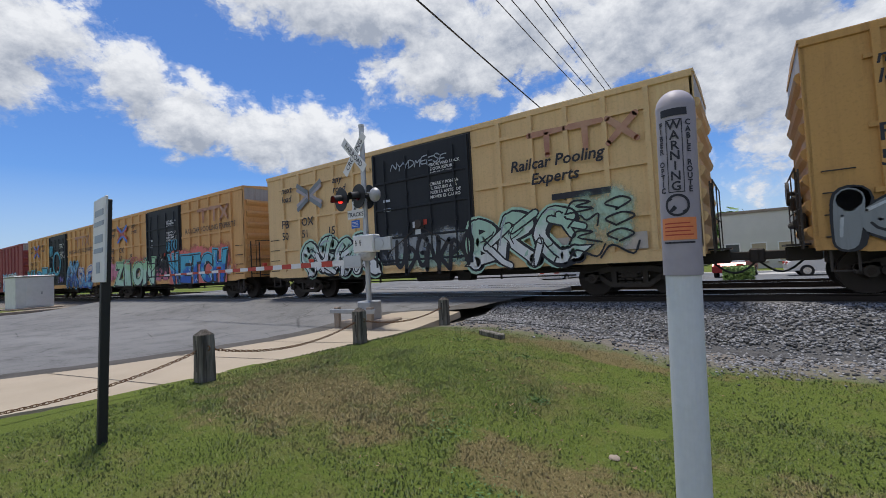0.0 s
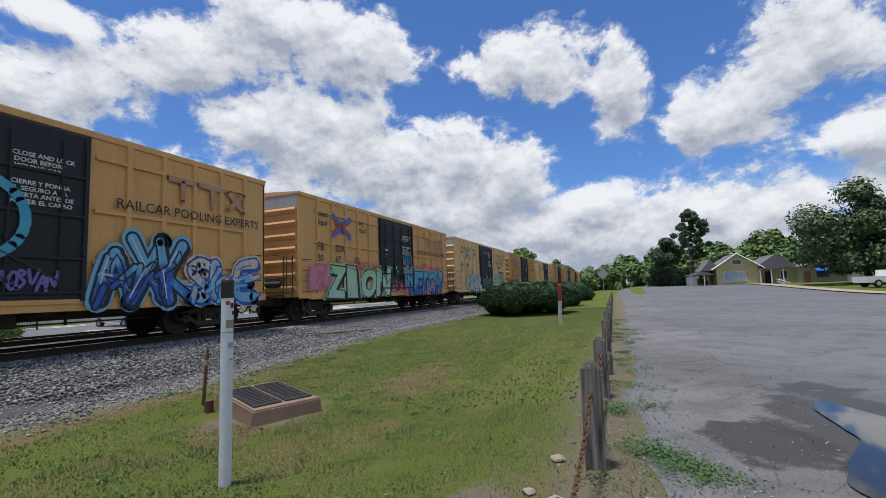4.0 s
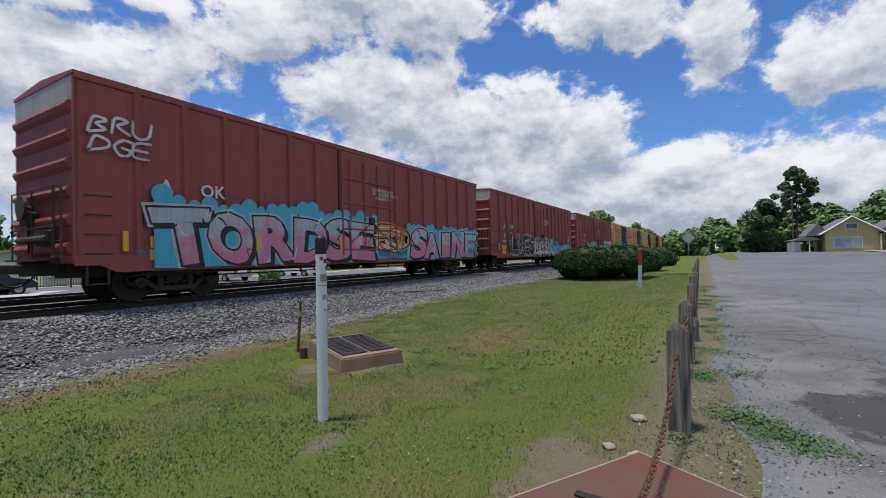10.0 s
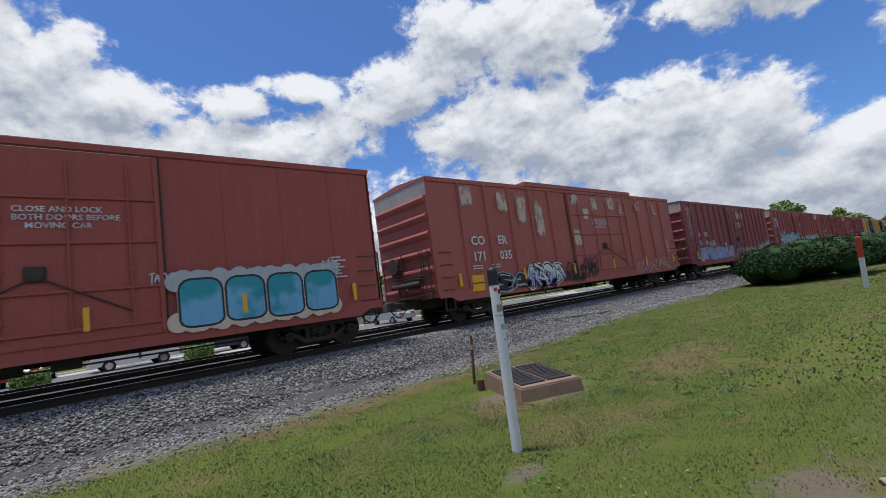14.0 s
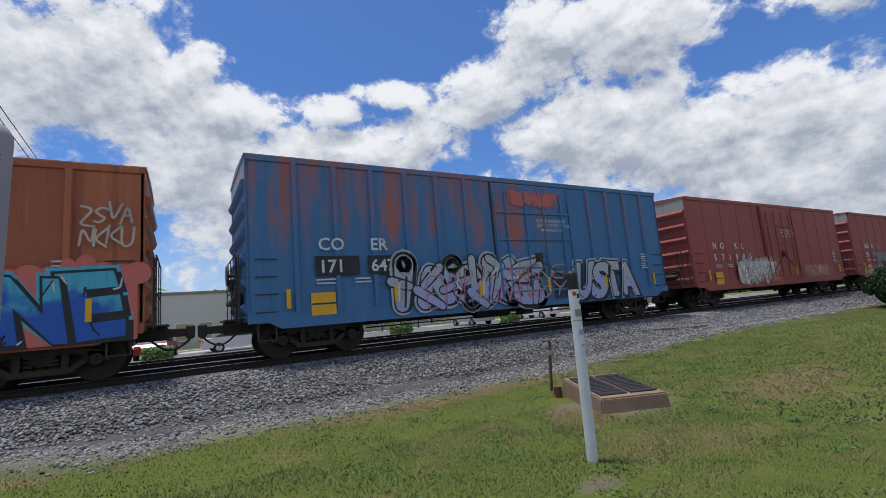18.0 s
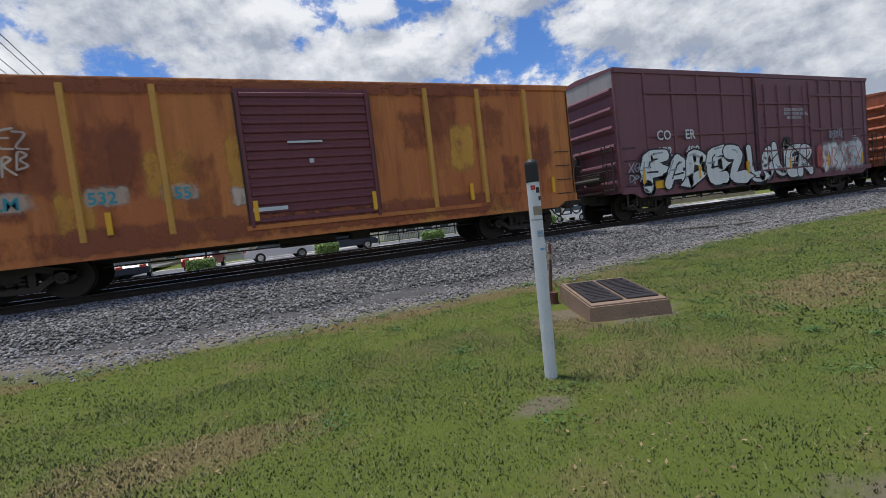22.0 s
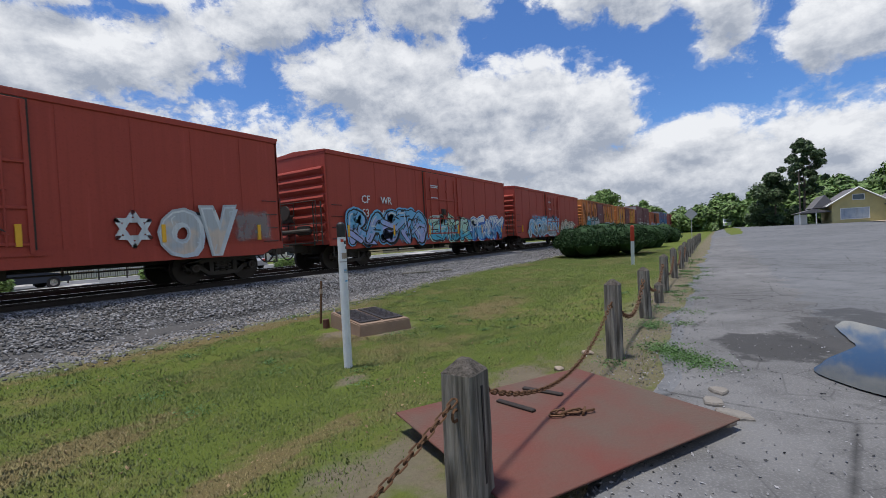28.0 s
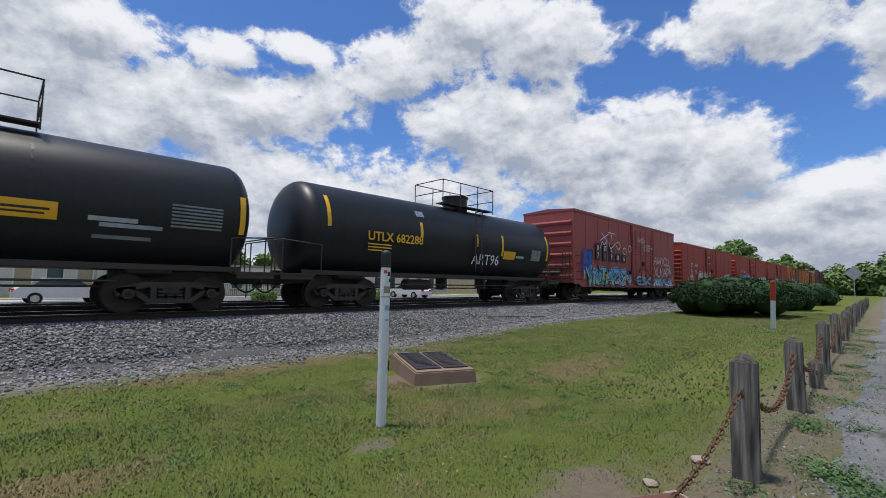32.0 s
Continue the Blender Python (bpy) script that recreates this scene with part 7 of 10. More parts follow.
def bubble_panel(car, L, xa, xb, za, zb):
    """Four rounded teal windows on a cream cloud, outlined in black."""
    h, w = -L / 2, (xb - xa) / 4
    bm, bo, bf = B(), B(), B()
    for k in range(26):
        a = k / 26
        disc(bm, h + xa + (xb - xa) * a, zb - 0.12 + 0.06 * math.sin(k * 2.3), 0.22, -SIDE - 0.112 - k * 0.00002, 14)
        disc(bm, h + xa + (xb - xa) * a, za + 0.2 + 0.05 * math.sin(k * 1.9), 0.22, -SIDE - 0.112 - k * 0.00002, 14)
    shard(bm, [(h + xa, za + 0.1), (h + xb, za + 0.1), (h + xb, zb - 0.1), (h + xa, zb - 0.1)], -SIDE - 0.1128)
    for k in range(4):
        x0, x1, z0, z1 = h + xa + w * k + 0.06, h + xa + w * (k + 1) - 0.06, za + 0.1 + 0.03 * (k % 2), zb - 0.1
        for b, g, d in ((bo, 0.05, 0.1145), (bf, 0.0, 0.116)):
            c = 0.22
            ring = []
            for cx, cz, a0 in ((x1 - c, z1 - c, 0), (x0 + c, z1 - c, 90), (x0 + c, z0 + c * 0.6, 180), (x1 - c, z0 + c * 0.6, 270)):
                ring += [(cx + (c + g) * math.cos(math.radians(a0 + q)), cz + (c * (0.6 if a0 > 90 else 1) + g) * math.sin(math.radians(a0 + q))) for q in (0, 30, 60, 90)]
            shard(b, ring, -SIDE - d)
    for nm, b, mt in (("graffiti_backing", bm, spray("g_cream", "g_silver", za, zb)), ("graffiti_outline", bo, M["g_black"]), ("graffiti_fill", bf, spray("g_sky", "g_teal", za, zb))):
        tagged(part(nm, b, mt, car), kind="stuff")


bubble_panel(carI, 16.4, 11.2, 15.0, 0.95, 2.15)
carJ = maroon_car(-175.0, -190.75, "571985", "oxide2", [(3.4, 6.2, 0.8, 1.7, "WAVY", "g_white", "g_rose", None, None, 34, 0.1)],
                  "oxide-red boxcar with white spiky graffiti", [(3.2, 6.6, 0.9, 2.2, "g_cream", 29, 0.035, 12)], mark=("spaced", "NOKL"), door=(6.4, 3.4), style="smooth")
wash(carJ, 15.75, 2.8, 7.8, 0.78, 2.3, "g_white", 0.9, 2.4)
wash(carJ, 15.75, 4.0, 8.2, 0.78, 1.5, "g_orange", 0.5, 2.0, -SIDE - 0.1095)
wash(carJ, 15.75, 9.6, 14.0, 0.85, 1.9, "g_rose", 0.6, 2.6)
carK = maroon_car(-192.95, -208.8, "171647", "blue", [(3.4, 8.9, 0.7, 2.35, "INOKE", "g_lilac", "g_black", None, "g_silver", 35, 0.19), (10.4, 13.9, 0.85, 2.1, "USTA", "g_lilac", "g_black", None, "g_silver", 36, 0.2)],
                  "patchy blue boxcar with orange rust and silver graffiti", [(7.6, 10.0, 1.0, 2.1, "g_rose", 30, 0.03, 9), (4.6, 8.4, 0.9, 2.1, "g_pink", 31, 0.02, 9)], mark=("CO", "ER"), door=(7.3, 3.4), posts=15)
plate(carK, -7.92 + 2.15, 2.22, 1.15, 0.5, "g_black", -SIDE - 0.0855)
plate(carK, -7.92 + 3.65, 2.22, 1.35, 0.5, "g_black", -SIDE - 0.0855)
wash(carK, 15.85, 7.5, 10.5, 3.95, 4.75, "g_coral", 0.85, 0.8)
wash(carK, 15.85, 9.2, 11.2, 0.8, 1.9, "g_black", 0.6, 1.6)
carL = maroon_car(-210.8, -226.6, "501550", "rust", [(0.4, 3.6, 0.65, 2.25, "MYK", "g_teal", "g_black", "g_coral", "g_lilac", 37, 0.2), (3.6, 10.6, 0.65, 2.1, "DANCEA", "g_teal", "g_black", "g_coral", "g_lilac", 38, 0.21), (10.9, 15.5, 0.7, 2.15, "SCENE", "g_blue", "g_black", "g_coral", "g_cyan", 39, 0.2)],
                  "rusty brown boxcar with long teal, purple and coral graffiti", [(14.7, 15.6, 2.7, 3.6, "g_cream", 32, 0.022, 8)], mark=("FC", "RD"), door=(6.3, 3.3), posts=13, H=4.47, toppanel="rust", doormat="rustdoor")
wash(carL, 15.8, 10.6, 15.7, 0.78, 1.35, "g_blue", 0.95, 0.6)
for x, z in ((6.5, 4.0), (6.5, 3.3), (6.6, 2.6), (8.1, 3.6), (8.0, 2.9)):
    wash(carL, 15.8, x, x + 1.6, z - 0.35, z + 0.1, "g_rose", 0.35, 2.4)
carM = maroon_car(-228.6, -244.0, "172499", "purple", [(0.9, 6.2, 0.65, 2.3, "FADEZ", "g_white", "g_black", None, None, 40, 0.18), (6.4, 10.6, 0.7, 2.25, "LOUER", "g_white", "g_black", None, None, 41, 0.18)],
                  "dark plum boxcar with silver and white block graffiti", [(0.2, 0.9, 1.2, 1.9, "g_silver", 33, 0.02, 6), (11.9, 13.0, 2.35, 2.75, "g_silver", 34, 0.02, 8)], mark=("CO", "ER"), door=(7.1, 3.6), style="panels")
for x in (11.2, 11.9, 12.6, 13.3):
    wash(carM, 15.4, x, x + 1.5, 0.75, 2.45, "g_white", 0.9, 0.5, -SIDE - 0.109 - 0.0004 * x)
scrawl(carM, 15.4, 11.4, 14.4, 1.0, 2.1, "g_coral", 36, 0.02, 5)
wash(carM, 15.4, 10.9, 11.7, 0.9, 2.3, "g_coral", 0.7, 1.0)
lettering("HELP", 0.3, M["ink"], carM, -7.7 + 6.55, -SIDE - 0.128, 1.45, bold=0.006, shear=0.2)
lettering("THE\nEND", 0.24, M["ink"], carM, -7.7 + 9.75, -SIDE - 0.128, 1.5, bold=0.005, shear=0.2)


def ochre_car(sf, sr, label, gset, tags, postmat="ochre_post"):
    car, L = boxcar(sf, sr, 4.40, "ochre", label, door=(6.3, 3.05), doormat="plumdoor", style="posts", posts=11, ends=9, roofmat="ochre", doorstyle="slats", toppanel="ochre", bars=1, postmat=postmat)
    for g in gset:
        graffiti(car, L, *g[:4], g[4], *g[5:9], seed=g[9], fat=g[10] if len(g) > 10 else 0.17)
    for tg in tags:
        scrawl(car, L, *tg)
    h = -L / 2
    rng = random.Random(int(-sf))
    x = 0.1
    while x < L - 1.2:
        if not 6.0 < x < 9.4:
            z = rng.uniform(1.0, 2.6)
            wash(car, L, x, x + rng.uniform(0.8, 1.3), z, z + rng.uniform(1.2, 2.2), rng.choice(("g_rust", "g_rust", "g_amber")), rng.uniform(0.5, 0.85), rng.uniform(0.9, 2.0), -SIDE - 0.012 - 0.0004 * x)
        x += rng.uniform(0.45, 0.9)
    wash(car, L, 0.1, L - 0.1, 4.0, 4.42, "g_rust", 0.8, 1.2, -SIDE - 0.047)
    wash(car, L, 0.1, L - 0.1, 0.7, 1.5, "g_rust", 0.8, 1.5, -SIDE - 0.053)
    plate(car, h + 6.75, 1.45, 0.75, 0.09, "g_white", -SIDE - 0.12)
    plate(car, h + 7.8, 2.5, 0.1, 0.1, "g_white", -SIDE - 0.12)
    plate(car, h + 7.7, 2.95, 0.8, 0.05, "g_white", -SIDE - 0.12)
    TRAIN.append(car)
    return car, h


carN, h = ochre_car(-245.95, -261.6, "rusty ochre boxcar with a plum corrugated door", [], [(1.2, 2.6, 2.5, 3.4, "g_cream", 8, 0.02, 12)])
for x, w in ((2.0, 1.2), (3.7, 0.95), (5.0, 0.95)):
    wash(carN, 15.65, x - w / 2, x + w / 2, 1.72, 2.25, "g_cream", 0.6, 1.4, -SIDE - 0.022)
for x, t in ((1.65, "ALM"), (3.35, "532"), (4.7, "155")):
    lettering(t, 0.34, M["g_teal"], carN, h + x, -SIDE - 0.024, 1.85, bold=0.006)
wash(carN, 15.65, 5.9, 6.6, 1.5, 2.1, "g_cream", 0.9, 2.5, -SIDE - 0.02)
carO, h = ochre_car(-263.5, -279.95, "rusty ochre boxcar with grey and green graffiti", [
    (3.0, 7.4, 0.75, 2.25, "AUER", "g_grey", "g_black", None, "g_silver", 43, 0.2), (10.3, 15.3, 0.8, 2.0, "TSEME", "g_mint", "g_black", None, "g_silver", 44, 0.17)], [(0.9, 2.4, 0.9, 2.0, "g_teal", 4, 0.06, 4)], "ochre")
wash(carO, 16.45, 0.3, 7.6, 0.8, 2.9, "g_teal", 0.75, 0.9)
wash(carO, 16.45, 10.0, 15.8, 0.8, 2.3, "g_teal", 0.8, 0.9)
wash(carO, 16.45, 2.9, 7.6, 0.8, 1.5, "g_black", 0.6, 1.1, -SIDE - 0.1095)
for x, w, t in ((2.0, 1.3, "ALM"), (3.9, 1.3, "531"), (5.6, 1.3, "392")):
    plate(carO, h + x, 2.42, w, 0.5, "g_grey" if t == "ALM" else "g_black", -SIDE - 0.128)
    lettering(t, 0.44, M["g_white"], carO, h + x - 0.5, -SIDE - 0.1375, 2.27, bold=0.008)


def red_car(sf, sr, number, label, gset, tags=(), stars=0):
    car, L = boxcar(sf, sr, 4.45, "red", label, door=(6.3, 3.2), style="smooth", ends=8, roofmat="red", toppanel="red", bars=1)
    h = -L / 2
    if number:
        lettering("CF", 0.44, M["g_white"], car, h + 1.75, TY, 2.55, bold=0.006)
        lettering("WR", 0.44, M["g_white"], car, h + 2.95, TY, 2.55, bold=0.006)
        lettering(number[:2], 0.44, M["g_white"], car, h + 1.75, TY, 2.0, bold=0.006)
        lettering(number[2:], 0.44, M["g_white"], car, h + 2.95, TY, 2.0, bold=0.006)
    for x, z in ((6.75, 3.6), (6.75, 3.0), (6.9, 2.1)):
        data_block(car, h + x, z, 2, 0.7, "g_white", 0.045, 0.08)
        for o in car.children:
            if o.name.startswith("stencil") and o.location.y == 0:
                o.location.y = -0.045
    for g in gset:
        graffiti(car, L, *g[:4], g[4], *g[5:9], seed=g[9], fat=g[10] if len(g) > 10 else 0.17)
    for tg in tags:
        scrawl(car, L, *tg)
    for x in ((2.0, 11.35) if stars else ()):
        bm = B()
        for k in range(2):
            p = [(h + x + 0.42 * math.cos(math.pi / 2 + k * math.pi + i * math.tau / 3), 1.55 + 0.42 * math.sin(math.pi / 2 + k * math.pi + i * math.tau / 3)) for i in range(4)]
            for a, b in zip(p, p[1:]):
                strip(bm, [a, ((a[0] + b[0]) / 2, (a[1] + b[1]) / 2), b], 0.05, TY - 0.001 * k, random.Random(1))
        part("graffiti_star", bm, M["g_white"], car)
    plate(car, L / 2 - 2.6, 1.75, 0.75, 0.5, "g_black")
    plate(car, L / 2 - 2.6, 1.75, 0.55, 0.32, "g_silver", -SIDE - 0.073)
    TRAIN.append(car)
    return car


carP = red_car(-281.85, -298.1, "", "red boxcar with white and black wild graffiti", [(2.4, 9.4, 0.75, 2.2, "ROBEN", "g_grey", "g_white", None, "g_sky", 45, 0.13), (10.0, 14.2, 0.75, 2.05, "ASMR", "g_mint", "g_black", None, "g_cream", 46, 0.15)])
wash(carP, 16.25, 1.5, 10.0, 0.78, 1.9, "g_black", 0.6, 1.1)
wash(carP, 16.25, 2.0, 10.6, 1.6, 2.6, "g_sky", 0.55, 1.6, -SIDE - 0.1095)
wash(carP, 16.25, 9.6, 14.8, 0.78, 2.2, "g_cream", 0.8, 1.0)
carQ = red_car(-300.0, -315.85, "5340", "red boxcar with blue graffiti along its whole length", [(1.0, 6.2, 0.7, 2.3, "RASTO", "g_lilac", "g_black", None, "g_sky", 47, 0.17), (6.6, 10.6, 0.7, 2.1, "EHUR", "g_cyan", "g_black", None, "g_mint", 48, 0.16), (10.7, 15.2, 0.7, 2.1, "SEATY", "g_sky", "g_blue", None, "g_white", 55, 0.16)])
wash(carQ, 15.85, 0.6, 15.5, 0.78, 2.2, "g_sky", 0.75, 1.0)
carR = red_car(-317.95, -333.65, "7092", "red boxcar with pale graffiti and painted stars", [(3.8, 7.9, 0.65, 2.1, "EVAI", "g_silver", "g_black", None, "g_cream", 49, 0.16), (12.0, 13.9, 0.75, 2.05, "OV", "g_cream", "g_white", None, "g_silver", 50, 0.22)], stars=1)
wash(carR, 15.7, 3.4, 8.0, 0.8, 1.7, "g_silver", 0.6, 1.4)
wash(carR, 15.7, 13.8, 15.4, 1.0, 2.2, "g_grey", 0.6, 1.6)
carS = maroon_car(-335.65, -351.2, "571906", "oxide2", [(1.2, 4.4, 0.75, 1.85, "INTA", "g_green", "g_black", None, "g_sky", 51, 0.15), (4.4, 7.0, 0.75, 1.8, "ZEN", "g_silver", "g_black", None, "g_sky", 56, 0.14), (8.0, 10.4, 0.7, 1.5, "ESK", "g_sky", "g_black", None, None, 52, 0.12), (11.0, 14.6, 0.72, 1.4, "REALE", "g_white", "g_black", None, "g_sky", 53, 0.16)],
                  "oxide-red boxcar with green graffiti and thin white scrawls", [(2.7, 4.6, 2.9, 4.0, "g_white", 14, 0.03, 5), (10.9, 13.9, 1.5, 3.0, "g_white", 15, 0.03, 10), (8.2, 9.4, 3.7, 4.1, "g_white", 35, 0.015, 7)], mark=("plates", "50 K1L906"), door=(7.4, 3.5), style="smooth", H=4.95, toppanel="oxide2")
wash(carS, 15.55, 0.3, 6.4, 0.78, 2.0, "g_green", 0.9, 0.6)
wash(carS, 15.55, 0.5, 2.0, 0.9, 3.2, "g_blue", 0.75, 1.0)
wash(carS, 15.55, 6.0, 15.0, 0.78, 1.5, "g_black", 0.55, 1.2)
for x, z, r in ((5.2, 3.3, 0.28), (6.1, 3.0, 0.26), (6.9, 3.2, 0.24), (13.9, 2.2, 0.16), (14.2, 1.9, 0.14)):
    bm = B()
    strip(bm, smooth_line([(x - 7.775 + r * math.cos(a), z + r * 0.9 * math.sin(a)) for a in (2.6, 1.6, 0.6, -0.4, -1.4, -2.4, -3.2)]), 0.03, -SIDE - 0.127, random.Random(3))
    tagged(part("graffiti_tag", bm, M["g_white"], carS), kind="stuff")


def tank_car(s_front, s_rear, label, marks):
    """A black tank on a stub frame, with manway platform, ladder and end handrails."""
    L = s_front - s_rear
    car = thing("tank_car", pose((s_front + s_rear) / 2, TRACK_Y, RAIL_TOP), label, "tank car", "cars of the freight train")
    R, zc = 1.52, 2.52
    half = L / 2
    bm = B()
    seg = 40
    prof = [(-half, 0.0)]
    for i in range(1, 9):
        a = i / 8 * math.pi / 2
        prof.append((-half + 0.62 * (1 - math.cos(a)), R * math.sin(a) ** 0.62))
    prof += [(half - (p[0] + half), p[1]) for p in prof[:0:-1]][0:] + [(half, 0.0)]
    prof = sorted(set((round(a, 4), round(b, 4)) for a, b in prof))
    rings = []
    for x, r in prof:
        rings.append([bm.verts.new((x, r * math.cos(k / seg * math.tau), zc + r * math.sin(k / seg * math.tau))) for k in range(seg)] if r > 1e-3 else [bm.verts.new((x, 0, zc))])
    for a, b in zip(rings, rings[1:]):
        for k in range(seg):
            va = [a[k % len(a)], a[(k + 1) % seg % len(a)]] if len(a) > 1 else [a[0]]
            vb = [b[(k + 1) % seg], b[k]] if len(b) > 1 else [b[0]]
            try:
                bm.faces.new(va + vb)
            except ValueError:
                pass
    bmesh.ops.recalc_face_normals(bm, faces=bm.faces)
    part("tank_shell", bm, PT["tank"], car, "rounded black steel shell", True)
    for x in (-half + 0.64, -2.6, 2.6, half - 0.64):
        bm = B()
        cyl(bm, (x - 0.02, 0, zc), (x + 0.02, 0, zc), R + 0.006, seg=40, caps=False)
        part("weld_band", bm, PT["tank"], car)
    for s in (-1, 1):
        bm = B()
        box(bm, s * (half - 2.3) - 0.5, -0.7, 0.9, s * (half - 2.3) + 0.5, 0.7, 1.25, 0.05)
        box(bm, min(s * (half - 3.0), s * (half + 0.55)), -0.3, 0.72, max(s * (half - 3.0), s * (half + 0.55)), 0.3, 1.02, 0.02)
        box(bm, s * half - 0.55, -1.45, 0.98, s * half + 0.55, 1.45, 1.04)
        for y in (-1.42, 1.36):
            box(bm, s * half - 0.5, y, 0.86, s * half + 0.5, y + 0.06, 1.0)
        part("end_frame", bm, M["iron"], car)
        for y in (-1.35, -0.9, 0.9, 1.35):
            bm = B()
            cyl(bm, (s * (half + 0.45), y, 1.02), (s * (half + 0.45), y, 2.0), 0.02, seg=6)
            part("handrail_post", bm, M["iron"], car)
        bm = B()
        cyl(bm, (s * (half + 0.45), -1.35, 2.0), (s * (half + 0.45), 1.35, 2.0), 0.02, seg=6)
        part("handrail", bm, M["iron"], car)
        bm = B()
        cyl(bm, (s * (half + 0.45), -1.35, 2.0), (s * (half - 0.7), -1.5, 1.9), 0.02, seg=6)
        part("handrail", bm, M["iron"], car)
        bm = B()
        cyl(bm, (s * (half - 0.7), -1.5, 1.9), (s * (half - 0.7), -1.5, 1.0), 0.02, seg=6)
        part("handrail_post", bm, M["iron"], car)
        put("coupler", coupler_mesh, M["iron"], car, pose(s * (half + 0.3), 0, 0.85, 0, 0, 0 if s > 0 else 180))
        put("air_hose", hose_mesh, M["black"], car, pose(s * (half + 0.3), 0, 0.85, 0, 0, 0 if s > 0 else 180))
    for y in (-1.12, 1.0):
        bm = B()
        box(bm, -half + 0.3, y, 1.02, half - 0.3, y + 0.12, 1.16, 0.01)
        part("side_sill", bm, M["iron"], car)
    PX = 1.1
    bm = B()
    box(bm, PX - 1.6, -0.85, zc + R + 0.02, PX + 1.6, -0.45, zc + R + 0.06)
    box(bm, PX - 1.6, 0.45, zc + R + 0.02, PX + 1.6, 0.85, zc + R + 0.06)
    part("platform", bm, M["iron"], car)
    for y in (-0.85, 0.85):
        for x in (PX - 1.6, PX - 0.55, PX + 0.55, PX + 1.6):
            bm = B()
            cyl(bm, (x, y, zc + R - 0.1), (x, y, zc + R + 1.0), 0.02, seg=6)
            part("railing_post", bm, M["iron"], car)
        for x0, x1 in ((PX - 1.6, PX + 1.6),):
            bm = B()
            cyl(bm, (x0, y, zc + R + 1.0), (x1, y, zc + R + 1.0), 0.02, seg=6)
            part("railing_rail", bm, M["iron"], car)
    for x in (PX - 1.6, PX + 1.6):
        for z in (0.5, 1.0):
            bm = B()
            cyl(bm, (x, -0.85, zc + R + z), (x, 0.85, zc + R + z), 0.02, seg=6)
            part("railing_rail", bm, M["iron"], car)
    bm = B()
    cyl(bm, (PX, 0, zc + R - 0.1), (PX, 0, zc + R + 0.5), 0.55, seg=20)
    cyl(bm, (PX, 0, zc + R + 0.5), (PX, 0, zc + R + 0.56), 0.6, seg=20)
    part("manway_dome", bm, PT["tank"], car)
    put("side_ladder", lambda: rung_ladder(2.6, 8, 0.4), M["iron"], car, pose(0.9, -1.58, 1.3))
    bm = B()
    for z, y in ((0.62, -0.5), (0.75, -1.0)):
        cyl(bm, (-half + 3, y, z), (half - 3, y, z), 0.025, seg=6)
    cyl(bm, (-2.2, -0.55, 0.75), (-1.0, -0.55, 0.75), 0.2, seg=12)
    for x in (-3.2, -0.4, 2.0):
        box(bm, x - 0.05, -1.0, 0.6, x + 0.05, -0.45, 1.05)
    cyl(bm, (0.2, 0, 0.55), (0.2, 0, 1.1), 0.16, seg=10)
    part("brake_gear", bm, M["iron"], car)
    tc = half - 1.9
    running_gear(car, (-tc, tc))

    def on_shell(x, z):
        a = math.asin(max(-1, min(1, (z - zc) / R)))
        return -R * math.cos(a) - 0.012, math.degrees(a)
    for x, z, w, hh, mat in marks:
        y, a = on_shell(x, z)
        bm = B()
        n = 5
        for i in range(n):
            z0, z1 = z - hh / 2 + hh * i / n, z - hh / 2 + hh * (i + 1) / n
            ya, yb = on_shell(x, z0)[0], on_shell(x, z1)[0]
            bm.faces.new([bm.verts.new(q) for q in ((x - w / 2, ya, z0), (x + w / 2, ya, z0), (x + w / 2, yb, z1), (x - w / 2, yb, z1))])
        part("reflector" if mat == "yellow" and w < 0.3 else "placard", bm, M[mat], car)
    TRAIN.append(car)
    return car, on_shell


YB = [(-6.0, 3.0, 0.13, 1.0, "yellow"), (-2.2, 2.75, 0.13, 0.55, "yellow"), (0.9, 2.6, 0.1, 0.5, "yellow"), (2.6, 2.5, 0.13, 0.9, "yellow"), (6.2, 2.6, 0.13, 1.2, "yellow"),
      (3.15, 2.1, 0.85, 0.36, "yellow"), (3.95, 2.06, 0.6, 0.1, "g_silver"), (5.2, 2.2, 0.75, 0.5, "g_grey"), (-2.15, 3.35, 0.4, 0.22, "g_grey")]
carT, osf = tank_car(-352.95, -366.8, "black tank car with yellow reflector bars and stencilled numbers", YB)
y, a = osf(-3.0, 2.25)
lettering("UTLX 682288", 0.42, M["yellow"], carT, -4.6, y - 0.05, 2.2, bold=0.008)
data_block(carT, -4.6, 2.05, 3, 1.0, "yellow", 0.04, 0.1)
for o in carT.children:
    if o.name.startswith("stencil"):
        o.location.y = 0.12
lettering("ART96", 0.62, M["g_white"], carT, 0.5, -1.51, 1.62, shear=0.25)
YB2 = [(1.97, 2.62, 0.13, 0.45, "yellow"), (2.45, 2.17, 1.2, 0.36, "yellow"), (2.45, 2.19, 0.95, 0.05, "g_black"), (2.45, 2.1, 0.8, 0.04, "g_black"), (4.0, 2.1, 0.9, 0.1, "g_silver"), (4.35, 1.98, 1.2, 0.09, "g_silver"), (4.2, 1.72, 1.1, 0.08, "g_grey"), (6.75, 2.5, 0.14, 1.0, "yellow"), (-5.5, 2.8, 0.13, 1.0, "yellow"), (-1.5, 2.8, 0.13, 0.6, "yellow")]
YB2 += [(5.68, 2.58 - k * 0.085, 1.15, 0.045, "g_grey") for k in range(7)]
carU, osf = tank_car(-368.0, -382.4, "black tank car with a yellow placard and scratched tag", YB2)
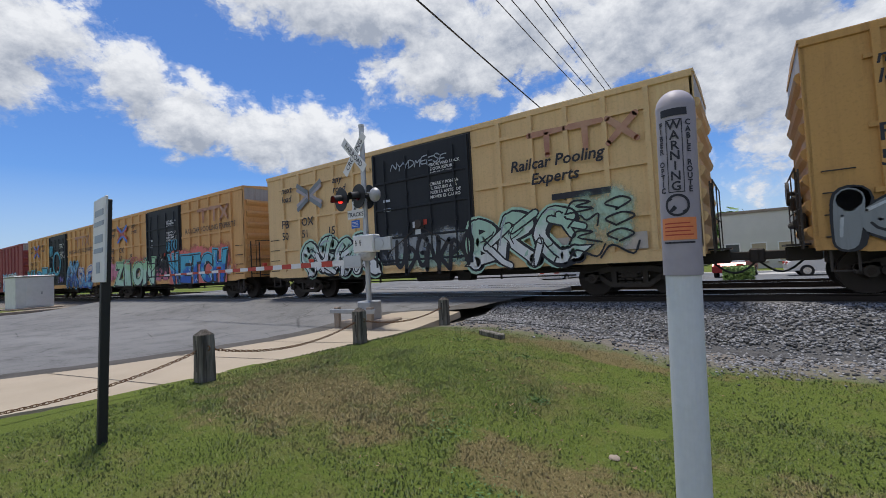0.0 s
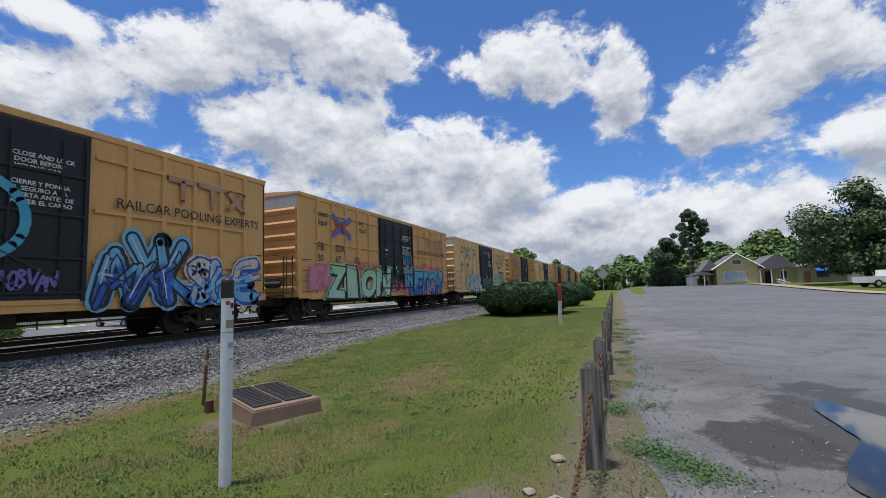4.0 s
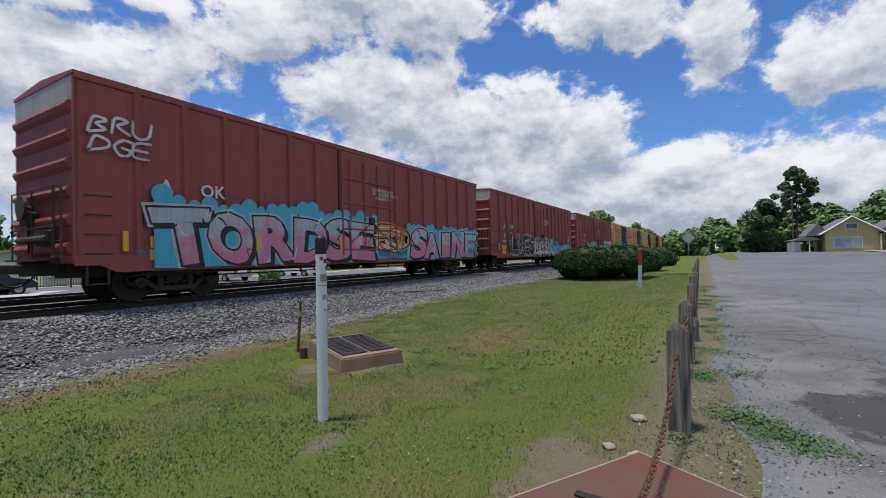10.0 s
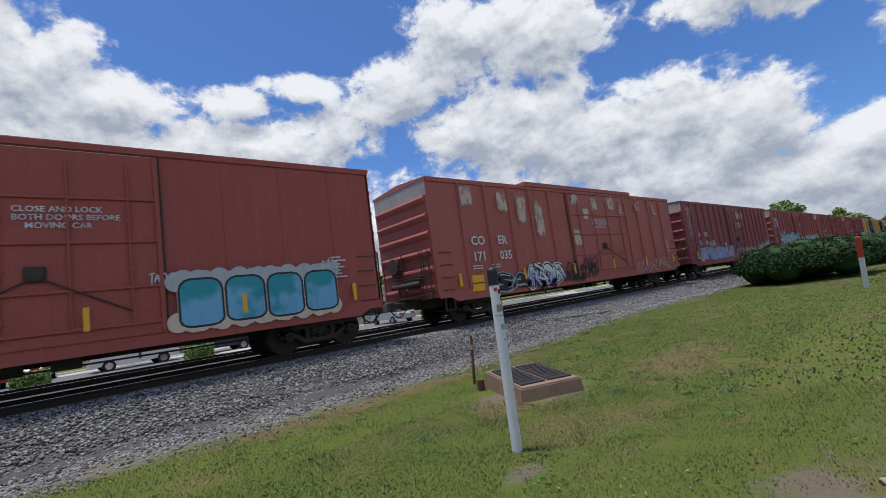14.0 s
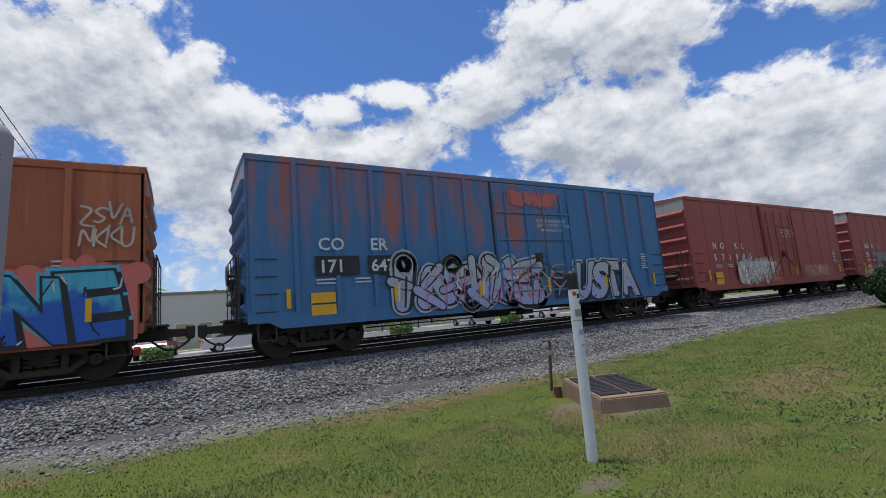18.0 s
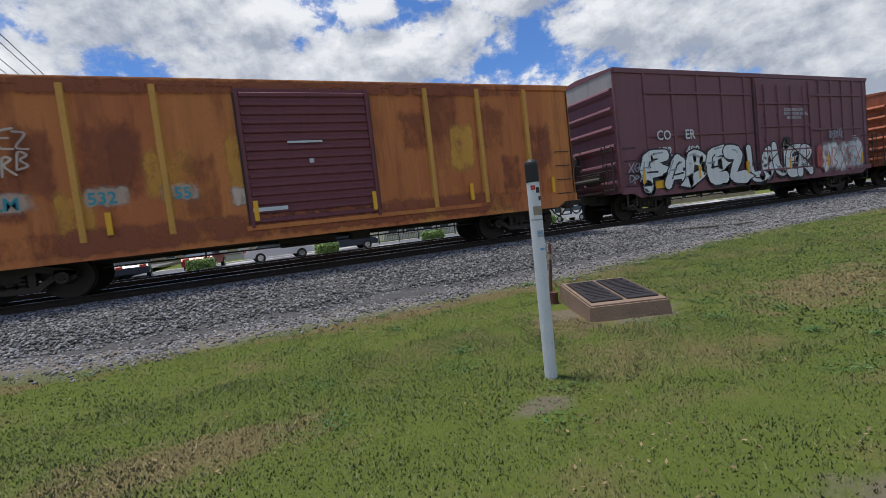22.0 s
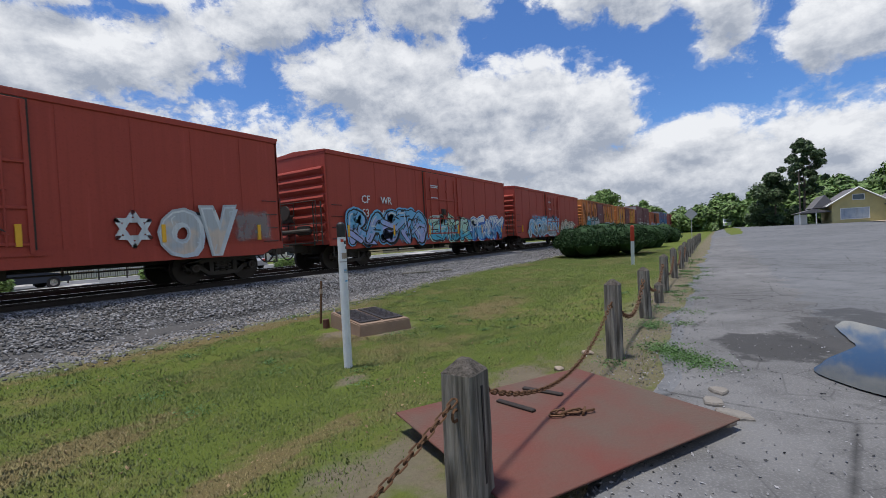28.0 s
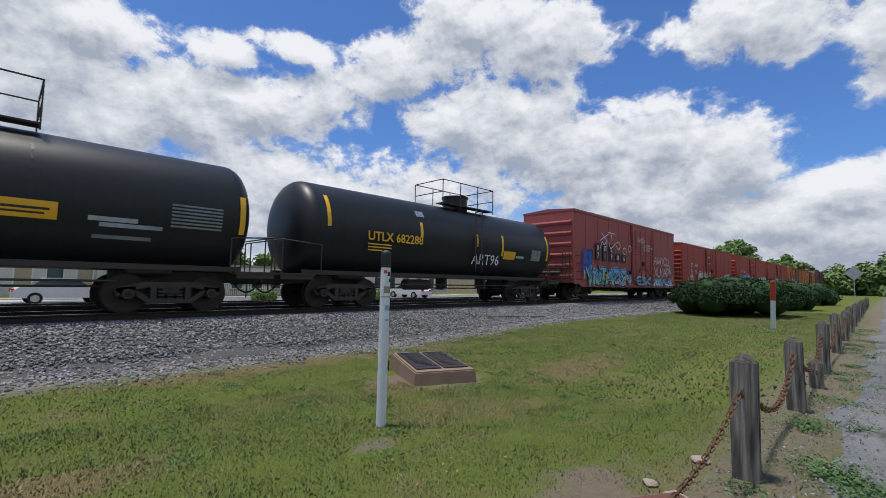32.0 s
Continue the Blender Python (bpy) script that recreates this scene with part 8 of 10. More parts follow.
carV = copy_thing(carU, pose(0, 0, 0))
WHEEL_NEAR = list(WHEELS)
# the front of the train, further down the line
AHEAD = []
ahead_start = 18.45 + 1.85
for i in range(13):
    src = (carZ, carA, carB, carC)[(i * 3 + 1) % 4]
    c = copy_thing(src, pose(0, 0, 0))
    AHEAD.append((c, ahead_start + 7.9 + i * 17.65))
MOVING = [(c, c.location.x) for c in TRAIN] + [(carV, -390.9)] + AHEAD


def motions():
    """The whole train rolls along the track, slowing a little to an even pace, its wheels turning."""
    for car, s in MOVING:
        walk(car, [(t, pose(s + lag + TRAIN_SPEED * t, TRACK_Y, RAIL_TOP)) for t, lag in ((0.0, -2.13), (0.5, -1.88), (1.0, -1.66), (1.5, -1.36), (2.0, -0.92), (2.5, -0.38), (3.0, -0.04), (4.0, 0.0), (8.0, 0.0), (16.0, 0.0), (24.0, 0.0), (32.0, 0.0))])
    rate = math.degrees(TRAIN_SPEED / 0.457)
    times = [min(32.0, i * 0.058) for i in range(553)]
    for wheels, x in WHEEL_NEAR:
        walk(wheels, [(t, pose(x, 0, 0.457, 0, rate * t, 0)) for t in times])


# ------------------------------------------------------------------ fences and small things on the lawn
def bollard(x, y, h, w, rz=0.0, lean=0.0, label="weathered square timber post with a pointed top", group="timber posts of the chain fence"):
    t = thing("timber_post", pose(x, y, ground_z(x, y) - 0.05, lean, 0, rz), label, "post", group)
    bm = B()
    a = w / 2
    n = 5
    rings = []
    rng = random.Random(int(x * 100))
    for i in range(n + 1):
        z = (h + 0.05) * i / n
        k = 1 - 0.04 * i / n
        rings.append([bm.verts.new((sx * a * k + rng.uniform(-0.004, 0.004), sy * a * k + rng.uniform(-0.004, 0.004), z)) for sx, sy in ((-0.8, -1), (0.8, -1), (1, -0.8), (1, 0.8), (0.8, 1), (-0.8, 1), (-1, 0.8), (-1, -0.8))])
    for r0, r1 in zip(rings, rings[1:]):
        for i in range(8):
            bm.faces.new((r0[i], r0[(i + 1) % 8], r1[(i + 1) % 8], r1[i]))
    tip = [bm.verts.new((c.co.x * 0.25, c.co.y * 0.25, h + 0.05 + w * 0.33)) for c in rings[-1]]
    for i in range(8):
        bm.faces.new((rings[-1][i], rings[-1][(i + 1) % 8], tip[(i + 1) % 8], tip[i])).material_index = 1
    bm.faces.new(tip).material_index = 1
    bmesh.ops.recalc_face_normals(bm, faces=bm.faces)
    part("post_body", bm, [M["timber"], M["endgrain"]], t)
    bm = B()
    box(bm, -a * 0.12, -a * 0.99 - 0.003, h * 0.3, a * 0.05, -a * 0.9, h * 0.98)
    part("drying_crack", bm, M["black"], t)
    bm = B()
    for s in (-1, 1):
        torus(bm, (s * (a + 0.012), 0, h * 0.80), 0.03, 0.008)
    part("eye_bolt", bm, M["chain"], t)
    return t


def torus(bm, c, R, r, axis="Y", seg=10, ring=5):
    vs = []
    for i in range(seg):
        a = i / seg * math.tau
        row = []
        for j in range(ring):
            b = j / ring * math.tau
            q = Vector(((R + r * math.cos(b)) * math.cos(a), r * math.sin(b), (R + r * math.cos(b)) * math.sin(a)))
            row.append(bm.verts.new(Vector(c) + q))
        vs.append(row)
    for i in range(seg):
        for j in range(ring):
            bm.faces.new((vs[i][j], vs[(i + 1) % seg][j], vs[(i + 1) % seg][(j + 1) % ring], vs[i][(j + 1) % ring]))


def link_mesh():
    bm = B()
    pts = []
    for i in range(12):
        a = i / 12 * math.tau
        pts.append(Vector(((0.018 if math.cos(a) > 0 else -0.018) + 0.016 * math.cos(a), 0, 0.016 * math.sin(a))))
    ring = 5
    rows = []
    for i, p in enumerate(pts):
        d = (pts[(i + 1) % 12] - pts[i - 1]).normalized()
        n = Vector((0, 1, 0))
        m = d.cross(n)
        rows.append([bm.verts.new(p + n * 0.0055 * math.cos(j / ring * math.tau) + m * 0.0055 * math.sin(j / ring * math.tau)) for j in range(ring)])
    for i in range(12):
        for j in range(ring):
            bm.faces.new((rows[i][j], rows[(i + 1) % 12][j], rows[(i + 1) % 12][(j + 1) % ring], rows[i][(j + 1) % ring]))
    return bm


def chain(a, b, sag, name="chain", coarse=False):
    """A hanging chain of oval links between two points."""
    a, b = Vector(a), Vector(b)
    t = thing(name, Matrix.Identity(4), "rusty hanging chain of oval steel links", "chain", "chains of the fence")
    step = 0.052 if not coarse else 0.075
    n = max(6, int((b - a).length * 1.06 / step))
    me = shared("chain_link", link_mesh, M["chain"])
    bm = B()
    prev = None
    items = []
    for i in range(n):
        k = (i + 0.5) / n
        p = a.lerp(b, k)
        p.z -= sag * 4 * k * (1 - k)
        d = (b - a) / n
        d.z -= sag * 4 * (1 - 2 * k) / n
        q = d.to_track_quat("X", "Z").to_matrix().to_4x4()
        roll = Matrix.Rotation(math.pi / 2 * (i % 2) + 0.4, 4, "X")
        sc = Matrix.Diagonal((1.0, 1, 1, 1)) if not coarse else Matrix.Diagonal((1.45, 1.45, 1.45, 1))
        items.append(Matrix.Translation(p) @ q @ roll @ sc)
    if n <= 90 and not coarse:
        for m in items:
            o = new("link", me)
            o.parent = t
            o.matrix_basis = m
    else:
        for m in items:
            bm2 = len(bm.verts)
            bm.from_mesh(me)
            bm.verts.ensure_lookup_table()
            bmesh.ops.transform(bm, matrix=m, verts=bm.verts[bm2:])
        tagged(part("chain_run", bm, M["chain"], t), kind="stuff")
    return t


FENCE = [(1.12, 0.42), (4.33, 0.30), (7.0, 0.33), (10.2, 0.36), (13.5, 0.40), (16.8, 0.45), (20.2, 0.50), (23.6, 0.55), (27.0, 0.60), (30.4, 0.65), (34.0, 0.7), (37.6, 0.75), (41.2, 0.8), (44.8, 0.85), (48.4, 0.9)]
tops = []
for i, (x, y) in enumerate(FENCE):
    b = bollard(x, y, 0.80 + 0.03 * math.sin(i * 2.1) - (0.05 if i == 0 else 0), 0.205 if i == 0 else 0.17, 3 * math.sin(i * 1.7), 1.5 * math.sin(i * 2.9))
    tops.append((x, y, b.location.z + 0.68))
for p, q in zip(tops[:6], tops[1:7]):
    chain((p[0] + 0.11, p[1], p[2]), (q[0] - 0.11, q[1], q[2]), 0.36, coarse=p[0] > 3)
chain((-2.4, 0.75, 0.35), (tops[0][0] - 0.11, tops[0][1], tops[0][2]), 0.30)
bollard(8.6, 0.30, 0.34, 0.16, 10, label="short rotten timber stump in the fence line")
LEFT = [(-6.6, 3.25), (-6.68, 6.2), (-6.5, 8.75)]
lt = []
for i, (x, y) in enumerate(LEFT):
    b = bollard(x, y, 0.62 - 0.02 * i, 0.21, 5 * i, label="dark weathered round-edged timber post by the sidewalk", group="timber posts by the sidewalk")
    lt.append((x, y, b.location.z + 0.46))
chain((-7.1, 0.0, 0.45), (lt[0][0], lt[0][1] - 0.1, lt[0][2]), 0.22)
chain((lt[0][0], lt[0][1] + 0.1, lt[0][2]), (lt[1][0], lt[1][1] - 0.1, lt[1][2]), 0.2)
chain((lt[1][0], lt[1][1] + 0.1, lt[1][2]), (lt[2][0], lt[2][1] - 0.1, lt[2][2]), 0.15)


def fibre_marker():
    """Grey pipe with a domed printed sleeve."""
    x, y = -0.70, 1.90
    g = ground_z(x, y)
    t = thing("cable_marker_post", pose(x, y, g - 0.05, 0, 1.2, 0), "pale grey cable marker post with a domed printed warning sleeve", "marker post", "pipeline and cable markers")
    zr = 1.49 - g + 0.05
    bm = B()
    cyl(bm, (0, 0, 0), (0, 0, zr + 0.05), 0.056, seg=28)
    part("pipe", bm, M["white_plastic"], t, smooth=False)
    bm = B()
    cyl(bm, (0, 0, zr - 0.0), (0, 0, zr + 0.58), 0.062, seg=32, caps=False)
    n = 8
    prev = [bm.verts.new((0.062 * math.cos(k / 32 * math.tau), 0.062 * math.sin(k / 32 * math.tau), zr + 0.58)) for k in range(32)]
    for i in range(1, n + 1):
        a = i / n * math.pi / 2
        ring = [bm.verts.new((0.062 * math.cos(a) * math.cos(k / 32 * math.tau), 0.062 * math.cos(a) * math.sin(k / 32 * math.tau), zr + 0.58 + 0.062 * math.sin(a))) for k in range(32)] if i < n else [bm.verts.new((0, 0, zr + 0.642))]
        for k in range(32):
            if i < n:
                bm.faces.new((prev[k], prev[(k + 1) % 32], ring[(k + 1) % 32], ring[k]))
            else:
                bm.faces.new((prev[k], prev[(k + 1) % 32], ring[0]))
        prev = ring
    part("sleeve", bm, M["pinkgrey"], t, "faded mauve-grey domed plastic sleeve", True)

    def wrap(x0, x1, z0, z1, mat, name, lift=0.0015, n=10):
        bm = B()
        r = 0.062 + lift
        va = []
        for i in range(n + 1):
            a = -math.pi / 2 + (x0 + (x1 - x0) * i / n) / 0.062
            va.append((bm.verts.new((r * math.cos(a), r * math.sin(a), z0)), bm.verts.new((r * math.cos(a), r * math.sin(a), z1))))
        for p, q in zip(va, va[1:]):
            bm.faces.new((p[0], q[0], q[1], p[1]))
        return part(name, bm, M[mat], t)
    wrap(-0.058, 0.058, zr + 0.12, zr + 0.195, "orange", "orange_label")
    for i in range(4):
        wrap(-0.045, 0.045 - 0.01 * (i % 2), zr + 0.135 + i * 0.013, zr + 0.139 + i * 0.013, "red", "fine_print_bar", 0.0022)
    wrap(-0.05, 0.05, zr + 0.108, zr + 0.114, "ink", "fine_print_bar", 0.0018)
    wrap(-0.042, 0.042, zr + 0.54, zr + 0.565, "ink", "brand_bar", 0.0018)
    for z0, z1, x0, x1 in ((zr + 0.28, zr + 0.283, -0.023, 0.023), (zr + 0.525, zr + 0.528, -0.023, 0.023), (zr + 0.28, zr + 0.528, -0.025, -0.0225), (zr + 0.28, zr + 0.528, 0.0225, 0.025)):
        wrap(x0, x1, z0, z1, "ink", "border", 0.0018, 3)

    def column(text, xo, size, z0, dz):
        for i, ch in enumerate(text):
            if ch == " ":
                continue
            a = -math.pi / 2 + xo / 0.062
            lettering(ch, size, M["ink"], t, 0.0645 * math.cos(a), 0.0645 * math.sin(a), z0 - i * dz, 90, math.degrees(a) + 90, "CENTER", 0.0008, "printed_letter")
    column("WARNING", 0.0, 0.043, zr + 0.494, 0.0345)
    column("FIBER OPTIC", -0.043, 0.027, zr + 0.505, 0.0225)
    column("CABLE ROUTE", 0.043, 0.027, zr + 0.505, 0.0225)
    bm = B()
    r = 0.0642

    def at(px, pz):
        a = -math.pi / 2 + px / 0.062
        return bm.verts.new((r * math.cos(a), r * math.sin(a), zr + 0.237 + pz))
    n = 24
    for i in range(n):
        a0, a1 = i / n * math.tau, (i + 1) / n * math.tau
        bm.faces.new((at(0.03 * math.cos(a0), 0.03 * math.sin(a0)), at(0.038 * math.cos(a0), 0.038 * math.sin(a0)), at(0.038 * math.cos(a1), 0.038 * math.sin(a1)), at(0.03 * math.cos(a1), 0.03 * math.sin(a1))))
    bm.faces.new((at(-0.028, 0.02), at(-0.02, 0.028), at(0.028, -0.02), at(0.02, -0.028)))
    bm.faces.new((at(-0.026, -0.018), at(-0.01, 0.0), at(0.0, -0.01), at(-0.016, -0.024)))
    part("no_digging_symbol", bm, M["ink"], t)


fibre_marker()


def white_marker():
    x, y = 3.61, 3.72
    g = ground_z(x, y)
    t = thing("pipeline_marker_post", pose(x, y, g - 0.05, 0, 0.4, 0), "white plastic marker post with black cap and worn stickers", "marker post", "pipeline and cable markers")
    top = 1.56 - g + 0.05
    bm = B()
    cyl(bm, (0, 0, 0), (0, 0, top), 0.058, seg=24)
    part("pipe", bm, M["white_plastic"], t, smooth=False)
    bm = B()
    cyl(bm, (0, 0, top), (0, 0, top + 0.16), 0.061, seg=24)
    for i in range(4):
        a, b = i / 4 * math.pi / 2, (i + 1) / 4 * math.pi / 2
        cyl(bm, (0, 0, top + 0.16 + 0.05 * math.sin(a)), (0, 0, top + 0.16 + 0.05 * math.sin(b) + 0.001), 0.061 * math.cos(a), max(0.004, 0.061 * math.cos(b)), seg=24)
    part("cap", bm, M["black"], t, "black domed rubber cap", False)

    def band(z0, z1, mat, a0=-math.pi, a1=0.0, name="sticker"):
        bm = B()
        va = []
        for i in range(11):
            a = a0 + (a1 - a0) * i / 10
            va.append((bm.verts.new((0.0595 * math.cos(a), 0.0595 * math.sin(a), z0)), bm.verts.new((0.0595 * math.cos(a), 0.0595 * math.sin(a), z1))))
        for p, q in zip(va, va[1:]):
            bm.faces.new((p[0], q[0], q[1], p[1]))
        part(name, bm, M[mat], t)
    band(top - 0.07, top - 0.03, "red", -2.6, -1.9)
    band(top - 0.10, top - 0.05, "ink", -1.8, -1.1)
    band(top - 0.17, top - 0.13, "ink", -1.5, -0.9)
    band(top - 0.30, top - 0.22, "concrete", -2.5, -0.7)
    band(top - 0.35, top - 0.335, "galv")
    band(top - 0.50, top - 0.44, "g_silver", -2.2, -1.0)
    band(top - 0.62, top - 0.60, "g_sky", -2.0, -1.2)
    band(top - 0.47, top - 0.455, "g_sky", -2.1, -1.5)


white_marker()


def red_marker():
    x, y = 19.1, 2.4
    t = thing("red_topped_marker", pose(x, y, ground_z(x, y) - 0.05, 3, -9, 0), "leaning white marker stake with a red top", "marker post", "pipeline and cable markers")
    bm = B()
    box(bm, -0.02, -0.07, 0, 0.02, 0.07, 1.05, 0.01)
    part("stake", bm, M["white_plastic"], t)
    bm = B()
    box(bm, -0.025, -0.075, 1.05, 0.025, 0.075, 1.68, 0.012)
    ball(bm, (0, 0, 1.68), 0.06, 8, 6, (0.5, 1.1, 0.8))
    part("red_top", bm, M["red"], t)


red_marker()


def stake():
    x, y = 6.05, 6.9
    t = thing("rusty_stake", pose(x, y, ground_z(x, y) - 0.05, 0, 5, 0), "thin rusty steel stake in the lawn", "stake")
    bm = B()
    cyl(bm, (0, 0, 0), (0, 0, 1.0), 0.03, 0.026, 8)
    part("rod", bm, M["chain"], t)
    bm = B()
    cyl(bm, (0, 0, 0.72), (0, 0, 0.82), 0.036, seg=8)
    part("tie_wrap", bm, M["concrete"], t)
    t = thing("pipe_stub", pose(5.7, 6.35, ground_z(5.7, 6.35) - 0.05), "short rusty pipe stub beside the plaque", "pipe")
    bm = B()
    cyl(bm, (0, 0, 0), (0, 0, 0.24), 0.07, seg=12)
    part("pipe_wall", bm, M["rustplate"], t)


stake()


def plaque():
    x, y = 6.05, 5.47
    g = ground_z(x, y)
    t = thing("plaque_block", pose(x, y, g - 0.05, 0, 0, -24), "low sloped concrete block with two dark bronze tablets", "plaque")
    bm = B()
    w, d = 0.56, 0.80
    vs = [bm.verts.new(p) for p in ((-w, -d, 0), (w, -d, 0), (w, d, 0), (-w, d, 0), (-w + 0.03, -d + 0.03, 0.27), (w - 0.03, -d + 0.03, 0.27), (w - 0.03, d - 0.03, 0.36), (-w + 0.03, d - 0.03, 0.36))]
    for f in ((0, 1, 5, 4), (1, 2, 6, 5), (2, 3, 7, 6), (3, 0, 4, 7), (4, 5, 6, 7)):
        bm.faces.new([vs[i] for i in f])
    bmesh.ops.bevel(bm, geom=list(bm.edges), offset=0.02, segments=2, affect="EDGES")
    part("block", bm, M["plaque"], t)
    slope = math.degrees(math.atan2(0.09, 2 * d - 0.06))
    for sx in (-0.245, 0.245):
        bm = B()
        box(bm, -0.22, -0.62, 0, 0.22, 0.62, 0.022, 0.008)
        p = part("tablet", bm, M["bronze"], t, "dark bronze tablet with raised lines")
        p.matrix_basis = pose(sx, 0, 0.317, slope, 0, 0)
        for i in range(13):
            bm = B()
            ww = 0.18 - 0.03 * (i % 3)
            box(bm, -ww, 0.53 - i * 0.085, 0.022, ww, 0.555 - i * 0.085, 0.028)
            part("text_bar", bm, M["bronze"], p)


plaque()


def steel_plate():
    t = thing("steel_cover_plate", pose(2.22, 0.36, 0.0, 0, 0, -30), "large rusty steel cover plate over a concrete pit edge", "cover plate")
    bm = B()
    box(bm, -0.9, -0.78, 0.085, 1.02, 0.76, 0.10, 0.004)
    p = part("plate", bm, M["rustplate"], t)
    bm = B()
    box(bm, -0.55, 0.68, -0.1, 0.95, 0.82, 0.075, 0.015)
    box(bm, 0.98, -0.72, -0.1, 1.10, 0.85, 0.07, 0.015)
    part("concrete_rim", bm, M["concrete"], t)
    for x0, y0, a in ((-0.075, 0.30, -25), (0.305, 0.425, -15)):
        bm = B()
        box(bm, -0.18, -0.025, 0, 0.18, 0.025, 0.02, 0.006)
        o = part("hinge_strap", bm, M["rail"], t)
        o.matrix_basis = pose(x0, y0, 0.10, 0, 0, -50 + a)
    me = shared("chain_link", link_mesh, M["chain"])
    rng = random.Random(8)
    for i in range(9):
        o = new("lifting_chain_link", me)
        o.parent = t
        o.matrix_basis = pose(0.04 + i * 0.03, -0.02 - i * 0.008 + rng.uniform(-0.03, 0.03), 0.115, rng.uniform(0, 90), 0, rng.uniform(-40, 40)) @ Matrix.Diagonal((1.5, 1.5, 1.5, 1))


steel_plate()


def debris():
    rng = random.Random(9)
    for x, y, l, rz, lab in ((14.2, 10.0, 1.5, -12, "weathered grey timber scrap on the gravel"), (16.0, 9.7, 1.1, 5, "weathered grey timber scrap on the gravel"), (-4.7, 7.74, 0.7, -25, "dark bent strip of scrap on the gravel edge")):
        t = thing("timber_scrap", pose(x, y, max(gz(x, y), 0.0) + 0.05, 4, 2, rz), lab, "scrap")
        bm = B()
        box(bm, -l / 2, -0.06, -0.05, l / 2, 0.06, 0.05, 0.015)
        part("plank", bm, M["timber"], t)
    for k, (x, y, s) in enumerate(((4.4, 0.62, 0.07), (4.9, -0.5, 0.05), (3.7, 0.75, 0.05), (-1.6, 4.3, 0.05))):
        bm = B()
        bmesh.ops.create_icosphere(bm, subdivisions=2, radius=s)
        for v in bm.verts:
            v.co *= 1 + 0.3 * noise.noise(v.co * 18 + Vector((k, 0, 0)))
            v.co.z *= 0.5
        o = obj("stone", bm, M["concrete"])
        o.location = (x, y, ground_z(x, y) + s * 0.2)
        tagged(o, "pale loose stone lying in the grass", "stone", "loose stones")


debris()


def broken_slabs():
    """Cracked concrete pieces that have come loose along the edge of the apron."""
    rng = random.Random(17)
    for x, y, r, tilt in ((2.98, -0.8, 0.15, 5), (3.2, -0.66, 0.11, -4), (3.5, -0.7, 0.10, 3)):
        n = 7
        bm = B()
        ring = [(r * rng.uniform(0.65, 1.15) * math.cos(k / n * math.tau), 0.7 * r * rng.uniform(0.65, 1.15) * math.sin(k / n * math.tau)) for k in range(n)]
        low = [bm.verts.new((u, v, -0.03)) for u, v in ring]
        mid = [bm.verts.new((u, v, 0.025)) for u, v in ring]
        top = [bm.verts.new((u * 0.9, v * 0.9, 0.038)) for u, v in ring]
        for a, b in ((low, mid), (mid, top)):
            for k in range(n):
                bm.faces.new((a[k], a[(k + 1) % n], b[(k + 1) % n], b[k]))
        bm.faces.new(top)
        bmesh.ops.recalc_face_normals(bm, faces=bm.faces)
        o = obj("broken_slab", bm, M["slab"])
        o.matrix_basis = pose(x, y, gz(x, y) + 0.005, tilt, -tilt * 0.6, rng.uniform(0, 90))
        tagged(o, "broken piece of pale concrete at the edge of the lot", "rubble", "broken concrete pieces")


broken_slabs()


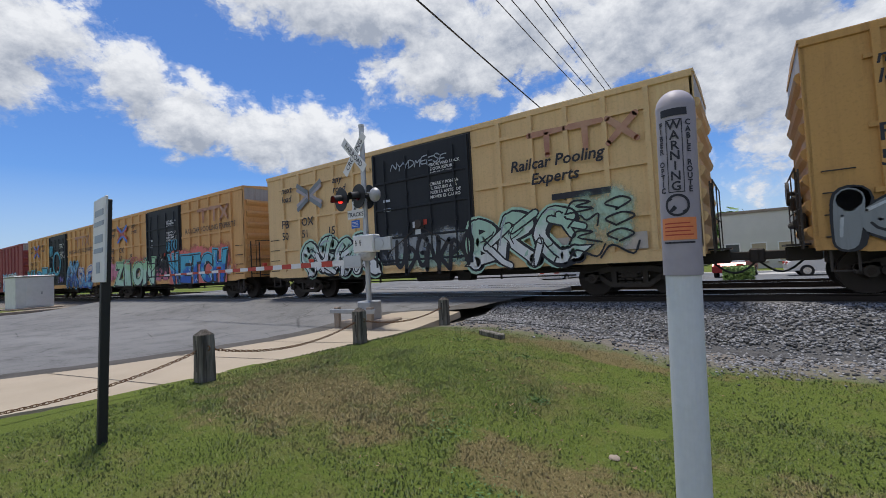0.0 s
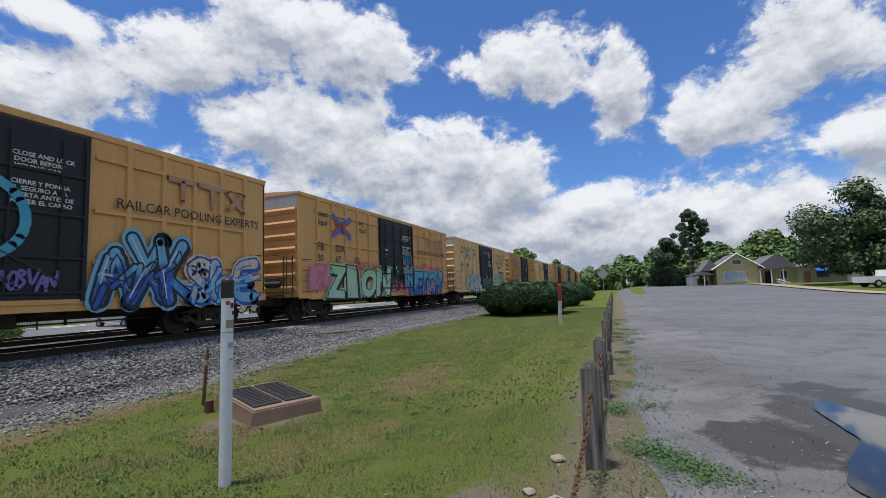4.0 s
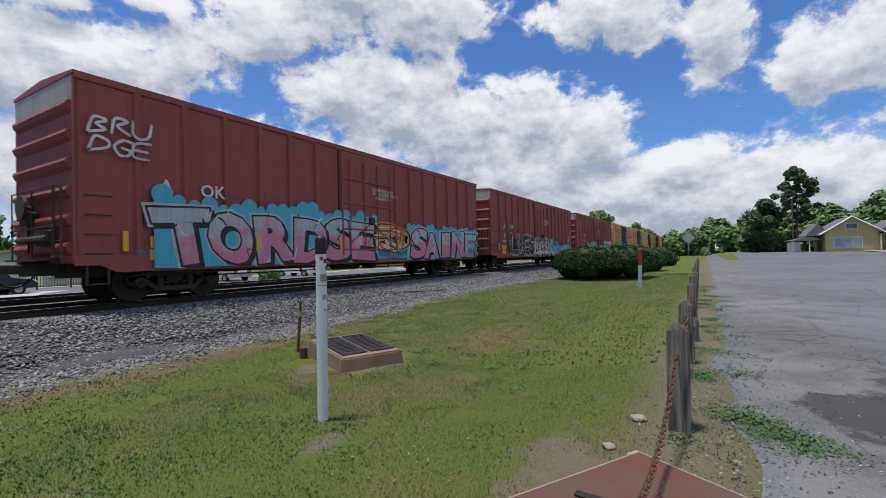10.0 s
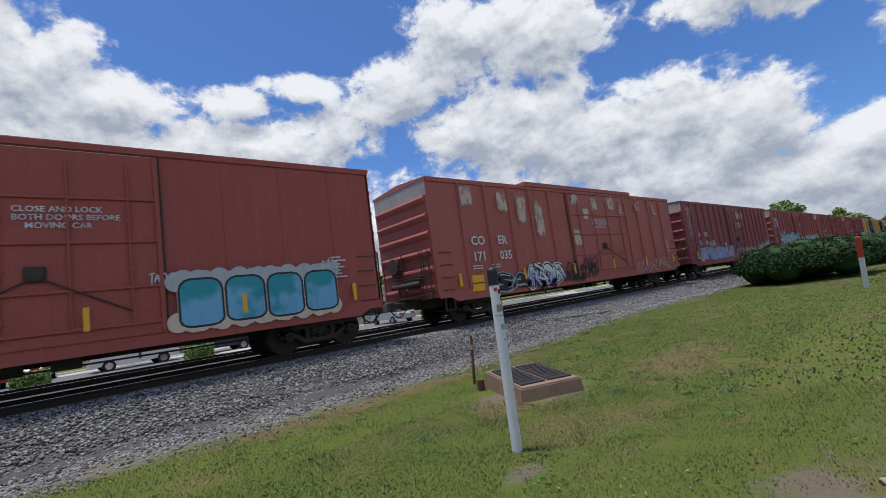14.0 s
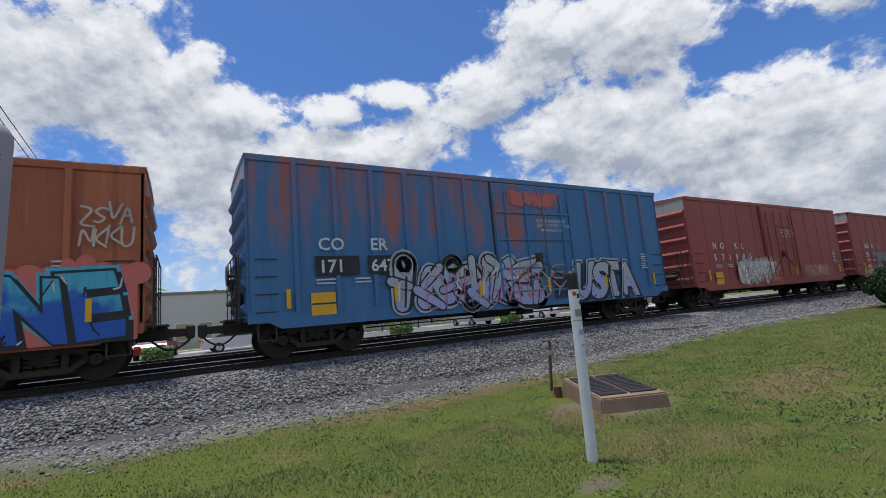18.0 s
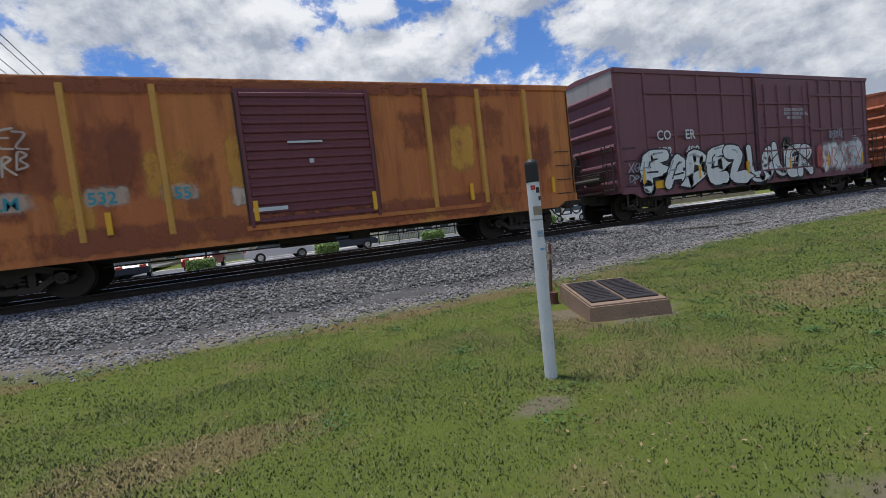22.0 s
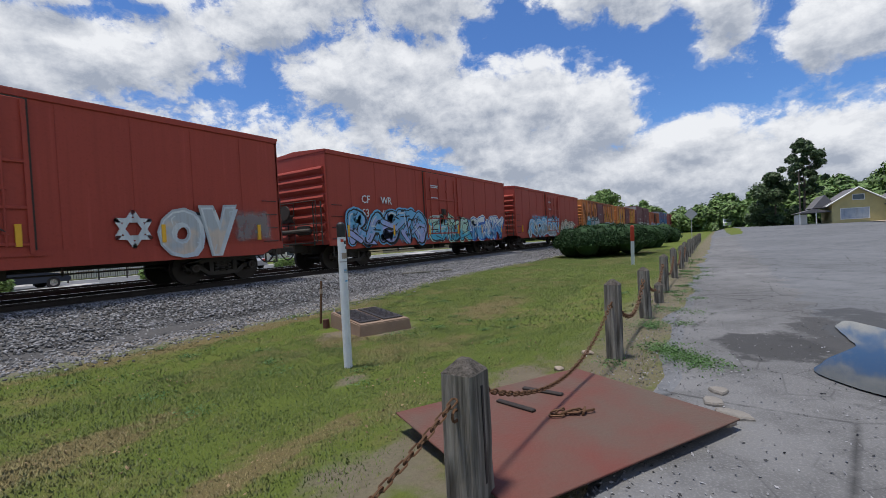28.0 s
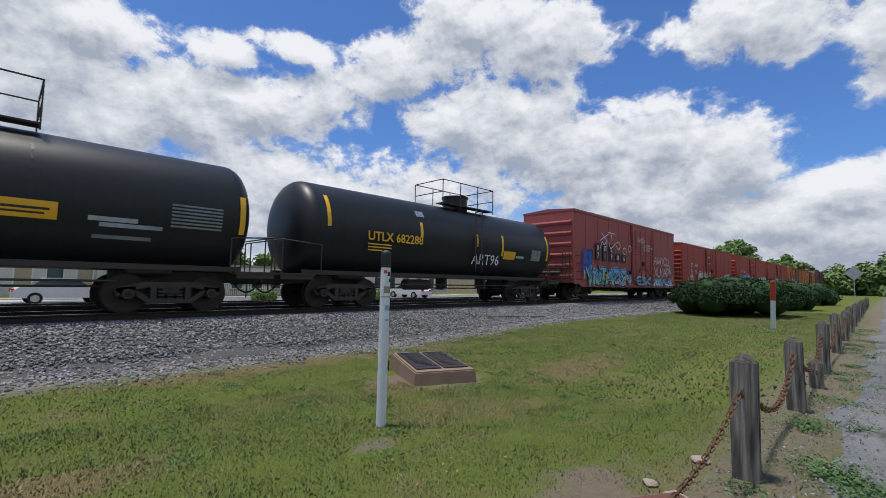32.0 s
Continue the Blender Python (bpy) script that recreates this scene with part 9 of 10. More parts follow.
# ------------------------------------------------------------------ level crossing equipment
def crossing_signal():
    x, y = -8.35, 8.19
    z0 = 0.26
    t = thing("crossing_signal", pose(x, y, z0, 0, 0, 0), "aluminium level crossing mast with crossbuck, red lamps and gate", "crossing signal")
    bm = B()
    cyl(bm, (0, 0, 0.1), (0, 0, 4.9), 0.065, seg=16)
    cyl(bm, (0, 0, 4.9), (0, 0, 4.96), 0.075, seg=16)
    part("mast", bm, M["aluminium"], t)
    bm = B()
    box(bm, -0.22, -0.22, 0.08, 0.22, 0.22, 0.55, 0.03)
    part("mast_base", bm, M["galv"], t)
    bm = B()
    box(bm, -0.6, -0.55, -0.25, 0.6, 0.55, 0.1, 0.03)
    part("foundation", bm, M["concrete"], t)
    for sx, sy in ((-0.55, -0.5), (0.55, -0.5)):
        bm = B()
        box(bm, sx - 0.08, sy - 0.1, -0.1, sx + 0.08, sy + 0.0, 0.45, 0.01)
        part("guard_post", bm, M["concrete"], t)
    bm = B()
    box(bm, -0.75, -0.62, 0.3, 0.75, -0.55, 0.4, 0.01)
    part("guard_rail", bm, M["galv"], t)
    # crossbuck faces the street traffic, turned a little towards the lawn
    face = new("crossbuck")
    face.parent = t
    face.matrix_basis = pose(-0.2, -0.08, 4.22, 0, 0, -8)
    for a, text in ((-45, "CROSSING"), (45, "RAILROAD")):
        bm = B()
        box(bm, -0.61, -0.012, -0.115, 0.61, 0.0, 0.115, 0.004)
        o = part("blade", bm, M["white"], face)
        o.matrix_basis = pose(0, -0.02 if a > 0 else -0.002, 0, 0, -a if False else a * -1 * -1, 0)
        lettering(text, 0.19, M["ink"], o, 0, -0.0145, -0.065, 90, 0, "CENTER", 0.003)
    bm = B()
    cyl(bm, (-0.75, -0.1, 3.19), (0.55, -0.1, 3.19), 0.025, seg=8)
    part("lamp_arm", bm, M["aluminium"], t)

    def lamp(px, py, rz, lit):
        l = new("flasher")
        l.parent = t
        l.matrix_basis = pose(px, py, 3.15, 0, 0, rz)
        bm = B()
        cyl(bm, (0, 0, 0), (0, 0.02, 0), 0.30, seg=24)
        part("background_disc", bm, M["black"], l)
        bm = B()
        cyl(bm, (0, -0.03, 0), (0, 0.0, 0), 0.105, seg=20)
        part("lens", bm, M["lampred"] if lit else M["darkglass"], l)
        bm = B()
        n = 16
        va, vb = [], []
        for i in range(n + 1):
            a = math.radians(-30 + 240 * i / n)
            va.append(bm.verts.new((0.12 * math.cos(a), 0, 0.12 * math.sin(a))))
            vb.append(bm.verts.new((0.115 * math.cos(a), -0.24, 0.115 * math.sin(a) - 0.03)))
        for i in range(n):
            bm.faces.new((va[i], va[i + 1], vb[i + 1], vb[i]))
        part("hood", bm, M["black"], l)
        bm = B()
        cyl(bm, (0, 0.02, 0), (0, 0.2, 0), 0.12, 0.08, 14)
        part("housing", bm, M["black"], l)
    lamp(-0.72, -0.12, -12, True)
    lamp(-0.06, -0.16, -12, False)
    lamp(0.02, 0.14, 168, False)
    bm = B()
    ball(bm, (0.55, -0.2, 3.1), 0.155, 16, 10, (1, 0.75, 1.1))
    part("bell", bm, M["galv"], t, "grey domed crossing bell")
    sg = new("sign_bracket")
    sg.parent = t
    sg.matrix_basis = pose(0, 0, 0.27)
    bm = B()
    box(bm, -0.33, -0.115, 2.52, -0.12, -0.1, 2.78)
    box(bm, -0.5, -0.118, 2.34, 0.06, -0.1, 2.56)
    o = part("tracks_sign", bm, M["white"], sg)
    lettering("2", 0.22, M["ink"], o, -0.225, -0.121, 2.57, 90, 0, "CENTER", 0.004)
    lettering("TRACKS", 0.15, M["ink"], o, -0.22, -0.121, 2.39, 90, 0, "CENTER", 0.003)
    bm = B()
    box(bm, -0.38, -0.115, 2.1, -0.1, -0.1, 2.3)
    o = part("notice_plate", bm, M["blue"], sg, "small blue notice plate")
    bm = B()
    for i in range(4):
        box(bm, -0.35, -0.119, 2.14 + i * 0.035, -0.14, -0.1155, 2.152 + i * 0.035)
    part("print_bar", bm, M["white"], o)
    gm = new("gate_drive")
    gm.parent = t
    gm.matrix_basis = pose(0, 0, 0.38)
    # gate mechanism
    bm = B()
    box(bm, -0.12, -0.36, 1.35, 0.55, -0.08, 1.78, 0.03)
    g = part("gate_mechanism", bm, M["white"], gm, "light grey gate mechanism box")
    bm = B()
    for px in (0.0, 0.14):
        box(bm, px - 0.012, -0.366, 1.52, px + 0.012, -0.36, 1.66)
        box(bm, px - 0.035, -0.366, 1.585, px + 0.035, -0.36, 1.6)
    part("mark", bm, M["ink"], g)
    bm = B()
    box(bm, 0.55, -0.3, 1.38, 1.05, -0.22, 1.68, 0.01)
    cyl(bm, (0.72, -0.31, 1.54), (0.72, -0.21, 1.54), 0.12, seg=16)
    part("counterweight", bm, M["aluminium"], gm)
    bm = B()
    ball(bm, (0.2, -0.2, 1.32), 0.26, 14, 8, (1, 0.6, 0.7))
    part("motor_cover", bm, M["galv"], gm)
    # gate arm lowered across the street, striped red and white
    arm = new("gate_arm")
    arm.parent = t
    arm.matrix_basis = pose(-0.1, -0.3, 1.52, 0, 0, 0)
    for i in range(24):
        x0 = -0.4 - i * 0.42
        bm = B()
        hh = 0.075 - 0.0022 * i
        box(bm, x0 - 0.42, -0.018, -hh, x0, 0.018, hh)
        part("stripe", bm, M["red" if i % 2 else "white"], arm)
    bm = B()
    box(bm, -0.4, -0.03, -0.14, 0.2, 0.03, 0.16, 0.01)
    part("arm_bracket", bm, M["aluminium"], arm)
    for i in (3, 8, 14):
        bm = B()
        box(bm, -0.4 - i * 0.42 - 0.05, -0.05, 0.075, -0.4 - i * 0.42 + 0.05, 0.05, 0.16, 0.01)
        part("arm_lamp", bm, M["red"], arm)


crossing_signal()


def cabinet():
    t = thing("signal_cabinet", pose(-40.5, 8.9, 0.2, 0, 0, 4), "pale grey steel signal cabinet on a concrete pad", "cabinet")
    bm = B()
    box(bm, -0.95, -1.0, 0.08, 0.95, 1.0, 2.1, 0.03)
    part("cabinet_body", bm, M["white"], t)
    bm = B()
    box(bm, -1.02, -1.07, 2.1, 1.02, 1.07, 2.2, 0.03)
    part("cabinet_lid", bm, M["galv"], t)
    bm = B()
    box(bm, 0.95, -0.45, 0.2, 0.975, 0.45, 1.95, 0.006)
    d = part("cabinet_door", bm, M["white"], t)
    bm = B()
    box(bm, 0.975, 0.3, 0.95, 1.02, 0.36, 1.12, 0.008)
    part("handle", bm, M["galv"], d)
    bm = B()
    box(bm, -1.4, -1.4, -0.4, 1.4, 1.4, 0.08, 0.02)
    part("pad", bm, M["concrete"], t)


cabinet()


def notice_sign():
    x, y = -5.25, 1.66
    t = thing("notice_sign", pose(x, y, ground_z(x, y) - 0.05, -2, 0.5, -7), "tall narrow white notice on a black square post", "sign")
    bm = B()
    box(bm, -0.035, -0.035, 0, 0.035, 0.035, 2.2, 0.006)
    part("post", bm, M["black"], t)
    bm = B()
    box(bm, -0.23, -0.055, 1.45, 0.23, -0.036, 2.2, 0.004)
    p = part("sign_panel", bm, M["white"], t)
    for i, (z, w, h) in enumerate(((2.08, 0.16, 0.04), (1.98, 0.18, 0.03), (1.85, 0.15, 0.05), (1.74, 0.17, 0.03), (1.6, 0.07, 0.07))):
        bm = B()
        box(bm, -w, -0.058, z - h, w, -0.0555, z + h * 0.4)
        part("text_bar", bm, M["g_silver"], p)


notice_sign()


# ------------------------------------------------------------------ planting
def shrub(cx, cy, rx, ry, h, n, seed):
    rng = np.random.default_rng(seed)
    t = thing("juniper_shrub", pose(cx, cy, gz(cx, cy) - 0.05), "broad low dark-green clipped juniper shrub on the lawn", "shrub", "juniper shrubs")
    lumps = [(0, 0, 0.48 * h, 0.92 * rx, 0.92 * ry, 0.52 * h)]
    for i in range(16):
        a = i / 16 * math.tau + rng.uniform(-0.2, 0.2)
        k = rng.uniform(0.45, 0.78)
        lumps.append((rx * k * math.cos(a), ry * k * math.sin(a), h * rng.uniform(0.3, 0.52), rx * rng.uniform(0.3, 0.42), ry * rng.uniform(0.3, 0.42), h * rng.uniform(0.34, 0.5)))
    bm = B()
    for l in lumps:
        ball(bm, l[:3], 1.0, 14, 9, (l[3] * 0.82, l[4] * 0.82, l[5] * 0.82))
    part("inner_foliage", bm, M["needle"], t)
    C, N = [], []
    for i, l in enumerate(lumps):
        m = int(n * (0.25 if i == 0 else 0.75 / 16))
        d = rng.normal(0, 1, (m, 3))
        d /= np.linalg.norm(d, axis=1)[:, None]
        d[:, 2] = np.abs(d[:, 2]) * 1.0 - 0.25
        bump = 1 + 0.14 * np.sin(d[:, 0] * 9 + i) * np.cos(d[:, 1] * 8) + rng.normal(0, 0.035, m)
        c = np.array(l[:3]) + d * np.array(l[3:6]) * bump[:, None]
        keep = c[:, 2] > 0.03
        C.append(c[keep])
        N.append(d[keep])
    leaf_mesh("outer_foliage", np.concatenate(C), np.concatenate(N), 0.062, M["needle"], t, rng, flat=0.8)


shrub(27.6, 5.45, 3.3, 2.75, 2.2, 60000, 1)
shrub(38.0, 5.5, 3.4, 2.7, 2.25, 28000, 2)
shrub(52.0, 5.7, 4.2, 2.9, 2.2, 14000, 3)


def tree(x, y, h, crown_r, mat, n, seed, label, base=None, low=0.25, trunk=0.22, shape="round", leaf=0.2, clumps_n=26, clump=1.0):
    rng = np.random.default_rng(seed)
    z = gz(x, y) if base is None else base
    t = thing("tree", pose(x, y, z - 0.2), label, "tree", "trees beyond the lot")
    bm = B()
    rr = random.Random(seed)
    p = Vector((0, 0, 0))
    pts = [p]
    for i in range(6):
        p = p + Vector((rr.uniform(-0.15, 0.15), rr.uniform(-0.15, 0.15), h * 0.14))
        pts.append(p)
    for i in range(6):
        cyl(bm, pts[i], pts[i + 1], trunk * (1 - i * 0.13), trunk * (1 - (i + 1) * 0.13), 9)
    part("trunk", bm, M["bark"], t)
    clumps = []
    for i in range(clumps_n):
        a = rr.uniform(0, math.tau)
        k = rr.random() ** 0.6
        zz = low + (1 - low) * rr.random()
        prof = math.sin(math.pi * min(1, (zz - low) / (1 - low) * 0.85 + 0.15)) ** 0.7 if shape == "round" else (1.15 - zz) * 0.95 + 0.12
        c = Vector((crown_r * k * prof * math.cos(a), crown_r * k * prof * math.sin(a), h * zz))
        clumps.append((c, clump * crown_r * rr.uniform(0.22, 0.42) * (0.7 if shape != "round" else 1)))
    bm = B()
    for c, r in clumps[:12]:
        base_pt = pts[min(6, max(1, int(c.z / (h * 0.14)) - 1))]
        cyl(bm, base_pt, c, trunk * 0.28, 0.02, 6)
    part("limbs", bm, M["bark"], t)
    C, N = [], []
    for c, r in clumps:
        m = n // len(clumps)
        d = rng.normal(0, 1, (m, 3))
        d /= np.linalg.norm(d, axis=1)[:, None]
        C.append(np.array(c) + d * r * rng.uniform(0.45, 1.05, m)[:, None] * np.array([1, 1, 0.75]))
        N.append(d + np.array([0, 0, 0.5]))
    leaf_mesh("crown", np.concatenate(C), np.concatenate(N), leaf, mat, t, rng)
    return t


def far_woods(name, pts, hfun, n, seed, mat, label, leaf=0.55):
    """A ragged far tree line as one mass of leaf clumps."""
    rng = np.random.default_rng(seed)
    C, N = [], []
    pts = np.array(pts, float)
    seg = np.linalg.norm(np.diff(pts, axis=0), axis=1)
    cum = np.r_[0, np.cumsum(seg)]
    K = int(cum[-1] / 2.2)
    for i in range(K):
        s = cum[-1] * (i + rng.uniform(0, 1)) / K
        c = np.array([np.interp(s, cum, pts[:, 0]), np.interp(s, cum, pts[:, 1])]) + rng.normal(0, 2.5, 2)
        h = hfun(s / cum[-1]) * rng.uniform(0.72, 1.12)
        for j in range(7):
            r = rng.uniform(1.5, 3.0)
            cc = np.array([c[0] + rng.normal(0, 1.7), c[1] + rng.normal(0, 1.7), 0.6 + h * (j + 0.4) / 7 * 0.93])
            m = n // (K * 7)
            d = rng.normal(0, 1, (m, 3))
            d /= np.linalg.norm(d, axis=1)[:, None]
            C.append(cc + d * r * rng.uniform(0.5, 1.0, m)[:, None])
            N.append(d + np.array([0, 0, 0.5]))
    o = leaf_mesh(name, np.concatenate(C), np.concatenate(N), leaf, mat, None, rng)
    tagged(o, label, "woods", kind="stuff")


tree(100, -13.6, 15.2, 3.3, M["leaf_dark"], 13000, 3, "tall dark pine standing over the houses", shape="round", low=0.38, leaf=0.24, clumps_n=80, clump=0.62)
tree(104, -9.5, 9.5, 4.4, M["leaf_dark"], 9000, 4, "dense dark-green roadside tree", low=0.1, leaf=0.3)
tree(72, -29.0, 12.0, 6.5, M["leaf_oak"], 18000, 5, "large spreading oak beside the lot", low=0.22, leaf=0.26, trunk=0.4)
tree(66, -36, 11.5, 7.5, M["leaf_oak"], 16000, 6, "large spreading oak beside the lot", low=0.2, leaf=0.28, trunk=0.4)
tree(110, 22, 11.0, 5.0, M["leaf_light"], 9000, 7, "light-green tree behind the tracks", low=0.2, leaf=0.3)
tree(118, 27, 10.5, 5.0, M["leaf_light"], 9000, 8, "light-green tree behind the tracks", low=0.2, leaf=0.3)
tree(150, 19, 9.5, 6.0, M["leaf_light"], 8000, 9, "light-green tree far behind the train", low=0.15, leaf=0.35)
tree(8.5, 43, 7.0, 2.6, M["leaf_light"], 5000, 10, "young light-green tree in front of the white building", low=0.3, leaf=0.16, trunk=0.12)
tree(-14, 56, 6.5, 3.0, M["leaf_light"], 5000, 12, "light-green street tree across the tracks", low=0.25, leaf=0.18, trunk=0.12)
far_woods("woods_east", [(165, 3), (160, -8), (150, -20), (135, -32), (118, -42), (100, -52), (80, -62), (50, -70)], lambda k: 10.0 + 5 * k, 190000, 21, M["leaf"], "dense green woods behind the houses")
far_woods("woods_roadside", [(150, 9), (152, 2), (150, -5), (132, -10), (112, -14), (108, -24), (100, -32)], lambda k: 6.5, 60000, 25, M["leaf"], "dense green trees at the end of the road")
far_woods("woods_far", [(170, 30), (230, 25), (260, 8), (240, -10)], lambda k: 9, 50000, 22, M["leaf_light"], "far green trees along the line", 0.8)
far_woods("woods_north", [(170, 30), (110, 75), (40, 95), (-50, 95), (-120, 60)], lambda k: 7.5, 80000, 23, M["leaf"], "green trees far behind the buildings", 0.8)
far_woods("woods_west", [(-120, 60), (-140, 10), (-130, -40)], lambda k: 7, 20000, 24, M["leaf"], "far green trees beyond the crossing", 0.8)


# ------------------------------------------------------------------ houses and buildings
def gable_house():
    t = thing("house", pose(88, -18.5, 0.75, 0, 0, 0), "yellow single-storey house with a grey gabled shingle roof", "house")

    def wall(name, x0, y0, x1, y1, z0, z1, mat):
        bm = B()
        box(bm, x0, y0, z0, x1, y1, z1)
        return part(name, bm, M[mat], t)
    w = wall("wall", 0, -2.8, 9, 3.2, -0.6, 3.0, "housewall")
    wall("wall", 1.2, -8.0, 9, -2.8, -0.6, 2.7, "housewall")
    # front gable
    bm = B()
    a = [bm.verts.new(p) for p in ((-0.05, -3.2, 2.9), (-0.05, 3.6, 2.9), (-0.05, 0.2, 5.2))]
    b = [bm.verts.new((9, v.co.y, v.co.z)) for v in a]
    bm.faces.new(a)
    bm.faces.new(b[::-1])
    bm.faces.new((a[0], b[0], b[1], a[1]))
    part("gable_wall", bm, M["housewall"], t)
    for s in (-1, 1):
        bm = B()
        y0, y1 = 0.2, 0.2 + s * 3.8
        vs = [(-0.5, y0, 5.35), (9.3, y0, 5.35), (9.3, y1, 2.75), (-0.5, y1, 2.75)]
        top = [bm.verts.new(p) for p in vs]
        low = [bm.verts.new((p[0], p[1], p[2] - 0.15)) for p in vs]
        bm.faces.new(top)
        bm.faces.new(low[::-1])
        for i in range(4):
            bm.faces.new((top[i], low[i], low[(i + 1) % 4], top[(i + 1) % 4]))
        bmesh.ops.recalc_face_normals(bm, faces=bm.faces)
        part("roof_slope", bm, M["roof"], t)
        bm = B()
        cyl(bm, (-0.52, y0, 5.27), (-0.52, y1, 2.67), 0.1, seg=4)
        part("fascia", bm, M["white"], t)
    for zr, y0, y1, x0 in ((4.9, -8.4, -2.6, 0.8), (4.6, 2.4, 5.0, 2.0)):
        bm = B()
        prism_x_house(bm, x0, 9.3, y0, y1, 2.6, zr)
        part("roof_slope", bm, M["roof"], t)
    for y0, y1, z0, z1 in ((-0.4, 0.8, 3.5, 4.2), (-0.9, 2.2, 0.7, 2.2), (-6.9, -6.1, 0.8, 2.1)):
        wn = new("window")
        wn.parent = t
        bm = B()
        x = -0.06 if y0 > -3 else 1.14
        box(bm, x - 0.05, y0 - 0.1, z0 - 0.1, x + 0.06, y1 + 0.1, z1 + 0.1)
        part("window_frame", bm, M["white"], wn)
        bm = B()
        box(bm, x - 0.065, y0, z0, x - 0.05, y1, z1)
        part("pane", bm, M["glass"] if z0 > 1 or y0 < -3 else M["g_silver"], wn)
    # porch
    bm = B()
    box(bm, -1.0, -6.0, 2.45, 1.3, -2.6, 2.62)
    part("porch_roof", bm, M["roof"], t)
    for y in (-5.9, -4.3, -2.8):
        bm = B()
        box(bm, -0.9, y - 0.08, -0.3, -0.74, y + 0.08, 2.45)
        part("porch_post", bm, M["white"], t)
    bm = B()
    box(bm, -1.0, -6.0, -0.6, 1.3, -2.6, 0.1)
    part("porch_floor", bm, M["concrete"], t)
    bm = B()
    box(bm, 1.15, -4.8, 0.1, 1.19, -3.9, 2.1)
    part("door", bm, M["rail"], t)
    bm = B()
    cyl(bm, (-1.0, -4.9, 0.8), (-2.6, -6.2, 0.1), 0.06, seg=6)
    cyl(bm, (-1.0, -4.9, 0.4), (-2.6, -6.2, -0.3), 0.06, seg=6)
    part("stair_rail", bm, M["white"], t)
    # car port on the side
    bm = B()
    prism_x_house(bm, 0.6, 7, 3.2, 7.2, 1.9, 2.5)
    part("carport_roof", bm, M["roof"], t)
    for y in (5.0, 7.0):
        bm = B()
        box(bm, 0.7, y - 0.07, -0.6, 0.84, y + 0.07, 1.95)
        part("carport_post", bm, M["white"], t)
    bm = B()
    box(bm, 1.5, 6.0, -0.6, 6.5, 7.1, 1.7)
    part("shed_wall", bm, M["stucco"], t)


def prism_x_house(bm, x0, x1, y0, y1, z0, zr):
    m = (y0 + y1) / 2
    prism_x(bm, [(y0 - 0.3, z0), (m, zr), (y1 + 0.3, z0)], x0, x1)


gable_house()


def shop():
    t = thing("shop", pose(86.5, -28.8, 0.85), "small tan roadside shop with a blue awning", "house")
    bm = B()
    box(bm, 0, -3.6, -0.6, 7, 2.4, 2.5)
    part("wall", bm, M["tanwall"], t)
    bm = B()
    prism_x_house(bm, -0.5, 7.3, -3.6, 2.4, 2.5, 3.3)
    part("roof", bm, M["roof"], t)
    bm = B()
    prism(bm, [(-1.1, 1.75), (0, 2.5), (0, 2.3), (-1.1, 1.65)], -1.6, 0.6)
    part("awning", bm, M["blue"], t)
    for y0, y1, z0, mat in ((-1.3, 0.3, 0.7, "glass"), (1.1, 1.9, -0.4, "brickred")):
        bm = B()
        box(bm, -0.06, y0, z0, 0.02, y1, 1.7)
        part("window" if mat == "glass" else "door", bm, M[mat], t)
    t = thing("white_shed", pose(84, -34.2, 0.85), "small white gabled building under the oaks", "house")
    bm = B()
    box(bm, 0, -2.2, -0.6, 6, 2.0, 2.6)
    part("wall", bm, M["stucco"], t)
    bm = B()
    prism_x_house(bm, -0.4, 6.3, -2.2, 2.0, 2.6, 3.8)
    part("roof", bm, M["roof"], t)


shop()


def block_building(x, y, w, d, h, mat, label, nwin, floors=1, rz=0, wmat="glass", parapet=True):
    t = thing("building", pose(x, y, -0.5, 0, 0, rz), label, "building", "buildings across the tracks")
    bm = B()
    box(bm, 0, 0, -0.3, w, d, h)
    part("wall", bm, M[mat], t)
    if parapet:
        bm = B()
        box(bm, -0.12, -0.12, h, w + 0.12, d + 0.12, h + 0.25)
        part("cornice", bm, M["concrete"], t)
    for f in range(floors):
        for i in range(nwin):
            cx = w * (i + 0.5) / nwin
            z0 = 1.0 + f * 3.1
            wn = new("window")
            wn.parent = t
            bm = B()
            box(bm, cx - 0.6, -0.06, z0, cx + 0.6, 0.02, z0 + 1.7)
            part("window_frame", bm, M["white"], wn)
            bm = B()
            box(bm, cx - 0.5, -0.075, z0 + 0.1, cx + 0.5, -0.06, z0 + 1.6)
            part("pane", bm, M[wmat if (i + f) % 3 else "glass"], wn)
            bm = B()
            box(bm, cx - 0.65, -0.14, z0 - 0.1, cx + 0.65, 0.0, z0)
            part("window_sill", bm, M["concrete"], wn)
    return t


block_building(-3.0, 48, 13.5, 12, 5.3, "stucco", "white stucco building with boarded tall windows", 7, wmat="tanwall")
block_building(14.5, 46, 16, 10, 3.2, "stucco", "long low white building with dark windows", 8)
block_building(34, 50, 18, 10, 4.2, "stucco", "pale commercial building behind the tracks", 7)
block_building(-34, 55, 16, 12, 4.6, "brickred", "red brick building across the crossing", 6)
block_building(-16, 62, 10, 10, 4.0, "tanwall", "tan storefront across the tracks", 4)
block_building(58, 48, 22, 10, 3.6, "tanwall", "low tan building behind the tracks", 7)


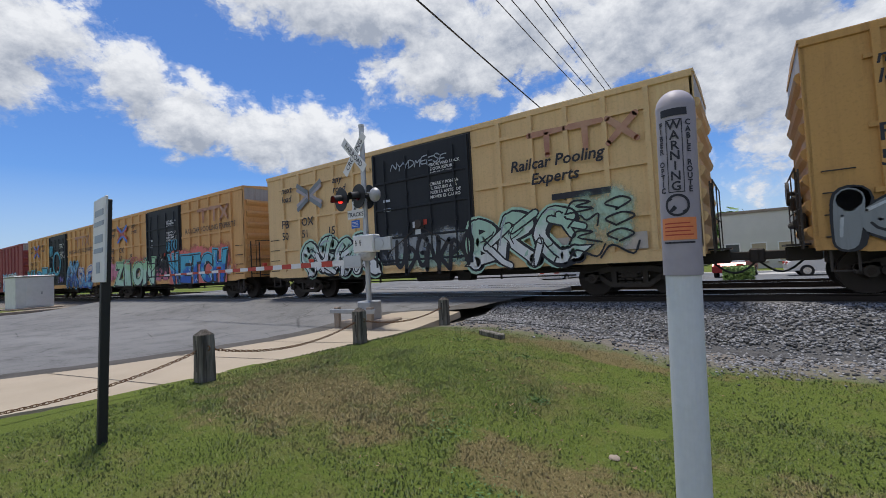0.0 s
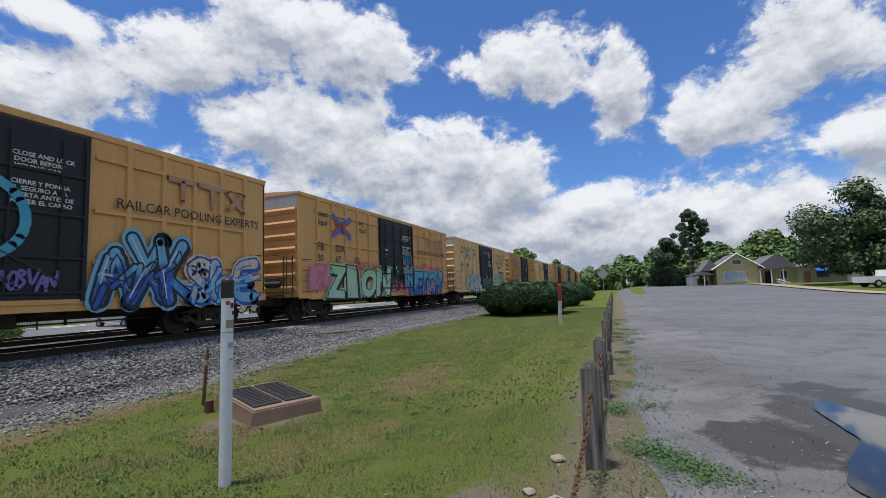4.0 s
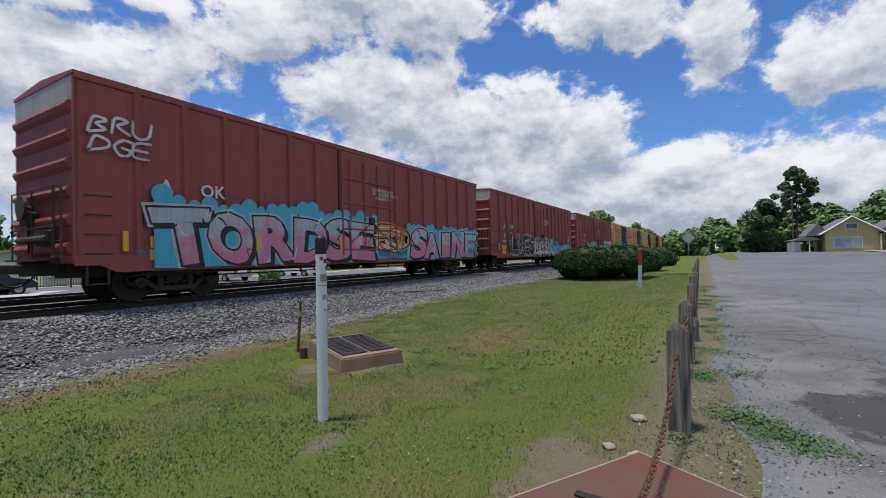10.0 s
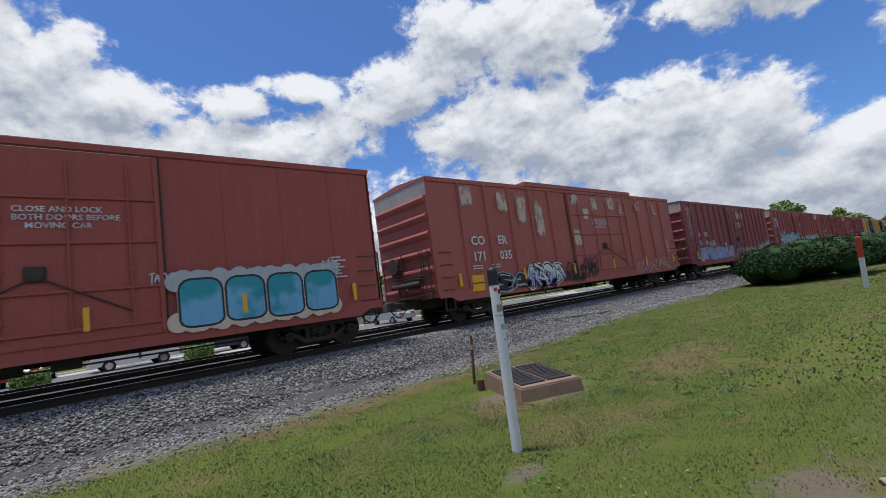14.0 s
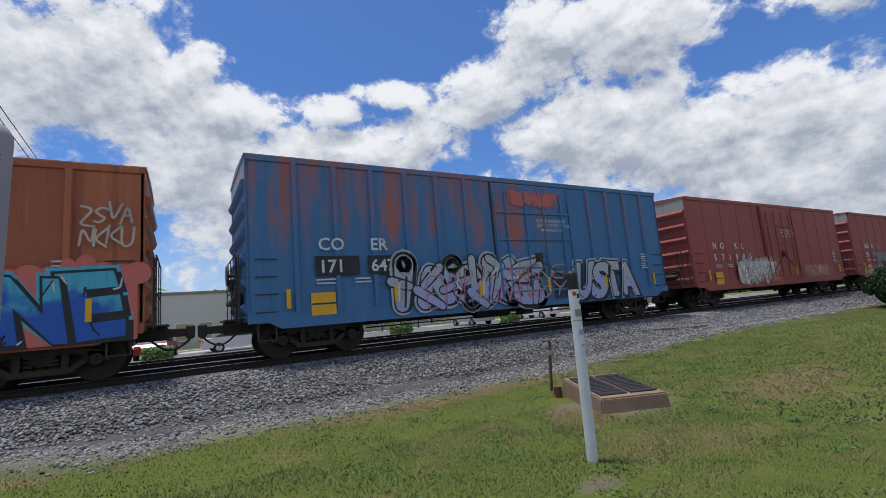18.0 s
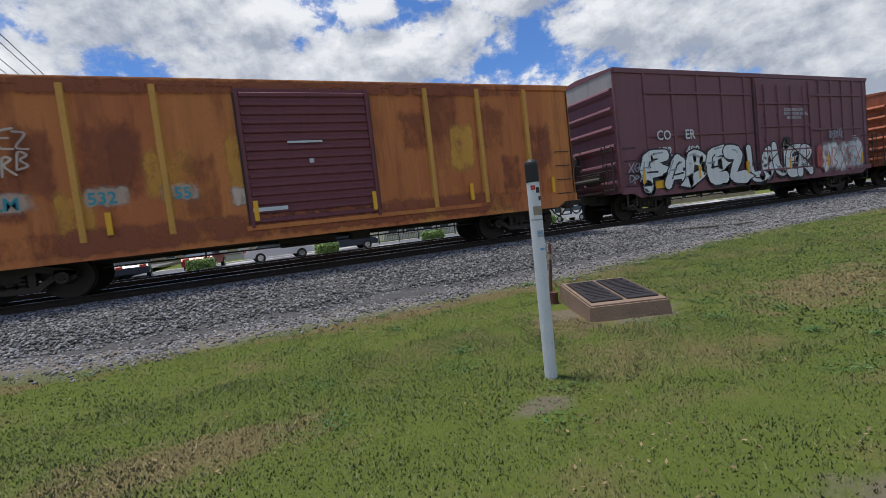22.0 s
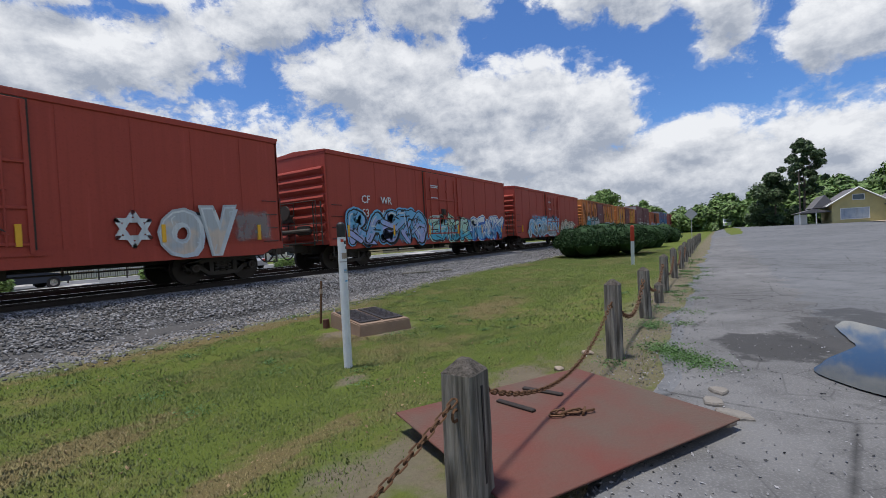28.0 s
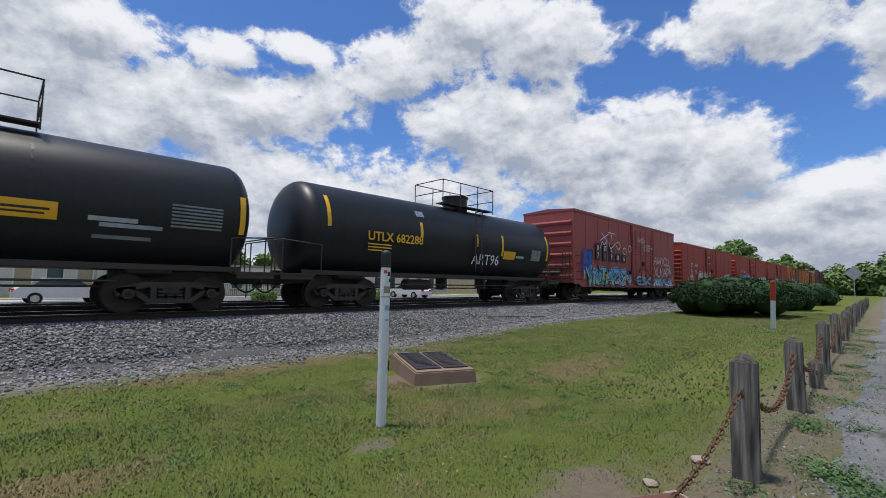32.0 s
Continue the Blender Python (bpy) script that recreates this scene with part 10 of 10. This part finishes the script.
def parked_car(x, y, rz, color, label, suv=False):
    t = thing("parked_car", pose(x, y, -0.10, 0, 0, rz), label, "car", "parked cars across the tracks")
    m = M.setdefault("car_" + color, material("car_paint_" + color, {"white": (0.75, 0.75, 0.74), "silver": (0.42, 0.43, 0.45), "dark": (0.03, 0.04, 0.06), "red": (0.3, 0.03, 0.03)}[color], 0.3, 0.2, bump=0.0, amount=0.1))
    h = 1.75 if suv else 1.42
    bm = B()
    prism(bm, [(-2.2, 0.35), (-2.25, 0.75), (-2.0, 0.95), (-1.2, 1.0), (1.0, 0.98), (2.0, 0.82), (2.25, 0.6), (2.2, 0.35)], -0.88, 0.88)
    part("car_body", bm, m, t)
    bm = B()
    prism(bm, [(-2.0 if suv else -1.6, 0.95), (-1.75 if suv else -1.0, h), (0.35, h), (1.15, 0.95)], -0.76, 0.76)
    part("cabin_glass", bm, M["glass"], t)
    bm = B()
    prism(bm, [(-1.75 if suv else -1.0, h - 0.03), (-1.7 if suv else -0.95, h + 0.05), (0.3, h + 0.05), (0.38, h - 0.03)], -0.74, 0.74)
    part("car_roof", bm, m, t)
    for wx in (-1.35, 1.35):
        for s in (-1, 1):
            w = new("wheel")
            w.parent = t
            bm = B()
            cyl(bm, (wx, s * 0.72, 0.33), (wx, s * 0.92, 0.33), 0.33, seg=16)
            part("tyre", bm, M["tyre"], w)
            bm = B()
            cyl(bm, (wx, s * 0.90, 0.33), (wx, s * 0.935, 0.33), 0.2, seg=12)
            part("rim", bm, M["chrome"], w)
    for s in (-0.6, 0.6):
        bm = B()
        box(bm, 2.12, s - 0.18, 0.62, 2.25, s + 0.18, 0.76, 0.02)
        part("headlight", bm, M["white"], t)
        bm = B()
        box(bm, -2.27, s - 0.18, 0.7, -2.18, s + 0.18, 0.88, 0.02)
        part("tail_light", bm, M["red"], t)


cols = ["white", "silver", "dark", "white", "dark", "red", "silver", "white"]
for i, x in enumerate((-12.5, -9.0, -5.6, 3.2, 8.0, -1.5, 22.0, 30.0)):
    parked_car(x, 33.5 + (i % 3) * 0.5, 90 + 4 * ((i * 7) % 5 - 2) if i not in (3, 4) else 4, cols[i], f"{'dark blue' if cols[i] == 'dark' else cols[i]} parked car beyond the tracks", suv=i % 2 == 0)
sheet("far_street", [-60, -20, 20, 60, 110], [28, 31, 38, 41], lambda x, y: -0.06, M["asphalt"], "grey asphalt street beyond the tracks", "road")


def hedge(x, y, w, seed):
    t = thing("hedge", pose(x, y, -0.1), "low light-green clipped hedge beyond the tracks", "hedge", "hedges beyond the tracks")
    rng = np.random.default_rng(seed)
    m = 2600
    c = np.stack([rng.uniform(-w / 2, w / 2, m), rng.uniform(-0.5, 0.5, m), rng.uniform(0.05, 0.85, m)], 1)
    leaf_mesh("foliage", c, np.tile([0, -0.5, 0.6], (m, 1)), 0.09, M["leaf_light"], t, rng)


for i, x in enumerate((-1.2, 5.6, 12.4, 22.0)):
    hedge(x, 27.5 + 0.6 * (i % 2), 1.3, 60 + i)


def far_lot():
    """Pale concrete car park between the second track and the white buildings."""
    sheet("car_park", span(-5.5, 84, 3.0), span(24.5, 42, 2.5), lambda x, y: ground_z(x, y) + 0.035, M["pale_lot"], "pale sunlit concrete car park beyond the tracks", "pavement")


far_lot()


def iron_fence():
    """Black railings in front of the low white building."""
    t = thing("iron_fence", pose(13.5, 38.0, gz(13.5, 38)), "black iron railing before the white building", "fence")
    for x in span(-5.5, 5.5, 11 / 6):
        bm = B()
        box(bm, x - 0.04, -0.04, 0, x + 0.04, 0.04, 1.25)
        part("post", bm, M["iron"], t)
    for z in (0.2, 1.1):
        bm = B()
        box(bm, -5.5, -0.02, z - 0.02, 5.5, 0.02, z + 0.02)
        part("rail", bm, M["iron"], t)
    for x in span(-5.4, 5.4, 0.15):
        def bar():
            bm = B()
            box(bm, -0.011, -0.011, 0.2, 0.011, 0.011, 1.18)
            return bm
        put("fence_bar", bar, M["iron"], t, pose(x, 0, 0), "bar")


iron_fence()


def flags():
    t = thing("flagpole", pose(5.9, 44, -0.4), "steel flagpole with two flags hanging in the wind", "flagpole")
    bm = B()
    cyl(bm, (0, 0, 0), (0, 0, 11.8), 0.07, 0.04, 10)
    ball(bm, (0, 0, 11.85), 0.1, 8, 6)
    part("pole", bm, M["galv"], t)
    for z, kind in ((10.2, 0), (8.0, 1)):
        f = new("flag")
        f.parent = t
        rows = 7
        for r in range(rows):
            bm = B()
            va = []
            for i in range(9):
                k = i / 8
                y = 0.12 * math.sin(k * 7 + r * 0.15)
                zz = z - k * 0.55
                va.append((bm.verts.new((0.06 + 2.0 * k, y, zz + 1.3 * r / rows)), bm.verts.new((0.06 + 2.0 * k, y, zz + 1.3 * (r + 1) / rows))))
            for p, q in zip(va, va[1:]):
                bm.faces.new((p[0], q[0], q[1], p[1]))
            part("stripe", bm, M[("red" if r % 2 == 0 else "white") if kind == 0 else ("white" if 2 <= r <= 4 else "red")], f)
        bm = B()
        bm.faces.new([bm.verts.new(p) for p in ((0.06, -0.16, z + 0.5), (0.85, -0.16, z + 0.3), (0.85, -0.16, z + 1.05), (0.06, -0.16, z + 1.3))])
        part("canton", bm, M["blue"], f)


flags()


def diamond_sign(x, y, h, rz, front, label, size=0.62):
    t = thing("diamond_sign", pose(x, y, gz(x, y) - 0.05, 0, 0, rz), label, "road sign", "diamond road signs")
    bm = B()
    box(bm, -0.03, -0.03, 0, 0.03, 0.03, h + size, 0.005)
    part("sign_post", bm, M["galv"], t)
    bm = B()
    prism(bm, [(0, h - size), (size, h), (0, h + size), (-size, h)], -0.05, -0.033)
    p = part("sign_panel", bm, M[front], t)
    if front == "yellow":
        bm = B()
        for a in (0, 90, 180, 270):
            q = Vector((0.25 * math.cos(math.radians(a)), 0.25 * math.sin(math.radians(a))))
            prism(bm, [(q.x - 0.07, h + q.y - 0.07), (q.x + 0.07, h + q.y - 0.07), (q.x + 0.07, h + q.y + 0.07), (q.x - 0.07, h + q.y + 0.07)], -0.056, -0.05)
        prism(bm, [(-0.2, h - 0.03), (0.2, h - 0.03), (0.2, h + 0.03), (-0.2, h + 0.03)], -0.0565, -0.05)
        part("symbol", bm, M["ink"], p)


diamond_sign(52, 1.75, 2.85, -90, "galv", "grey back of a diamond road sign beside the lot", 0.6)
diamond_sign(30, -13.8, 2.55, -90, "yellow", "yellow diamond road sign with black symbol", 0.55)


def pickup(x, y, rz):
    t = thing("pickup_truck", pose(x, y, gz(x, y) + 0.02, 0, 0, rz), "white pickup truck parked by the far kerb", "pickup truck")
    m = M["white"]
    bm = B()
    prism(bm, [(-2.9, 0.5), (-2.9, 1.15), (-0.6, 1.15), (-0.6, 1.1), (1.3, 1.12), (2.7, 1.05), (2.85, 0.5)], -0.95, 0.95)
    part("truck_body", bm, m, t)
    bm = B()
    prism(bm, [(-0.7, 1.1), (-0.6, 1.8), (0.7, 1.8), (1.4, 1.12)], -0.82, 0.82)
    part("cab", bm, m, t)
    bm = B()
    prism(bm, [(-0.5, 1.2), (-0.45, 1.68), (0.6, 1.68), (1.1, 1.2)], -0.835, 0.835)
    part("side_glass", bm, M["glass"], t)
    for wx in (-1.8, 1.8):
        for s in (-1, 1):
            w = new("wheel")
            w.parent = t
            bm = B()
            cyl(bm, (wx, s * 0.75, 0.4), (wx, s * 0.99, 0.4), 0.4, seg=16)
            part("tyre", bm, M["tyre"], w)
            bm = B()
            cyl(bm, (wx, s * 0.97, 0.4), (wx, s * 1.0, 0.4), 0.22, seg=12)
            part("rim", bm, M["chrome"], w)


pickup(62, -26.6, -75)


def delivery_truck():
    t = thing("delivery_truck", pose(138, -2.6, gz(138, -2.6) + 0.02, 0, 0, 178), "white delivery truck far down the road", "truck")
    bm = B()
    box(bm, -2.5, -1.1, 0.6, 1.4, 1.1, 3.0, 0.03)
    part("cargo_box", bm, M["white"], t)
    bm = B()
    prism(bm, [(1.4, 0.5), (1.4, 2.3), (2.4, 2.2), (2.8, 1.4), (3.2, 1.3), (3.2, 0.5)], -1.0, 1.0)
    part("cab", bm, M["white"], t)
    bm = B()
    prism(bm, [(2.42, 2.1), (2.82, 1.45), (2.84, 1.47), (2.45, 2.12)], -0.85, 0.85)
    part("windscreen", bm, M["glass"], t)
    for wx in (-1.6, 2.3):
        for s in (-1, 1):
            w = new("wheel")
            w.parent = t
            bm = B()
            cyl(bm, (wx, s * 0.85, 0.42), (wx, s * 1.08, 0.42), 0.42, seg=14)
            part("tyre", bm, M["tyre"], w)


delivery_truck()


def utility_pole(x, y, h, label, arms=True):
    t = thing("utility_pole", pose(x, y, gz(x, y) - 0.2), label, "utility pole", "utility poles")
    bm = B()
    cyl(bm, (0, 0, 0), (0, 0, h), 0.14, 0.09, 10)
    part("pole", bm, M["bark"], t)
    if arms:
        bm = B()
        box(bm, -1.1, -0.06, h - 0.7, 1.1, 0.06, h - 0.55, 0.01)
        part("crossarm", bm, M["bark"], t)
        for sx in (-1.0, -0.4, 0.4, 1.0):
            bm = B()
            cyl(bm, (sx, 0, h - 0.55), (sx, 0, h - 0.4), 0.04, 0.03, 8)
            part("insulator", bm, M["galv"], t)


utility_pole(94, -12.2, 9.0, "grey timber utility pole by the houses", False)
utility_pole(-7.6, 70.3, 9.9, "tall timber utility pole across the tracks")
utility_pole(-4.7, -14.8, 9.9, "tall timber utility pole beside the street")


def wires():
    """Overhead lines along the street, passing over the tracks."""
    runs = [((-5.7, -14.5), (-11.3, 70), 7.7, 0.05), ((-4.9, -14.5), (-7.4, 70), 7.7, 0.026), ((-4.6, -14.5), (-7.1, 70), 7.75, 0.026), ((-4.1, -14.5), (-6.5, 70), 7.7, 0.026), ((-3.9, -14.5), (-6.3, 70), 7.75, 0.026)]
    for i, (a, b, h, r) in enumerate(runs):
        t = thing("overhead_cable", Matrix.Identity(4), "black overhead power cable crossing the tracks", "cable", "overhead cables")
        bm = B()
        prev = None
        for k in range(25):
            f = k / 24
            p = (a[0] + (b[0] - a[0]) * f, a[1] + (b[1] - a[1]) * f, h + 1.6 - 1.6 * 4 * f * (1 - f) * 0.55)
            if prev:
                cyl(bm, prev, p, r * 0.5, seg=6, caps=False)
            prev = p
        part("strand", bm, M["cable"], t)


wires()
motions()
